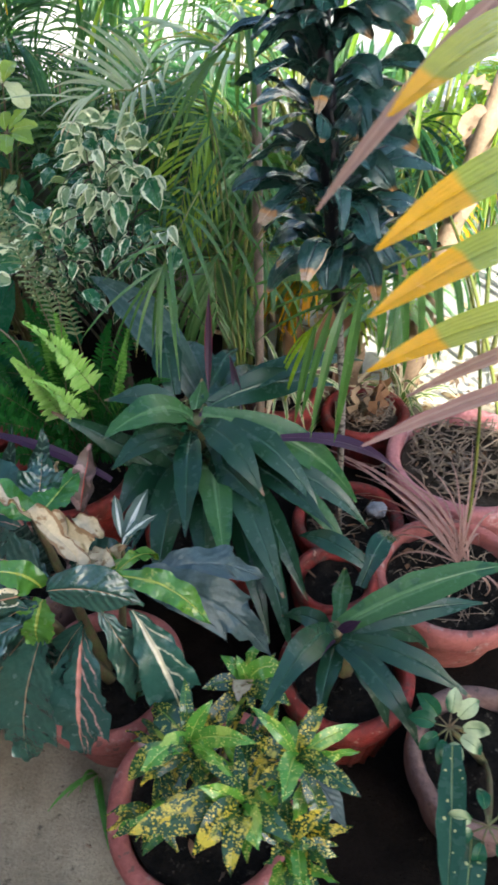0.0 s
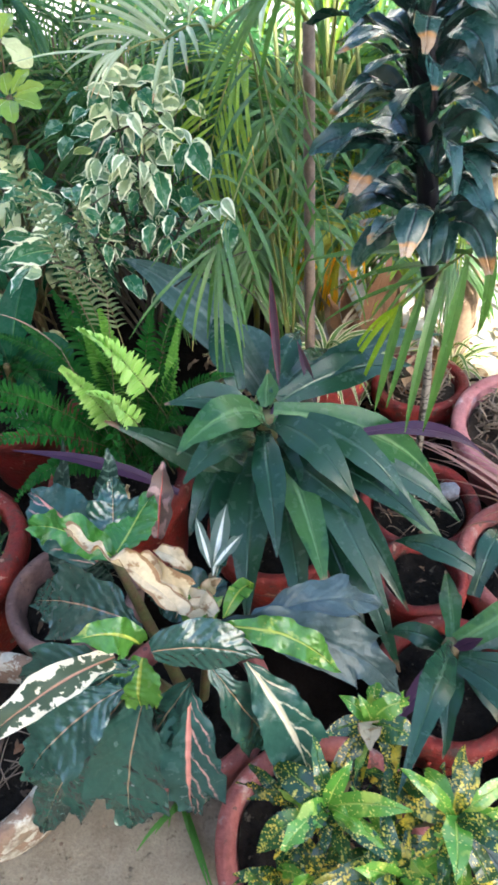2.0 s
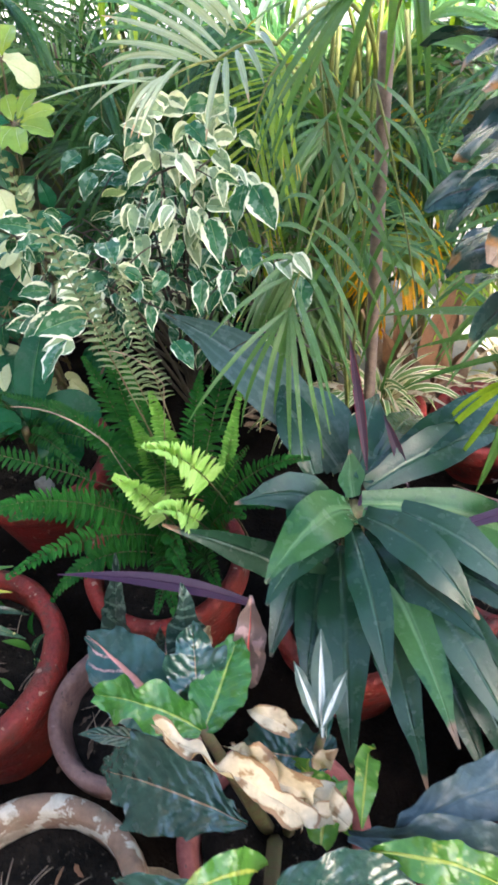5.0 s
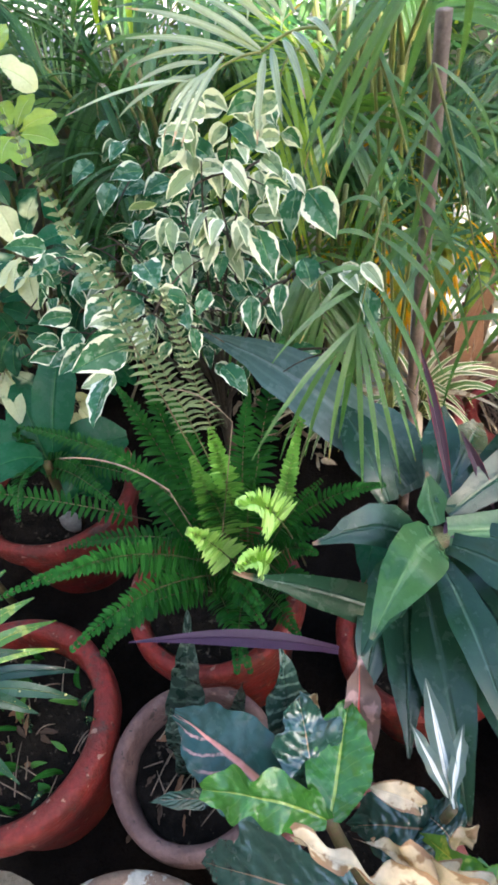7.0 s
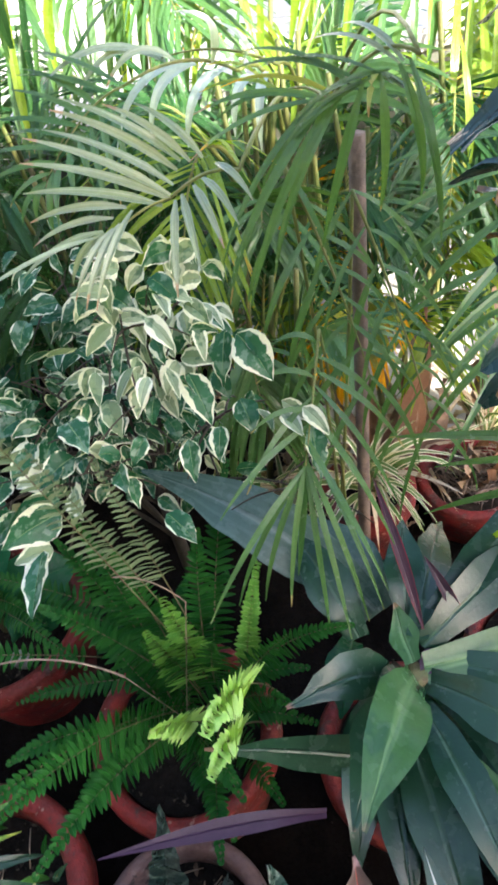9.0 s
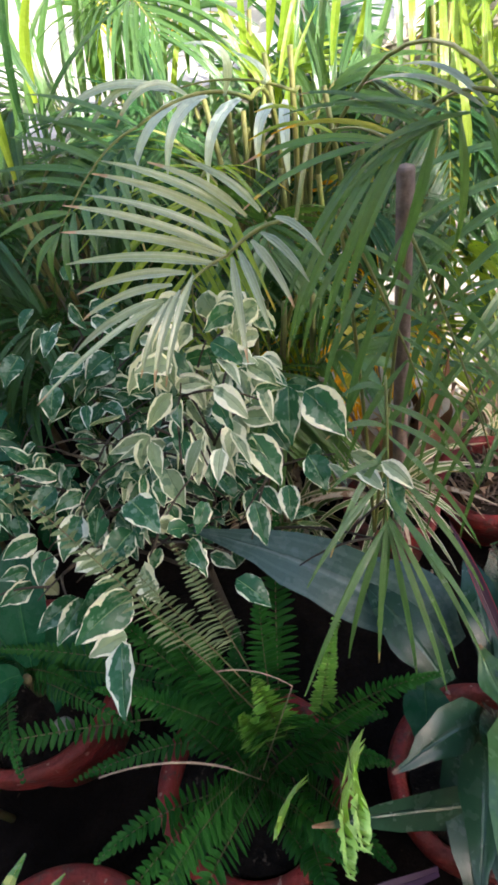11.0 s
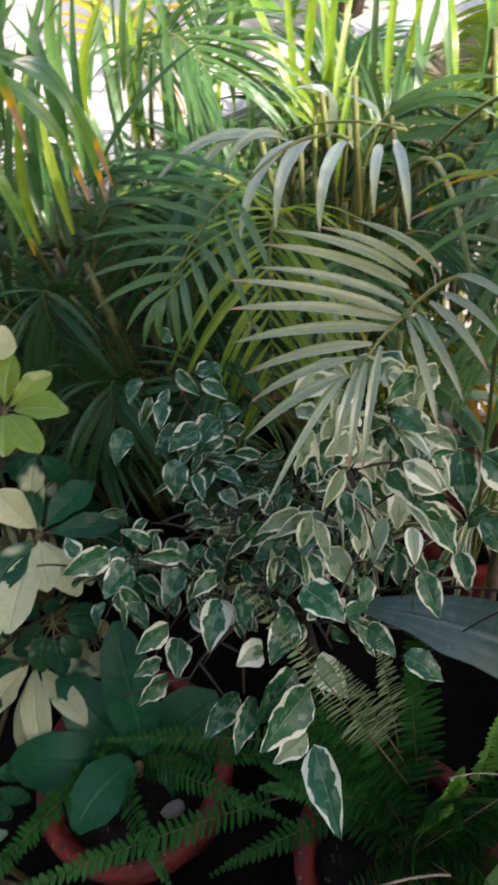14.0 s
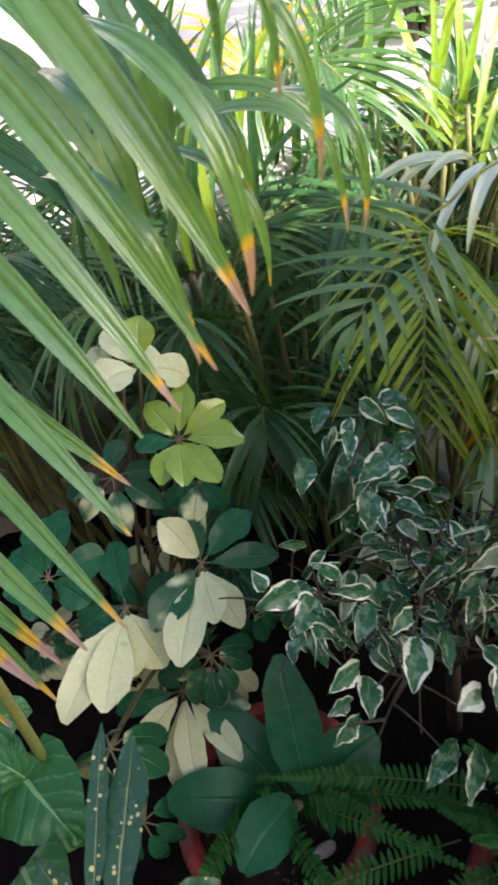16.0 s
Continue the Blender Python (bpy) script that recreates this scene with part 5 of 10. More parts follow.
stem(rightpalm, "rachis", RACHIS, (0.500, 0.950, 0.000), (0.338, 0.840, 0.883), 0.100, 0.0042, 0.0024)
stem(rightpalm, "rachis", RACHIS, (0.338, 0.840, 0.883), (0.239, 0.850, 0.843), 0.004, 0.0026, 0.0022)
stem(rightpalm, "rachis", RACHIS, (0.239, 0.850, 0.843), (0.176, 0.890, 0.764), 0.004, 0.0022, 0.0016)
stem(rightpalm, "rachis", RACHIS, (0.176, 0.890, 0.764), (0.139, 0.920, 0.700), 0.002, 0.0016, 0.0010)
leaf(rightpalm, "leaflet", PALM_MID, (0.216, 0.851, 0.821), (0.002, 1.12, 0.67), 0.016, "palm", 0.012, n=9, m=4, fold=0.3)
leaf(rightpalm, "leaflet", PALM_MID, (0.199, 0.87, 0.797), (0.048, 1.08, 0.632), 0.014, "palm", 0.012, n=9, m=4, fold=0.3)
leaf(rightpalm, "leaflet", PALM_MID, (0.18, 0.89, 0.766), (0.022, 1.05, 0.579), 0.013, "palm", 0.012, n=9, m=4, fold=0.3)
leaf(rightpalm, "leaflet", PALM_LIME, (0.156, 0.91, 0.726), (0.063, 1.0, 0.477), 0.012, "palm", 0.012, n=9, m=4, fold=0.3)
leaf(rightpalm, "leaflet", PALM_MID, (0.143, 0.92, 0.705), (0.108, 0.9, 0.506), 0.015, "palm", 0.012, n=9, m=4, fold=0.3)
leaf(rightpalm, "leaflet", PALM_MID, (0.19, 0.88, 0.781), (0.134, 0.78, 0.569), 0.017, "palm", 0.012, n=9, m=4, fold=0.3)
leaf(rightpalm, "leaflet", PALM_MID, (0.211, 0.855, 0.814), (0.18, 0.85, 0.498), 0.018, "palm", 0.012, n=9, m=4, fold=0.3)
leaf(rightpalm, "leaflet", PALM_MID, (0.237, 0.85, 0.841), (0.247, 0.87, 0.672), 0.017, "palm", 0.012, n=9, m=4, fold=0.3)
leaf(rightpalm, "leaflet", PALM_MID, (0.261, 0.845, 0.854), (0.296, 0.88, 0.621), 0.017, "palm", 0.012, n=9, m=4, fold=0.3)
leaf(rightpalm, "leaflet", PALM_MID, (0.287, 0.84, 0.866), (0.313, 0.87, 0.66), 0.016, "palm", 0.012, n=9, m=4, fold=0.3)
leaf(rightpalm, "leaflet", PALM_MID, (0.242, 0.85, 0.846), (0.176, 0.98, 0.797), 0.014, "palm", 0.012, n=9, m=4, fold=0.3)
leaf(rightpalm, "leaflet", PALM_MID, (0.169, 0.9, 0.749), (0.119, 0.86, 0.547), 0.014, "palm", 0.012, n=9, m=4, fold=0.3)
leaf(rightpalm, "leaflet", PALM_LIME, (0.143, 0.92, 0.705), (0.089, 0.95, 0.516), 0.010, "palm", 0.012, n=9, m=4, fold=0.3)
leaf(rightpalm, "leaflet", PALM_LIME, (0.139, 0.92, 0.7), (0.076, 1.0, 0.53), 0.010, "palm", 0.012, n=9, m=4, fold=0.3)
leaf(rightpalm, "leaflet", PALM_MID, (0.307, 0.84, 0.873), (0.345, 0.86, 0.666), 0.016, "palm", 0.012, n=9, m=4, fold=0.3)
leaf(rightpalm, "leaflet", PALM_MID, (0.311, 0.84, 0.875), (0.296, 0.95, 0.882), 0.014, "palm", 0.012, n=9, m=4, fold=0.3)
leaf(rightpalm, "leaflet", PALM_MID, (0.276, 0.843, 0.861), (0.24, 0.97, 0.829), 0.013, "palm", 0.012, n=9, m=4, fold=0.3)
leaf(rightpalm, "leaflet", PALM_MID, (0.328, 0.84, 0.88), (0.382, 0.86, 0.675), 0.016, "palm", 0.012, n=9, m=4, fold=0.3)

# ---- palm fronds close to the walker ----

nearpalm = thing("areca_palm", (0.62, 0.35, 0.0), "areca palm with yellowing orange-tipped leaflets close to the walker", "palm", "palms")
leaf(nearpalm, "leaflet", PALM_YELLOW, (0.218, 0.190, 1.227), (0.130, 0.108, 1.220), 0.020, "palm", 0.006, n=10, m=4, fold=0.2)
leaf(nearpalm, "leaflet", PALM_YELLOW, (0.228, 0.189, 1.194), (0.130, 0.111, 1.192), 0.020, "palm", 0.006, n=10, m=4, fold=0.2)
leaf(nearpalm, "leaflet", PALM_YELLOW, (0.239, 0.189, 1.152), (0.132, 0.119, 1.162), 0.019, "palm", 0.006, n=10, m=4, fold=0.2)
leaf(nearpalm, "leaflet", PALM_YELLOW, (0.203, 0.190, 1.276), (0.130, 0.105, 1.264), 0.020, "palm", 0.006, n=10, m=4, fold=0.2)
leaf(nearpalm, "leaflet", PINK_BLADE, (0.249, 0.207, 1.125), (0.154, 0.142, 1.132), 0.009, "palm", 0.004, n=8, m=3)
leaf(nearpalm, "leaflet", PINK_BLADE, (0.250, 0.196, 1.108), (0.134, 0.129, 1.113), 0.011, "palm", 0.004, n=8, m=3)
leaf(nearpalm, "leaflet", PINK_BLADE, (0.200, 0.234, 1.285), (0.111, 0.151, 1.217), 0.011, "palm", 0.004, n=8, m=3)
stem(nearpalm, "rachis", RACHIS, (0.620, 0.350, 0.000), (0.242, 0.221, 1.219), 0.000, 0.0066, 0.0036)
stem(nearpalm, "rachis", RACHIS, (0.242, 0.221, 1.219), (0.242, 0.185, 1.149), 0.000, 0.0036, 0.0024)

leftpalm = thing("areca_palm", (-1.05, 1.45, 0.0), "areca palm with long green leaflets and burnt orange tips", "palm", "palms")
leaf(leftpalm, "leaflet", PALM_TIP, (-0.626, 1.301, 1.422), (-0.577, 1.181, 1.256), 0.0164, "palm", 0.012, n=12, m=4, fold=0.25)
leaf(leftpalm, "leaflet", PALM_TIP, (-0.586, 1.319, 1.428), (-0.548, 1.202, 1.260), 0.0213, "palm", 0.012, n=12, m=4, fold=0.25)
leaf(leftpalm, "leaflet", PALM_TIP, (-0.651, 1.304, 1.391), (-0.601, 1.176, 1.248), 0.0164, "palm", 0.012, n=12, m=4, fold=0.25)
leaf(leftpalm, "leaflet", PALM_TIP, (-0.673, 1.302, 1.365), (-0.622, 1.172, 1.247), 0.0172, "palm", 0.012, n=12, m=4, fold=0.25)
leaf(leftpalm, "leaflet", PALM_TIP, (-0.704, 1.298, 1.318), (-0.647, 1.146, 1.220), 0.0164, "palm", 0.012, n=12, m=4, fold=0.25)
leaf(leftpalm, "leaflet", PALM_TIP, (-0.729, 1.296, 1.271), (-0.668, 1.121, 1.194), 0.0139, "palm", 0.012, n=12, m=4, fold=0.25)
leaf(leftpalm, "leaflet", PALM_TIP, (-0.748, 1.253, 1.236), (-0.684, 1.110, 1.209), 0.0148, "palm", 0.012, n=12, m=4, fold=0.25)
leaf(leftpalm, "leaflet", PALM_TIP, (-0.763, 1.238, 1.214), (-0.696, 1.111, 1.206), 0.0139, "palm", 0.012, n=12, m=4, fold=0.25)
leaf(leftpalm, "leaflet", PALM_TIP, (-0.767, 1.212, 1.209), (-0.704, 1.098, 1.219), 0.0131, "palm", 0.012, n=12, m=4, fold=0.25)
leaf(leftpalm, "leaflet", PALM_TIP, (-0.771, 1.192, 1.196), (-0.715, 1.084, 1.226), 0.0115, "palm", 0.012, n=12, m=4, fold=0.25)
leaf(leftpalm, "leaflet", PALM_TIP, (-0.485, 1.474, 1.249), (-0.399, 1.384, 1.154), 0.0164, "palm", 0.060, n=12, m=4, fold=0.25)
leaf(leftpalm, "leaflet", PALM_TIP, (-0.465, 1.552, 1.245), (-0.363, 1.456, 1.125), 0.0164, "palm", 0.060, n=12, m=4, fold=0.25)
leaf(leftpalm, "leaflet", PALM_TIP, (-0.405, 1.472, 1.247), (-0.386, 1.380, 1.151), 0.0139, "palm", 0.060, n=12, m=4, fold=0.25)
leaf(leftpalm, "leaflet", PALM_TIP, (-0.504, 1.532, 1.219), (-0.457, 1.435, 1.104), 0.0164, "palm", 0.060, n=12, m=4, fold=0.25)
leaf(leftpalm, "leaflet", PALM_TIP, (-0.475, 1.534, 1.272), (-0.456, 1.456, 1.151), 0.0148, "palm", 0.060, n=12, m=4, fold=0.25)
leaf(leftpalm, "leaflet", PALM, (-0.654, 1.503, 1.326), (-0.544, 1.367, 1.180), 0.0246, "palm", 0.012, n=12, m=4, fold=0.25)
leaf(leftpalm, "leaflet", PALM, (-0.650, 1.522, 1.294), (-0.591, 1.369, 1.138), 0.0213, "palm", 0.012, n=12, m=4, fold=0.25)
leaf(leftpalm, "leaflet", PALM_TIP, (-0.779, 1.265, 1.211), (-0.710, 1.113, 1.182), 0.0131, "palm", 0.012, n=12, m=4, fold=0.25)
leaf(leftpalm, "leaflet", PALM_TIP, (-0.736, 1.350, 1.273), (-0.640, 1.214, 1.181), 0.0164, "palm", 0.012, n=12, m=4, fold=0.25)
leaf(leftpalm, "leaflet", PALM, (-0.537, 1.570, 1.353), (-0.494, 1.459, 1.223), 0.0197, "palm", 0.020, n=12, m=4, fold=0.25)
leaf(leftpalm, "leaflet", PALM, (-0.468, 1.594, 1.328), (-0.441, 1.471, 1.186), 0.0180, "palm", 0.020, n=12, m=4, fold=0.25)
leaf(leftpalm, "leaflet", PALM_MID, (-0.589, 1.552, 1.338), (-0.551, 1.444, 1.215), 0.0213, "palm", 0.020, n=12, m=4, fold=0.25)
leaf(leftpalm, "leaflet", PALM_TIP, (-0.569, 1.615, 1.357), (-0.539, 1.528, 1.266), 0.0213, "palm", 0.020, n=12, m=4, fold=0.25)
stem(leftpalm, "rachis", RACHIS, (-0.761, 1.286, 1.274), (-0.480, 1.610, 1.350), 0.060, 0.0048, 0.0024)
stem(leftpalm, "rachis", RACHIS, (-1.050, 1.450, 0.000), (-0.761, 1.286, 1.274), 0.000, 0.0084, 0.0048)
stem(leftpalm, "rachis", RACHIS, (-0.761, 1.286, 1.274), (-0.589, 1.331, 1.447), 0.020, 0.0048, 0.0030)
stem(leftpalm, "rachis", RACHIS, (-0.761, 1.286, 1.274), (-0.788, 1.176, 1.207), 0.020, 0.0048, 0.0024)

# ---- areca palms behind ----

arecafront = thing("areca_palm", (0.12, 1.75, 0.0), "areca palm with grey-green arching fronds over the variegated fig", "palm", "palms")
stem(arecafront, "rachis", RACHIS, (0.120, 1.750, 0.000), (0.100, 1.680, 0.800), 0.020, 0.0072, 0.0048)
stem(arecafront, "rachis", RACHIS, (0.100, 1.680, 0.800), (-0.114, 1.243, 1.016), 0.080, 0.0048, 0.0024)
stem(arecafront, "rachis", RACHIS, (-0.114, 1.243, 1.016), (-0.191, 1.242, 1.007), 0.010, 0.0024, 0.0018)
stem(arecafront, "rachis", RACHIS, (-0.191, 1.242, 1.007), (-0.285, 1.204, 0.986), 0.010, 0.0018, 0.0009)
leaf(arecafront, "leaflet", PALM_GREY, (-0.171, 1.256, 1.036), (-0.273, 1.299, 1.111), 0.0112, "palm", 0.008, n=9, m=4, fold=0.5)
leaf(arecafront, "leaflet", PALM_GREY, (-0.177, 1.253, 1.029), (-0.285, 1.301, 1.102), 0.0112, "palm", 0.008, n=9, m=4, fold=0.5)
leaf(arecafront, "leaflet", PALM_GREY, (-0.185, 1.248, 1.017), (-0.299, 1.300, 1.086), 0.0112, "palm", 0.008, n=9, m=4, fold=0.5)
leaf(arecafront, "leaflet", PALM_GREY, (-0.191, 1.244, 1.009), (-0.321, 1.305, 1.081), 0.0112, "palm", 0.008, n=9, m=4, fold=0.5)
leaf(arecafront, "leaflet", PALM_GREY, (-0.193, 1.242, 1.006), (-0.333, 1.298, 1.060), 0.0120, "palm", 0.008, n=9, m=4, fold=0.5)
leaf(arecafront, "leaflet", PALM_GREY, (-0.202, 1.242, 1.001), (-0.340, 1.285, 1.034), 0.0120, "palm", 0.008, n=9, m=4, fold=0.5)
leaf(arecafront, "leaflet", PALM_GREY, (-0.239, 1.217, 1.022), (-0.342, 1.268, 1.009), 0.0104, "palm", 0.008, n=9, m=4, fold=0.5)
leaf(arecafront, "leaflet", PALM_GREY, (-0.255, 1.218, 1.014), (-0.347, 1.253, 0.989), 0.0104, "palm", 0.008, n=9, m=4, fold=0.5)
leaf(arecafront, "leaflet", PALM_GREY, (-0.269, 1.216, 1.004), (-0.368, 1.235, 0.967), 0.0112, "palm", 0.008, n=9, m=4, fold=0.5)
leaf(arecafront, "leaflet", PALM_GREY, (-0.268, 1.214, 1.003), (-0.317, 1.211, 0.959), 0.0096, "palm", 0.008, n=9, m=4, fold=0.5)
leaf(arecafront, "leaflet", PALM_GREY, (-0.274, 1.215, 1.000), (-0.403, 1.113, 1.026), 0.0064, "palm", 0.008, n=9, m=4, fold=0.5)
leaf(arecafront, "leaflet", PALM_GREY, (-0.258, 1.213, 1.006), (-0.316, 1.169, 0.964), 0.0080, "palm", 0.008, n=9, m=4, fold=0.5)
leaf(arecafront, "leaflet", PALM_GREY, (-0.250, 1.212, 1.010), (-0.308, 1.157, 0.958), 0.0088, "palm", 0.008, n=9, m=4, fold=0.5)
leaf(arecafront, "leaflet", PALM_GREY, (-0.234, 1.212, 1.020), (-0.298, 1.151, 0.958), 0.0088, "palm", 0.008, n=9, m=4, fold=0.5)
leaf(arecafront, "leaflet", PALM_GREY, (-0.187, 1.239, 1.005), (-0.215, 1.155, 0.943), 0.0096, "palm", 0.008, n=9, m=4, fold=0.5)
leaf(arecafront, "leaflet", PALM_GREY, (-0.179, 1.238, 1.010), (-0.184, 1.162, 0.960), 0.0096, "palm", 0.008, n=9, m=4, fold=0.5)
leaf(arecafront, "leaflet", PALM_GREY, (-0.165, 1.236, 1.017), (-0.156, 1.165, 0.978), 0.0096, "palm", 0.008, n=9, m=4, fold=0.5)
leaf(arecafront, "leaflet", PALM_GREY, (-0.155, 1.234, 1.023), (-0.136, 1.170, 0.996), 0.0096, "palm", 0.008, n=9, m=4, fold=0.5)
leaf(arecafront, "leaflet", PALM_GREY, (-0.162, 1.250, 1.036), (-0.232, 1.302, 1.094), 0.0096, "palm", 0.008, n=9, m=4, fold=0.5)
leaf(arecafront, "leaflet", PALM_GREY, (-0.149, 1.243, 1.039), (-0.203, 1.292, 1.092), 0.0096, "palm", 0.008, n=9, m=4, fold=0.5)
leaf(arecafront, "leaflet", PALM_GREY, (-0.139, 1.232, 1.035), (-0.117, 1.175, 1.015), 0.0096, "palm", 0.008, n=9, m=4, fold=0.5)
stem(arecafront, "rachis", RACHIS, (0.100, 1.900, 0.550), (-0.030, 1.581, 0.996), 0.100, 0.0048, 0.0030)
stem(arecafront, "rachis", RACHIS, (-0.030, 1.581, 0.996), (-0.197, 1.531, 1.031), 0.020, 0.0030, 0.0018)
stem(arecafront, "rachis", RACHIS, (-0.197, 1.531, 1.031), (-0.336, 1.525, 0.939), 0.020, 0.0018, 0.0009)
leaf(arecafront, "leaflet", PALM_MID, (-0.211, 1.530, 1.022), (-0.331, 1.621, 1.050), 0.0104, "palm", 0.010, n=8, m=4, fold=0.25)
leaf(arecafront, "leaflet", PALM_MID, (-0.197, 1.531, 1.031), (-0.309, 1.629, 1.074), 0.0104, "palm", 0.010, n=8, m=4, fold=0.25)
leaf(arecafront, "leaflet", PALM_MID, (-0.230, 1.529, 1.009), (-0.324, 1.624, 1.057), 0.0104, "palm", 0.010, n=8, m=4, fold=0.25)
leaf(arecafront, "leaflet", PALM_MID, (-0.247, 1.528, 0.998), (-0.346, 1.616, 1.036), 0.0104, "palm", 0.010, n=8, m=4, fold=0.25)
leaf(arecafront, "leaflet", PALM_MID, (-0.258, 1.528, 0.991), (-0.394, 1.602, 1.008), 0.0104, "palm", 0.010, n=8, m=4, fold=0.25)
leaf(arecafront, "leaflet", PALM_MID, (-0.275, 1.527, 0.980), (-0.374, 1.590, 0.989), 0.0104, "palm", 0.010, n=8, m=4, fold=0.25)
leaf(arecafront, "leaflet", PALM_MID, (-0.291, 1.527, 0.969), (-0.415, 1.578, 0.973), 0.0104, "palm", 0.010, n=8, m=4, fold=0.25)
leaf(arecafront, "leaflet", PALM_MID, (-0.308, 1.526, 0.958), (-0.417, 1.554, 0.945), 0.0104, "palm", 0.010, n=8, m=4, fold=0.25)
leaf(arecafront, "leaflet", PALM_MID, (-0.322, 1.525, 0.949), (-0.397, 1.527, 0.916), 0.0104, "palm", 0.010, n=8, m=4, fold=0.25)
leaf(arecafront, "leaflet", PALM_MID, (-0.336, 1.525, 0.939), (-0.387, 1.506, 0.897), 0.0104, "palm", 0.010, n=8, m=4, fold=0.25)
leaf(arecafront, "leaflet", PALM_MID, (-0.336, 1.525, 0.939), (-0.365, 1.504, 0.895), 0.0104, "palm", 0.010, n=8, m=4, fold=0.25)
leaf(arecafront, "leaflet", PALM_MID, (-0.322, 1.525, 0.949), (-0.348, 1.484, 0.881), 0.0104, "palm", 0.010, n=8, m=4, fold=0.25)
leaf(arecafront, "leaflet", PALM_MID, (-0.308, 1.526, 0.958), (-0.335, 1.458, 0.902), 0.0104, "palm", 0.010, n=8, m=4, fold=0.25)
leaf(arecafront, "leaflet", PALM_MID, (-0.291, 1.527, 0.969), (-0.302, 1.469, 0.922), 0.0104, "palm", 0.010, n=8, m=4, fold=0.25)
leaf(arecafront, "leaflet", PALM_MID, (-0.275, 1.527, 0.980), (-0.273, 1.474, 0.938), 0.0104, "palm", 0.010, n=8, m=4, fold=0.25)
leaf(arecafront, "leaflet", PALM_MID, (-0.253, 1.528, 0.994), (-0.265, 1.441, 0.903), 0.0104, "palm", 0.010, n=8, m=4, fold=0.25)
leaf(arecafront, "leaflet", PALM_MID, (-0.236, 1.529, 1.005), (-0.245, 1.445, 0.916), 0.0104, "palm", 0.010, n=8, m=4, fold=0.25)
leaf(arecafront, "leaflet", PALM_MID, (-0.219, 1.530, 1.016), (-0.221, 1.454, 0.941), 0.0104, "palm", 0.010, n=8, m=4, fold=0.25)
stem(arecafront, "rachis", RACHIS, (0.120, 1.850, 0.600), (0.010, 1.515, 1.014), 0.080, 0.0042, 0.0024)
stem(arecafront, "rachis", RACHIS, (0.010, 1.515, 1.014), (-0.141, 1.604, 1.029), 0.015, 0.0024, 0.0009)
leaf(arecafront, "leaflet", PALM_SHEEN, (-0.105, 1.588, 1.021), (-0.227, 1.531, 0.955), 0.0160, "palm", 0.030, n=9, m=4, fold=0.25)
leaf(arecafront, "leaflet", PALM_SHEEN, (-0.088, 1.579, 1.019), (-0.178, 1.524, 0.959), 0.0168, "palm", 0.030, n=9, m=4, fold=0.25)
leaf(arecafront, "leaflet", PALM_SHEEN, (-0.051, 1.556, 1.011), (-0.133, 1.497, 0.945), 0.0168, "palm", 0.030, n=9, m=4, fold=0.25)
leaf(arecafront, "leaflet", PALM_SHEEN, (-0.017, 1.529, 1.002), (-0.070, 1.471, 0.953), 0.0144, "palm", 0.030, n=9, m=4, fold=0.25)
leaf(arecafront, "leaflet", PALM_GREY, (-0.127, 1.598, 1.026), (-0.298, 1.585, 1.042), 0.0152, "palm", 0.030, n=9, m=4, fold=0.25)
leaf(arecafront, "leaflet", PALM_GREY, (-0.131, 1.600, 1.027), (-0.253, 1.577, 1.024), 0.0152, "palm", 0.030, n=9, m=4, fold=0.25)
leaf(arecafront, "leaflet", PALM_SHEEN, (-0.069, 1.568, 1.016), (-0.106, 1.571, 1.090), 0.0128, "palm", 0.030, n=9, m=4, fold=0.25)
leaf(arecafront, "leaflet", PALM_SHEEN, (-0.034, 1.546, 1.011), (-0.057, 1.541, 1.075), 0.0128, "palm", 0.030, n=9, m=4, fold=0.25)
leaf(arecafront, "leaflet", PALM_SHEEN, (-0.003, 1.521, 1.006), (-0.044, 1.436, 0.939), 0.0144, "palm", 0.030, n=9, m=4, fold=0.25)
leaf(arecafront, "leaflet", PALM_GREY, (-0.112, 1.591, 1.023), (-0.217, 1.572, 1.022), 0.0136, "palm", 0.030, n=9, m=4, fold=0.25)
stem(arecafront, "rachis", RACHIS, (0.100, 1.700, 0.780), (0.038, 1.134, 1.125), 0.100, 0.0032, 0.0020)
stem(arecafront, "rachis", RACHIS, (0.038, 1.134, 1.125), (-0.018, 1.215, 1.073), 0.020, 0.0020, 0.0014)
stem(arecafront, "rachis", RACHIS, (-0.018, 1.215, 1.073), (-0.045, 1.332, 1.045), 0.010, 0.0018, 0.0009)
leaf(arecafront, "leaflet", PALM_TIP, (-0.018, 1.215, 1.073), (-0.143, 1.297, 1.062), 0.0088, "palm", 0.015, n=8, m=4, fold=0.25)
leaf(arecafront, "leaflet", PALM_TIP, (-0.021, 1.227, 1.070), (-0.159, 1.282, 1.021), 0.0088, "palm", 0.015, n=8, m=4, fold=0.25)
leaf(arecafront, "leaflet", PALM_MID, (-0.019, 1.220, 1.072), (-0.157, 1.192, 0.907), 0.0120, "palm", 0.015, n=8, m=4, fold=0.25)
leaf(arecafront, "leaflet", PALM_MID, (-0.016, 1.212, 1.075), (-0.139, 1.170, 0.895), 0.0104, "palm", 0.015, n=8, m=4, fold=0.25)
leaf(arecafront, "leaflet", PALM_MID, (-0.009, 1.202, 1.081), (-0.107, 1.178, 0.913), 0.0104, "palm", 0.015, n=8, m=4, fold=0.25)
leaf(arecafront, "leaflet", PALM_MID, (-0.023, 1.239, 1.067), (-0.153, 1.216, 0.931), 0.0088, "palm", 0.015, n=8, m=4, fold=0.25)
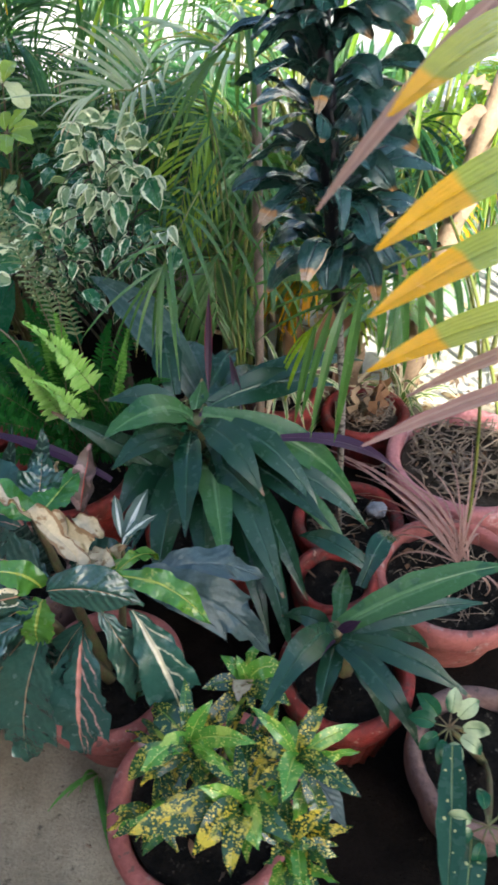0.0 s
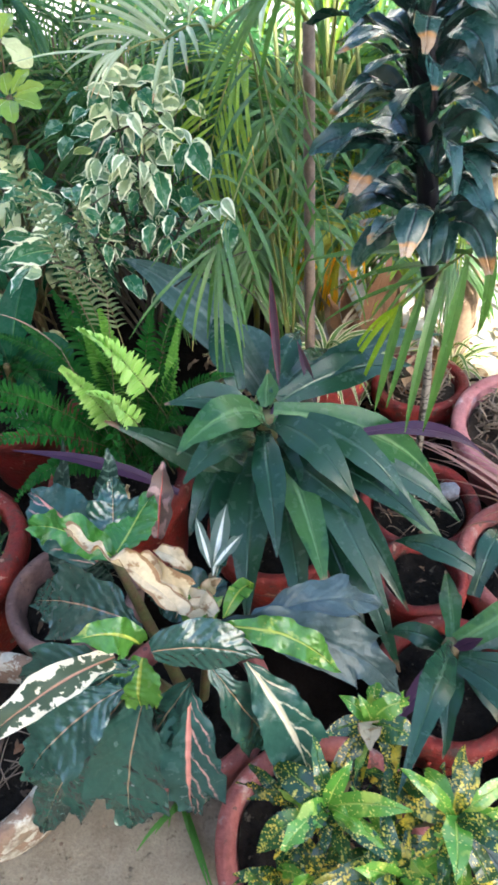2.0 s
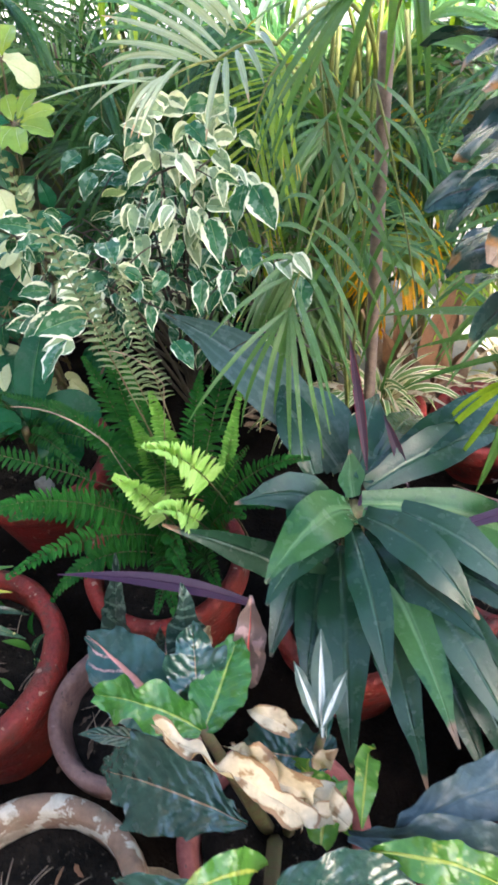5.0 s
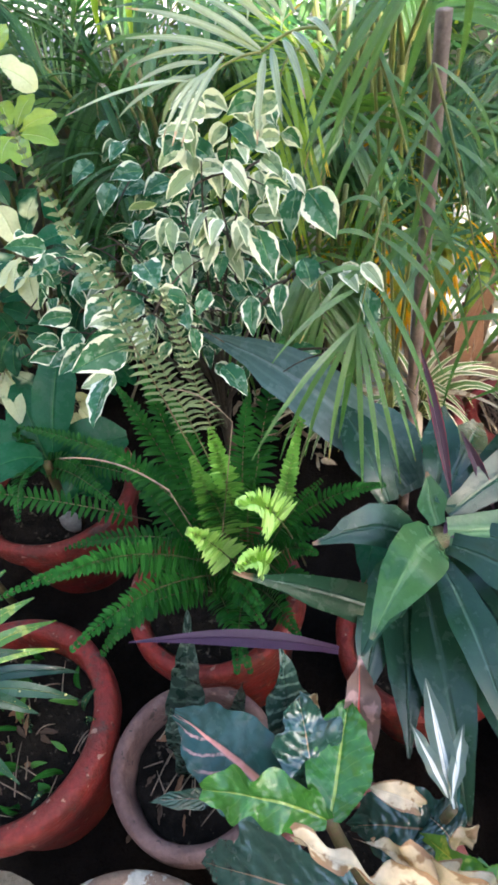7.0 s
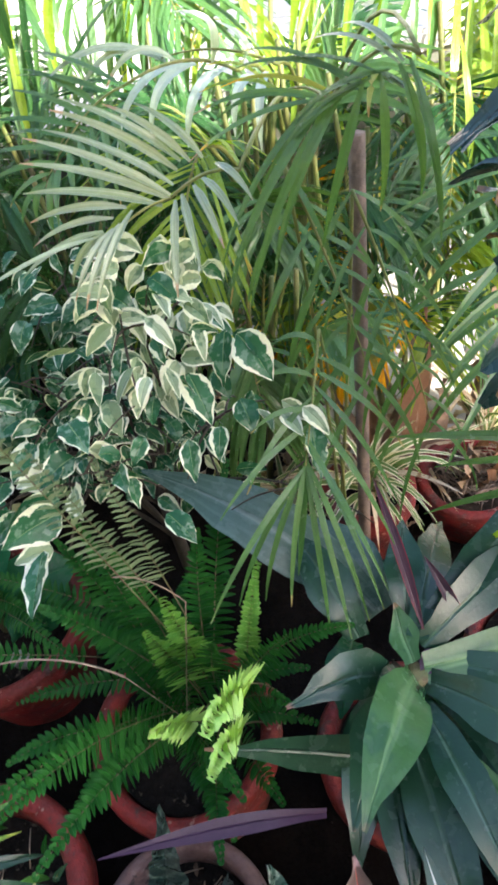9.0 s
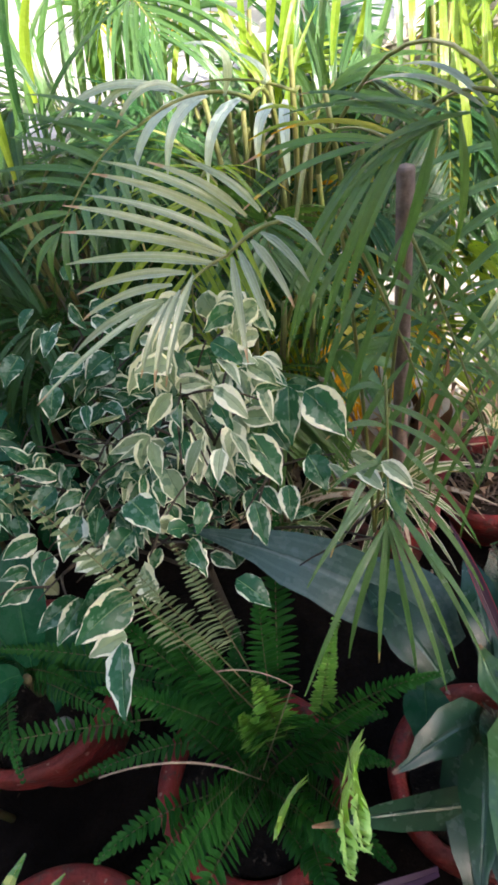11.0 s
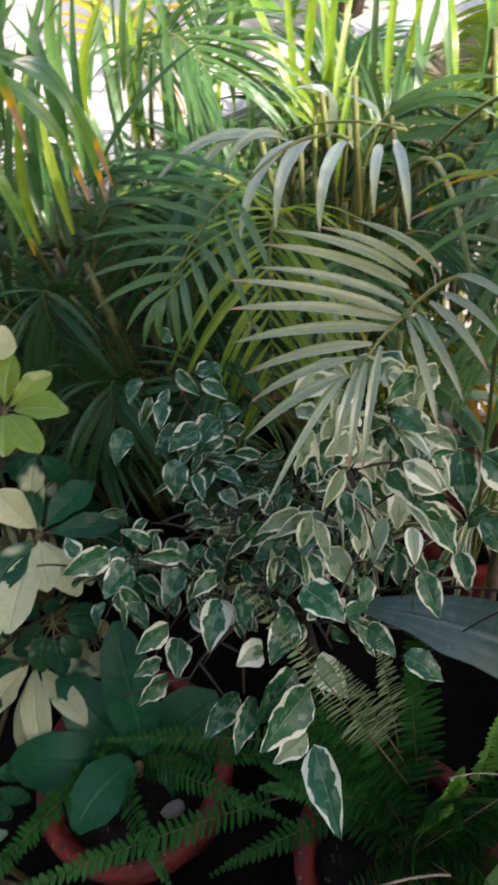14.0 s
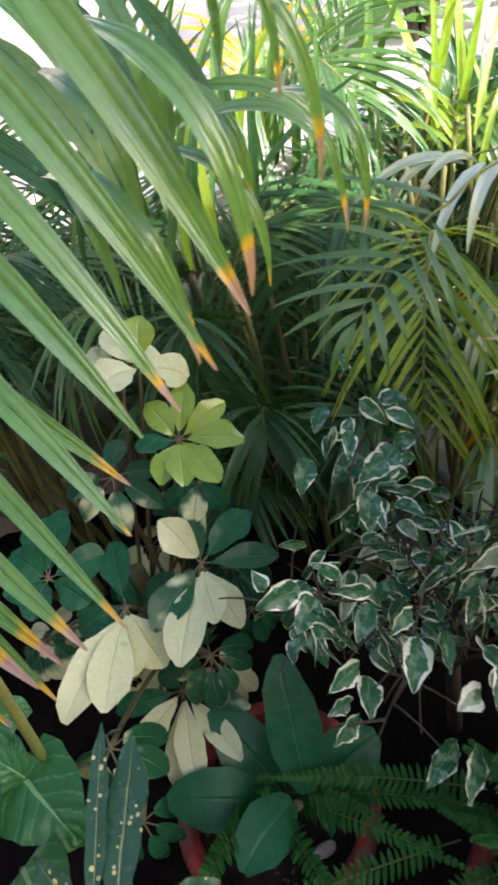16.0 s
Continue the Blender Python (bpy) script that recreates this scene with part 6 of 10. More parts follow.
leaf(arecafront, "leaflet", PALM_YELLOW, (-0.012, 1.207, 1.078), (-0.109, 1.293, 1.083), 0.0072, "palm", 0.015, n=8, m=4, fold=0.25)
leaf(arecafront, "leaflet", PALM_MID, (0.005, 1.183, 1.094), (-0.095, 1.292, 1.097), 0.0072, "palm", 0.015, n=8, m=4, fold=0.25)
leaf(arecafront, "leaflet", PALM_MID, (0.016, 1.166, 1.104), (-0.076, 1.283, 1.094), 0.0072, "palm", 0.015, n=8, m=4, fold=0.25)
leaf(arecafront, "leaflet", PALM_MID, (-0.001, 1.191, 1.088), (-0.082, 1.291, 1.112), 0.0072, "palm", 0.015, n=8, m=4, fold=0.25)
leaf(arecafront, "leaflet", PALM_GREY, (0.027, 1.150, 1.115), (-0.026, 1.261, 1.114), 0.0088, "palm", 0.015, n=8, m=4, fold=0.25)
leaf(arecafront, "leaflet", PALM_MID, (0.021, 1.158, 1.109), (-0.062, 1.250, 1.031), 0.0080, "palm", 0.015, n=8, m=4, fold=0.25)
leaf(arecafront, "leaflet", PALM_MID, (0.010, 1.175, 1.099), (-0.074, 1.243, 1.007), 0.0080, "palm", 0.015, n=8, m=4, fold=0.25)
leaf(arecafront, "leaflet", PALM_MID, (0.005, 1.183, 1.094), (-0.096, 1.239, 0.985), 0.0080, "palm", 0.015, n=8, m=4, fold=0.25)
leaf(arecafront, "leaflet", PALM_MID, (-0.029, 1.262, 1.062), (-0.122, 1.287, 1.054), 0.0072, "palm", 0.015, n=8, m=4, fold=0.25)
leaf(arecafront, "leaflet", PALM_LIME, (-0.037, 1.297, 1.054), (-0.131, 1.300, 1.081), 0.0072, "palm", 0.015, n=8, m=4, fold=0.25)
leaf(arecafront, "leaflet", PALM_LIME, (-0.045, 1.332, 1.045), (-0.119, 1.303, 1.104), 0.0072, "palm", 0.015, n=8, m=4, fold=0.25)
leaf(arecafront, "leaflet", PALM_MID, (0.005, 1.183, 1.094), (-0.050, 1.173, 0.942), 0.0104, "palm", 0.015, n=8, m=4, fold=0.25)
leaf(arecafront, "leaflet", PALM_MID, (0.016, 1.166, 1.104), (0.008, 1.153, 0.977), 0.0096, "palm", 0.015, n=8, m=4, fold=0.25)
leaf(arecafront, "leaflet", PALM_MID, (0.027, 1.150, 1.115), (0.041, 1.129, 0.996), 0.0104, "palm", 0.015, n=8, m=4, fold=0.25)
leaf(arecafront, "leaflet", PALM_MID, (0.033, 1.142, 1.120), (0.044, 1.088, 0.968), 0.0104, "palm", 0.015, n=8, m=4, fold=0.25)
leaf(arecafront, "leaflet", PALM_GREY, (0.021, 1.158, 1.109), (0.017, 1.202, 1.052), 0.0088, "palm", 0.015, n=8, m=4, fold=0.25)
leaf(arecafront, "leaflet", PALM_GREY, (0.029, 1.147, 1.117), (-0.000, 1.245, 1.126), 0.0088, "palm", 0.015, n=8, m=4, fold=0.25)

limepalm = thing("areca_palm", (-0.1, 2.25, 0.0), "young areca palm with upright sunlit lime blades before the parapet", "palm", "palms")
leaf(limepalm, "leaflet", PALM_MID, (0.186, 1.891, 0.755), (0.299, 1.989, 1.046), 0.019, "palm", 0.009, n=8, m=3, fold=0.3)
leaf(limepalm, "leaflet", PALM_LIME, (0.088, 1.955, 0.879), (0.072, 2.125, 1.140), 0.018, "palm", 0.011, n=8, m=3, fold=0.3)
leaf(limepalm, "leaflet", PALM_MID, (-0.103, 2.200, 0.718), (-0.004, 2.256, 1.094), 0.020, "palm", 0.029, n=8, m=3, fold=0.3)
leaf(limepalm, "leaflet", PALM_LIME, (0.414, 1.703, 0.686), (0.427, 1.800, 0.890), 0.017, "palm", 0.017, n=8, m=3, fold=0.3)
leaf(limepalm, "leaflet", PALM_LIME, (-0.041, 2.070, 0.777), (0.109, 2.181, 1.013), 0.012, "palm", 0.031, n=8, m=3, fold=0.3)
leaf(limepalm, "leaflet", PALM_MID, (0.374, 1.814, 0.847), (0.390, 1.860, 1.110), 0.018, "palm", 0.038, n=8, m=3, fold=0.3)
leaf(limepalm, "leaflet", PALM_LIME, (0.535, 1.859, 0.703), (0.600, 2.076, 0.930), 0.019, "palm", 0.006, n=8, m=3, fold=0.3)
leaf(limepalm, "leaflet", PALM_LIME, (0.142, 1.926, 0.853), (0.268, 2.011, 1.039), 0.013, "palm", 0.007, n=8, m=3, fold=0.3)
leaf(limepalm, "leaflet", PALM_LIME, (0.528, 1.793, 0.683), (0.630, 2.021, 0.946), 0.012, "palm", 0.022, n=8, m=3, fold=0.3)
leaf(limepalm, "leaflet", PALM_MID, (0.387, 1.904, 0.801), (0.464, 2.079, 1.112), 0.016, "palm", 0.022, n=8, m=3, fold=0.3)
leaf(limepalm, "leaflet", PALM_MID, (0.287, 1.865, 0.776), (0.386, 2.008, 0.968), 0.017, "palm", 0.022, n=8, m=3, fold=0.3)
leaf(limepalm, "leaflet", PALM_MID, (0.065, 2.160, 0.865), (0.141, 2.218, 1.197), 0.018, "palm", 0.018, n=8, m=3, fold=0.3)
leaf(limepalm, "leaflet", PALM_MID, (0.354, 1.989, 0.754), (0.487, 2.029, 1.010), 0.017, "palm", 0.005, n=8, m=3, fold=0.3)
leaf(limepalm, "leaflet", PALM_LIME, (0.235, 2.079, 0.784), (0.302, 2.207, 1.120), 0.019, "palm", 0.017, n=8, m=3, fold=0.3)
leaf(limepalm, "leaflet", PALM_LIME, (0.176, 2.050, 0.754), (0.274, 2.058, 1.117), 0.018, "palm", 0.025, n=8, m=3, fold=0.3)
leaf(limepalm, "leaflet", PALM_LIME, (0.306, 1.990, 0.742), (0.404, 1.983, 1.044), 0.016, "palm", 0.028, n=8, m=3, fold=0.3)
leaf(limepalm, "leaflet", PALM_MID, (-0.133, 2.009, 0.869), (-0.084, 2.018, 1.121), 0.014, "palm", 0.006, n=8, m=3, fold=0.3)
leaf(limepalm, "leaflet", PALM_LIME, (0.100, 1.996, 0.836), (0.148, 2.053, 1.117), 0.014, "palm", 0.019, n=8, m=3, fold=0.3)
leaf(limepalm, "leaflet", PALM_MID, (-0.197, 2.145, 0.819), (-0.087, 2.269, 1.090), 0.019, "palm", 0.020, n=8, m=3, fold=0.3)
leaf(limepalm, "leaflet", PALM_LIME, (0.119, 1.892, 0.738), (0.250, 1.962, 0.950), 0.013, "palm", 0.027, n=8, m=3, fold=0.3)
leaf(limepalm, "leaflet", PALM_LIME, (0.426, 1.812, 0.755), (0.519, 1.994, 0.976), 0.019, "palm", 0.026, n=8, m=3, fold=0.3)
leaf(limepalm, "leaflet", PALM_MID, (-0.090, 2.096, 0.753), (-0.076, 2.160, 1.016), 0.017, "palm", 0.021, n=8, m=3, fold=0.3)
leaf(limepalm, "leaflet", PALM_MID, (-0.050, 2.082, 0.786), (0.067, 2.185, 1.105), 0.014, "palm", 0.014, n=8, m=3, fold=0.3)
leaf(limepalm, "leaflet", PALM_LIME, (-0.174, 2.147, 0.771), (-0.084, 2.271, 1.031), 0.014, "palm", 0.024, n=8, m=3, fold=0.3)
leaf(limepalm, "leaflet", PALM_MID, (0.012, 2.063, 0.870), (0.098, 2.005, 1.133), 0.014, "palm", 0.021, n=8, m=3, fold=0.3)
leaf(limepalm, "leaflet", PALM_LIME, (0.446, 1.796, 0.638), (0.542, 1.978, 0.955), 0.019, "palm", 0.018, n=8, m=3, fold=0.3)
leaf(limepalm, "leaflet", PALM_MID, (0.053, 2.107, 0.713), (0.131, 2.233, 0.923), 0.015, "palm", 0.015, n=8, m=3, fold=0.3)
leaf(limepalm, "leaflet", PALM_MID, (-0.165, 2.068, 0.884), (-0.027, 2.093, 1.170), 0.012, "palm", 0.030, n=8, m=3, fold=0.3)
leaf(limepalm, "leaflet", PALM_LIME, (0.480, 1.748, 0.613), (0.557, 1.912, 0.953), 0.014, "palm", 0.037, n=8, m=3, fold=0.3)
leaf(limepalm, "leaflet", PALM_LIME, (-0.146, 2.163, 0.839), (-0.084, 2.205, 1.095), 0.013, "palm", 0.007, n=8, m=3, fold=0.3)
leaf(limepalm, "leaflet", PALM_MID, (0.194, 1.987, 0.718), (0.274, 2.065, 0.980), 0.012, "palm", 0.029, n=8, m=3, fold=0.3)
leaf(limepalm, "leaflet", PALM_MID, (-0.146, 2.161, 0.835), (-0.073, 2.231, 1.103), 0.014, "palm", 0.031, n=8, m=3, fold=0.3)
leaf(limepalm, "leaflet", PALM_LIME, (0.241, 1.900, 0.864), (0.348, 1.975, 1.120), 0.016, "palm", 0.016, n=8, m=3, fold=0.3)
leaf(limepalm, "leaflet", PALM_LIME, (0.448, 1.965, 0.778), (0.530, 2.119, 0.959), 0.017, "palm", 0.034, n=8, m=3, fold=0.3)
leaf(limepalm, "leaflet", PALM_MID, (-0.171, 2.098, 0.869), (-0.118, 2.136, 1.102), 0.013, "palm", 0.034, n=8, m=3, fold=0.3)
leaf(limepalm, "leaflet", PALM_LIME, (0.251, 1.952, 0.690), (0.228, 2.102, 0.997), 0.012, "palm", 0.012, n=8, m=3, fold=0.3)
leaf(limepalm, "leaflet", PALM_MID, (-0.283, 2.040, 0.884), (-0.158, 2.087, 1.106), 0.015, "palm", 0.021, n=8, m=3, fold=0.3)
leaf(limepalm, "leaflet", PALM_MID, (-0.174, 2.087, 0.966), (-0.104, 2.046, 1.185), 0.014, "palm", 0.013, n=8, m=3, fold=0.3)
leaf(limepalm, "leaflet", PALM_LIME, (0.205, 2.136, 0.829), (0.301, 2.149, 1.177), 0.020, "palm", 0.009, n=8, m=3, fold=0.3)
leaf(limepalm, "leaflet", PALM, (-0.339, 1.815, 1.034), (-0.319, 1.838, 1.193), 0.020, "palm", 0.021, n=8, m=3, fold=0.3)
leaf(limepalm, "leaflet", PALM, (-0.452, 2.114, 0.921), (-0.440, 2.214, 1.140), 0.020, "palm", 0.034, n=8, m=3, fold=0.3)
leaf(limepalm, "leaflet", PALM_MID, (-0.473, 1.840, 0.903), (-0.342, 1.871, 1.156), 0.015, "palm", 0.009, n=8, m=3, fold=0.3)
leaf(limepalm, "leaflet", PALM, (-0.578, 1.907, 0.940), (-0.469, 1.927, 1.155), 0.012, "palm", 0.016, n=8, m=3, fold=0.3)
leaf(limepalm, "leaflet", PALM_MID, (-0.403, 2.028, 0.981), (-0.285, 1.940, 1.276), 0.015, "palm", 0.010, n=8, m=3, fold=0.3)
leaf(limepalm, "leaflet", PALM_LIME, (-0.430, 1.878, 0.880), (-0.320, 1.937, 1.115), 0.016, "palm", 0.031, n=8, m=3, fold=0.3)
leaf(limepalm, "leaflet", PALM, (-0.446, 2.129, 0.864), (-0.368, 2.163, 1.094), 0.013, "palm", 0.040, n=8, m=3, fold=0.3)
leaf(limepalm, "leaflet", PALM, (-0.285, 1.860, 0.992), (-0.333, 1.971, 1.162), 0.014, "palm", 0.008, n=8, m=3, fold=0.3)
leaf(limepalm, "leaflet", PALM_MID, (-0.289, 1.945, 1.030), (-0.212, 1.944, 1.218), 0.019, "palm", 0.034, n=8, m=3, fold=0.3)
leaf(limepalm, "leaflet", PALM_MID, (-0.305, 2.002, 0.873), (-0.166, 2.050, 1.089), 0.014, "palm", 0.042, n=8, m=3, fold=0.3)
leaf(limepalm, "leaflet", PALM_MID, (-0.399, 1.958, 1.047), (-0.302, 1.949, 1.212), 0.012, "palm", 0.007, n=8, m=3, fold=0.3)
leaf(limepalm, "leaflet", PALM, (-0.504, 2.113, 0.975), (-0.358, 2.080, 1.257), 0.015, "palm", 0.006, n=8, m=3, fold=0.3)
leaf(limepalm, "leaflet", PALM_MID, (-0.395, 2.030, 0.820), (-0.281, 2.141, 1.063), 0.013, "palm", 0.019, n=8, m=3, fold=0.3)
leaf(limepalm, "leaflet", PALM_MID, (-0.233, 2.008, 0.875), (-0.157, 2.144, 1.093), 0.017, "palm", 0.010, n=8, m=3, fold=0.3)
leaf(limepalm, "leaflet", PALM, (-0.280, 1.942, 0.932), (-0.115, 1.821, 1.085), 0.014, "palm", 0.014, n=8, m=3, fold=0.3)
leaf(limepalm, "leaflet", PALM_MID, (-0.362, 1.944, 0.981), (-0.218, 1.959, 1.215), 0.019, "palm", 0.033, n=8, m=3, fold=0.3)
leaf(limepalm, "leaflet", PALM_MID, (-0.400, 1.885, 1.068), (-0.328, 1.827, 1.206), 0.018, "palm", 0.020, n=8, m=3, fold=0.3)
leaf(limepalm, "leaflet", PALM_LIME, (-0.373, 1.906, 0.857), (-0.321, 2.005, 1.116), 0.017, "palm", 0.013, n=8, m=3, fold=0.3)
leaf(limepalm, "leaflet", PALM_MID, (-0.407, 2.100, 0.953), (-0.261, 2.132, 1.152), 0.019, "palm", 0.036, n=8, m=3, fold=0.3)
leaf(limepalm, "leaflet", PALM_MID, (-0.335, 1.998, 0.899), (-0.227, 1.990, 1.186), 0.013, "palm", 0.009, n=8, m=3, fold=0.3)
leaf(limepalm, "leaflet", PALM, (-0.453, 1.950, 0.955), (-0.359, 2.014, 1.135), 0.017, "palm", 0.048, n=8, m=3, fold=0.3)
leaf(limepalm, "leaflet", PALM_MID, (-0.271, 1.950, 0.846), (-0.234, 2.127, 1.141), 0.014, "palm", 0.049, n=8, m=3, fold=0.3)
leaf(limepalm, "leaflet", PALM_MID, (-0.353, 2.136, 0.896), (-0.218, 2.119, 1.086), 0.013, "palm", 0.036, n=8, m=3, fold=0.3)
leaf(limepalm, "leaflet", PALM, (-0.404, 1.889, 0.923), (-0.316, 1.948, 1.117), 0.019, "palm", 0.013, n=8, m=3, fold=0.3)
leaf(limepalm, "leaflet", PALM, (-0.365, 2.083, 0.801), (-0.247, 2.145, 1.073), 0.016, "palm", 0.046, n=8, m=3, fold=0.3)
leaf(limepalm, "leaflet", PALM_LIME, (-0.440, 1.936, 1.033), (-0.339, 1.862, 1.257), 0.017, "palm", 0.032, n=8, m=3, fold=0.3)
leaf(limepalm, "leaflet", PALM_MID, (-0.468, 1.909, 1.075), (-0.419, 1.980, 1.291), 0.015, "palm", 0.043, n=8, m=3, fold=0.3)
leaf(limepalm, "leaflet", PALM, (-0.381, 2.050, 0.769), (-0.341, 2.126, 1.000), 0.013, "palm", 0.009, n=8, m=3, fold=0.3)
leaf(limepalm, "leaflet", PALM_MID, (-0.531, 2.164, 0.887), (-0.304, 2.219, 1.146), 0.017, "palm", 0.048, n=8, m=3, fold=0.3)
leaf(limepalm, "leaflet", PALM_MID, (-0.483, 2.035, 1.061), (-0.360, 2.039, 1.191), 0.013, "palm", 0.023, n=8, m=3, fold=0.3)
leaf(limepalm, "leaflet", PALM_MID, (-0.365, 2.000, 0.957), (-0.246, 1.924, 1.169), 0.018, "palm", 0.037, n=8, m=3, fold=0.3)
leaf(limepalm, "leaflet", PALM, (-0.416, 2.133, 1.002), (-0.277, 2.066, 1.224), 0.016, "palm", 0.036, n=8, m=3, fold=0.3)
leaf(limepalm, "leaflet", PALM, (-0.325, 1.800, 0.965), (-0.244, 1.849, 1.213), 0.013, "palm", 0.017, n=8, m=3, fold=0.3)
leaf(limepalm, "leaflet", PALM, (-0.528, 2.036, 0.980), (-0.349, 1.974, 1.263), 0.018, "palm", 0.005, n=8, m=3, fold=0.3)
leaf(limepalm, "leaflet", PALM_LIME, (-0.289, 1.962, 0.944), (-0.186, 1.917, 1.167), 0.020, "palm", 0.025, n=8, m=3, fold=0.3)
leaf(limepalm, "leaflet", PALM, (-0.353, 2.089, 1.001), (-0.275, 2.081, 1.196), 0.018, "palm", 0.025, n=8, m=3, fold=0.3)
leaf(limepalm, "leaflet", PALM_MID, (-0.400, 2.039, 0.792), (-0.372, 2.193, 0.955), 0.019, "palm", 0.022, n=8, m=3, fold=0.3)
leaf(limepalm, "leaflet", PALM_MID, (-0.234, 1.963, 0.802), (-0.162, 2.160, 1.107), 0.014, "palm", 0.024, n=8, m=3, fold=0.3)
leaf(limepalm, "leaflet", PALM, (-0.468, 2.031, 0.960), (-0.406, 2.125, 1.118), 0.019, "palm", 0.014, n=8, m=3, fold=0.3)
leaf(limepalm, "leaflet", PALM_MID, (-0.590, 1.950, 0.944), (-0.371, 1.981, 1.200), 0.012, "palm", 0.013, n=8, m=3, fold=0.3)
leaf(limepalm, "leaflet", PALM_MID, (-0.392, 2.028, 0.987), (-0.295, 1.957, 1.257), 0.013, "palm", 0.034, n=8, m=3, fold=0.3)
leaf(limepalm, "leaflet", PALM_MID, (-0.413, 2.193, 0.907), (-0.363, 2.218, 1.174), 0.016, "palm", 0.038, n=8, m=3, fold=0.3)
stem(limepalm, "cane", STEM, (-0.565, 2.100, 0.000), (-0.595, 2.105, 0.827), 0.000, 0.0110, 0.0060)
stem(limepalm, "cane", STEM, (-0.475, 2.100, 0.000), (-0.500, 2.060, 0.806), 0.000, 0.0110, 0.0060)
stem(limepalm, "cane", STEM, (-0.386, 2.100, 0.000), (-0.406, 2.013, 0.787), 0.000, 0.0110, 0.0060)
stem(limepalm, "cane", STEM, (-0.298, 2.100, 0.000), (-0.313, 1.962, 0.770), 0.000, 0.0110, 0.0060)
stem(limepalm, "cane", CANE, (-0.040, 2.250, 0.000), (-0.044, 2.111, 0.783), 0.000, 0.0090, 0.0050)
stem(limepalm, "cane", CANE, (0.095, 2.250, 0.000), (0.106, 2.043, 0.739), 0.000, 0.0090, 0.0050)
stem(limepalm, "cane", CANE, (0.228, 2.250, 0.000), (0.254, 1.962, 0.701), 0.000, 0.0090, 0.0050)
stem(limepalm, "cane", CANE, (0.356, 2.250, 0.000), (0.396, 1.871, 0.669), 0.000, 0.0090, 0.0050)
stem(limepalm, "cane", CANE, (-0.173, 2.250, 0.000), (-0.192, 2.165, 0.830), 0.000, 0.0090, 0.0050)

crosspalm = thing("areca_palm", (0.72, 1.5, 0.0), "areca palm with dark leaflets crossing before the pale strip", "palm", "palms")
stem(crosspalm, "rachis", RACHIS, (0.720, 1.500, 0.000), (0.394, 1.455, 0.796), 0.050, 0.0060, 0.0036)
stem(crosspalm, "rachis", RACHIS, (0.394, 1.455, 0.796), (0.342, 1.371, 0.592), 0.000, 0.0036, 0.0018)
leaf(crosspalm, "leaflet", PALM_MID, (0.374, 1.459, 0.724), (0.185, 1.489, 0.538), 0.017, "palm", 0.020, n=8, m=4, fold=0.3)
leaf(crosspalm, "leaflet", PALM_MID, (0.389, 1.462, 0.653), (0.196, 1.385, 0.539), 0.018, "palm", 0.020, n=8, m=4, fold=0.3)
leaf(crosspalm, "leaflet", PALM_MID, (0.420, 1.515, 0.761), (0.188, 1.581, 0.692), 0.016, "palm", 0.020, n=8, m=4, fold=0.3)
leaf(crosspalm, "leaflet", PALM_MID, (0.398, 1.497, 0.748), (0.210, 1.551, 0.605), 0.016, "palm", 0.020, n=8, m=4, fold=0.3)
leaf(crosspalm, "leaflet", PALM_MID, (0.385, 1.431, 0.604), (0.168, 1.376, 0.506), 0.015, "palm", 0.020, n=8, m=4, fold=0.3)
leaf(crosspalm, "leaflet", PALM_MID, (0.355, 1.385, 0.576), (0.194, 1.337, 0.496), 0.014, "palm", 0.020, n=8, m=4, fold=0.3)
leaf(crosspalm, "leaflet", PALM_MID, (0.368, 1.433, 0.645), (0.149, 1.475, 0.531), 0.013, "palm", 0.020, n=8, m=4, fold=0.3)
leaf(crosspalm, "leaflet", PALM_MID, (0.390, 1.490, 0.829), (0.188, 1.597, 0.780), 0.015, "palm", 0.020, n=8, m=4, fold=0.3)
leaf(crosspalm, "leaflet", PALM_MID, (0.340, 1.359, 0.552), (0.161, 1.337, 0.381), 0.015, "palm", 0.020, n=8, m=4, fold=0.3)
leaf(crosspalm, "leaflet", PALM_MID, (0.346, 1.373, 0.512), (0.160, 1.248, 0.384), 0.015, "palm", 0.020, n=8, m=4, fold=0.3)
leaf(crosspalm, "leaflet", PALM_MID, (0.359, 1.400, 0.588), (0.143, 1.424, 0.418), 0.012, "palm", 0.020, n=8, m=4, fold=0.3)
leaf(crosspalm, "leaflet", PALM_MID, (0.208, 1.509, 0.451), (0.336, 1.362, 0.403), 0.013, "palm", 0.020, n=7, m=2, fold=0.3)
leaf(crosspalm, "leaflet", PALM, (0.248, 1.688, 0.649), (0.326, 1.582, 0.534), 0.009, "palm", 0.020, n=7, m=2, fold=0.3)
leaf(crosspalm, "leaflet", PALM_MID, (0.345, 1.621, 0.609), (0.248, 1.619, 0.515), 0.014, "palm", 0.020, n=7, m=2, fold=0.3)
leaf(crosspalm, "leaflet", PALM_MID, (0.363, 1.521, 0.563), (0.269, 1.554, 0.499), 0.010, "palm", 0.020, n=7, m=2, fold=0.3)
leaf(crosspalm, "leaflet", PALM, (0.381, 1.589, 0.471), (0.181, 1.626, 0.327), 0.014, "palm", 0.020, n=7, m=2, fold=0.3)
leaf(crosspalm, "leaflet", PALM, (0.320, 1.594, 0.697), (0.168, 1.585, 0.555), 0.012, "palm", 0.020, n=7, m=2, fold=0.3)
leaf(crosspalm, "leaflet", PALM_MID, (0.281, 1.593, 0.536), (0.116, 1.606, 0.384), 0.013, "palm", 0.020, n=7, m=2, fold=0.3)
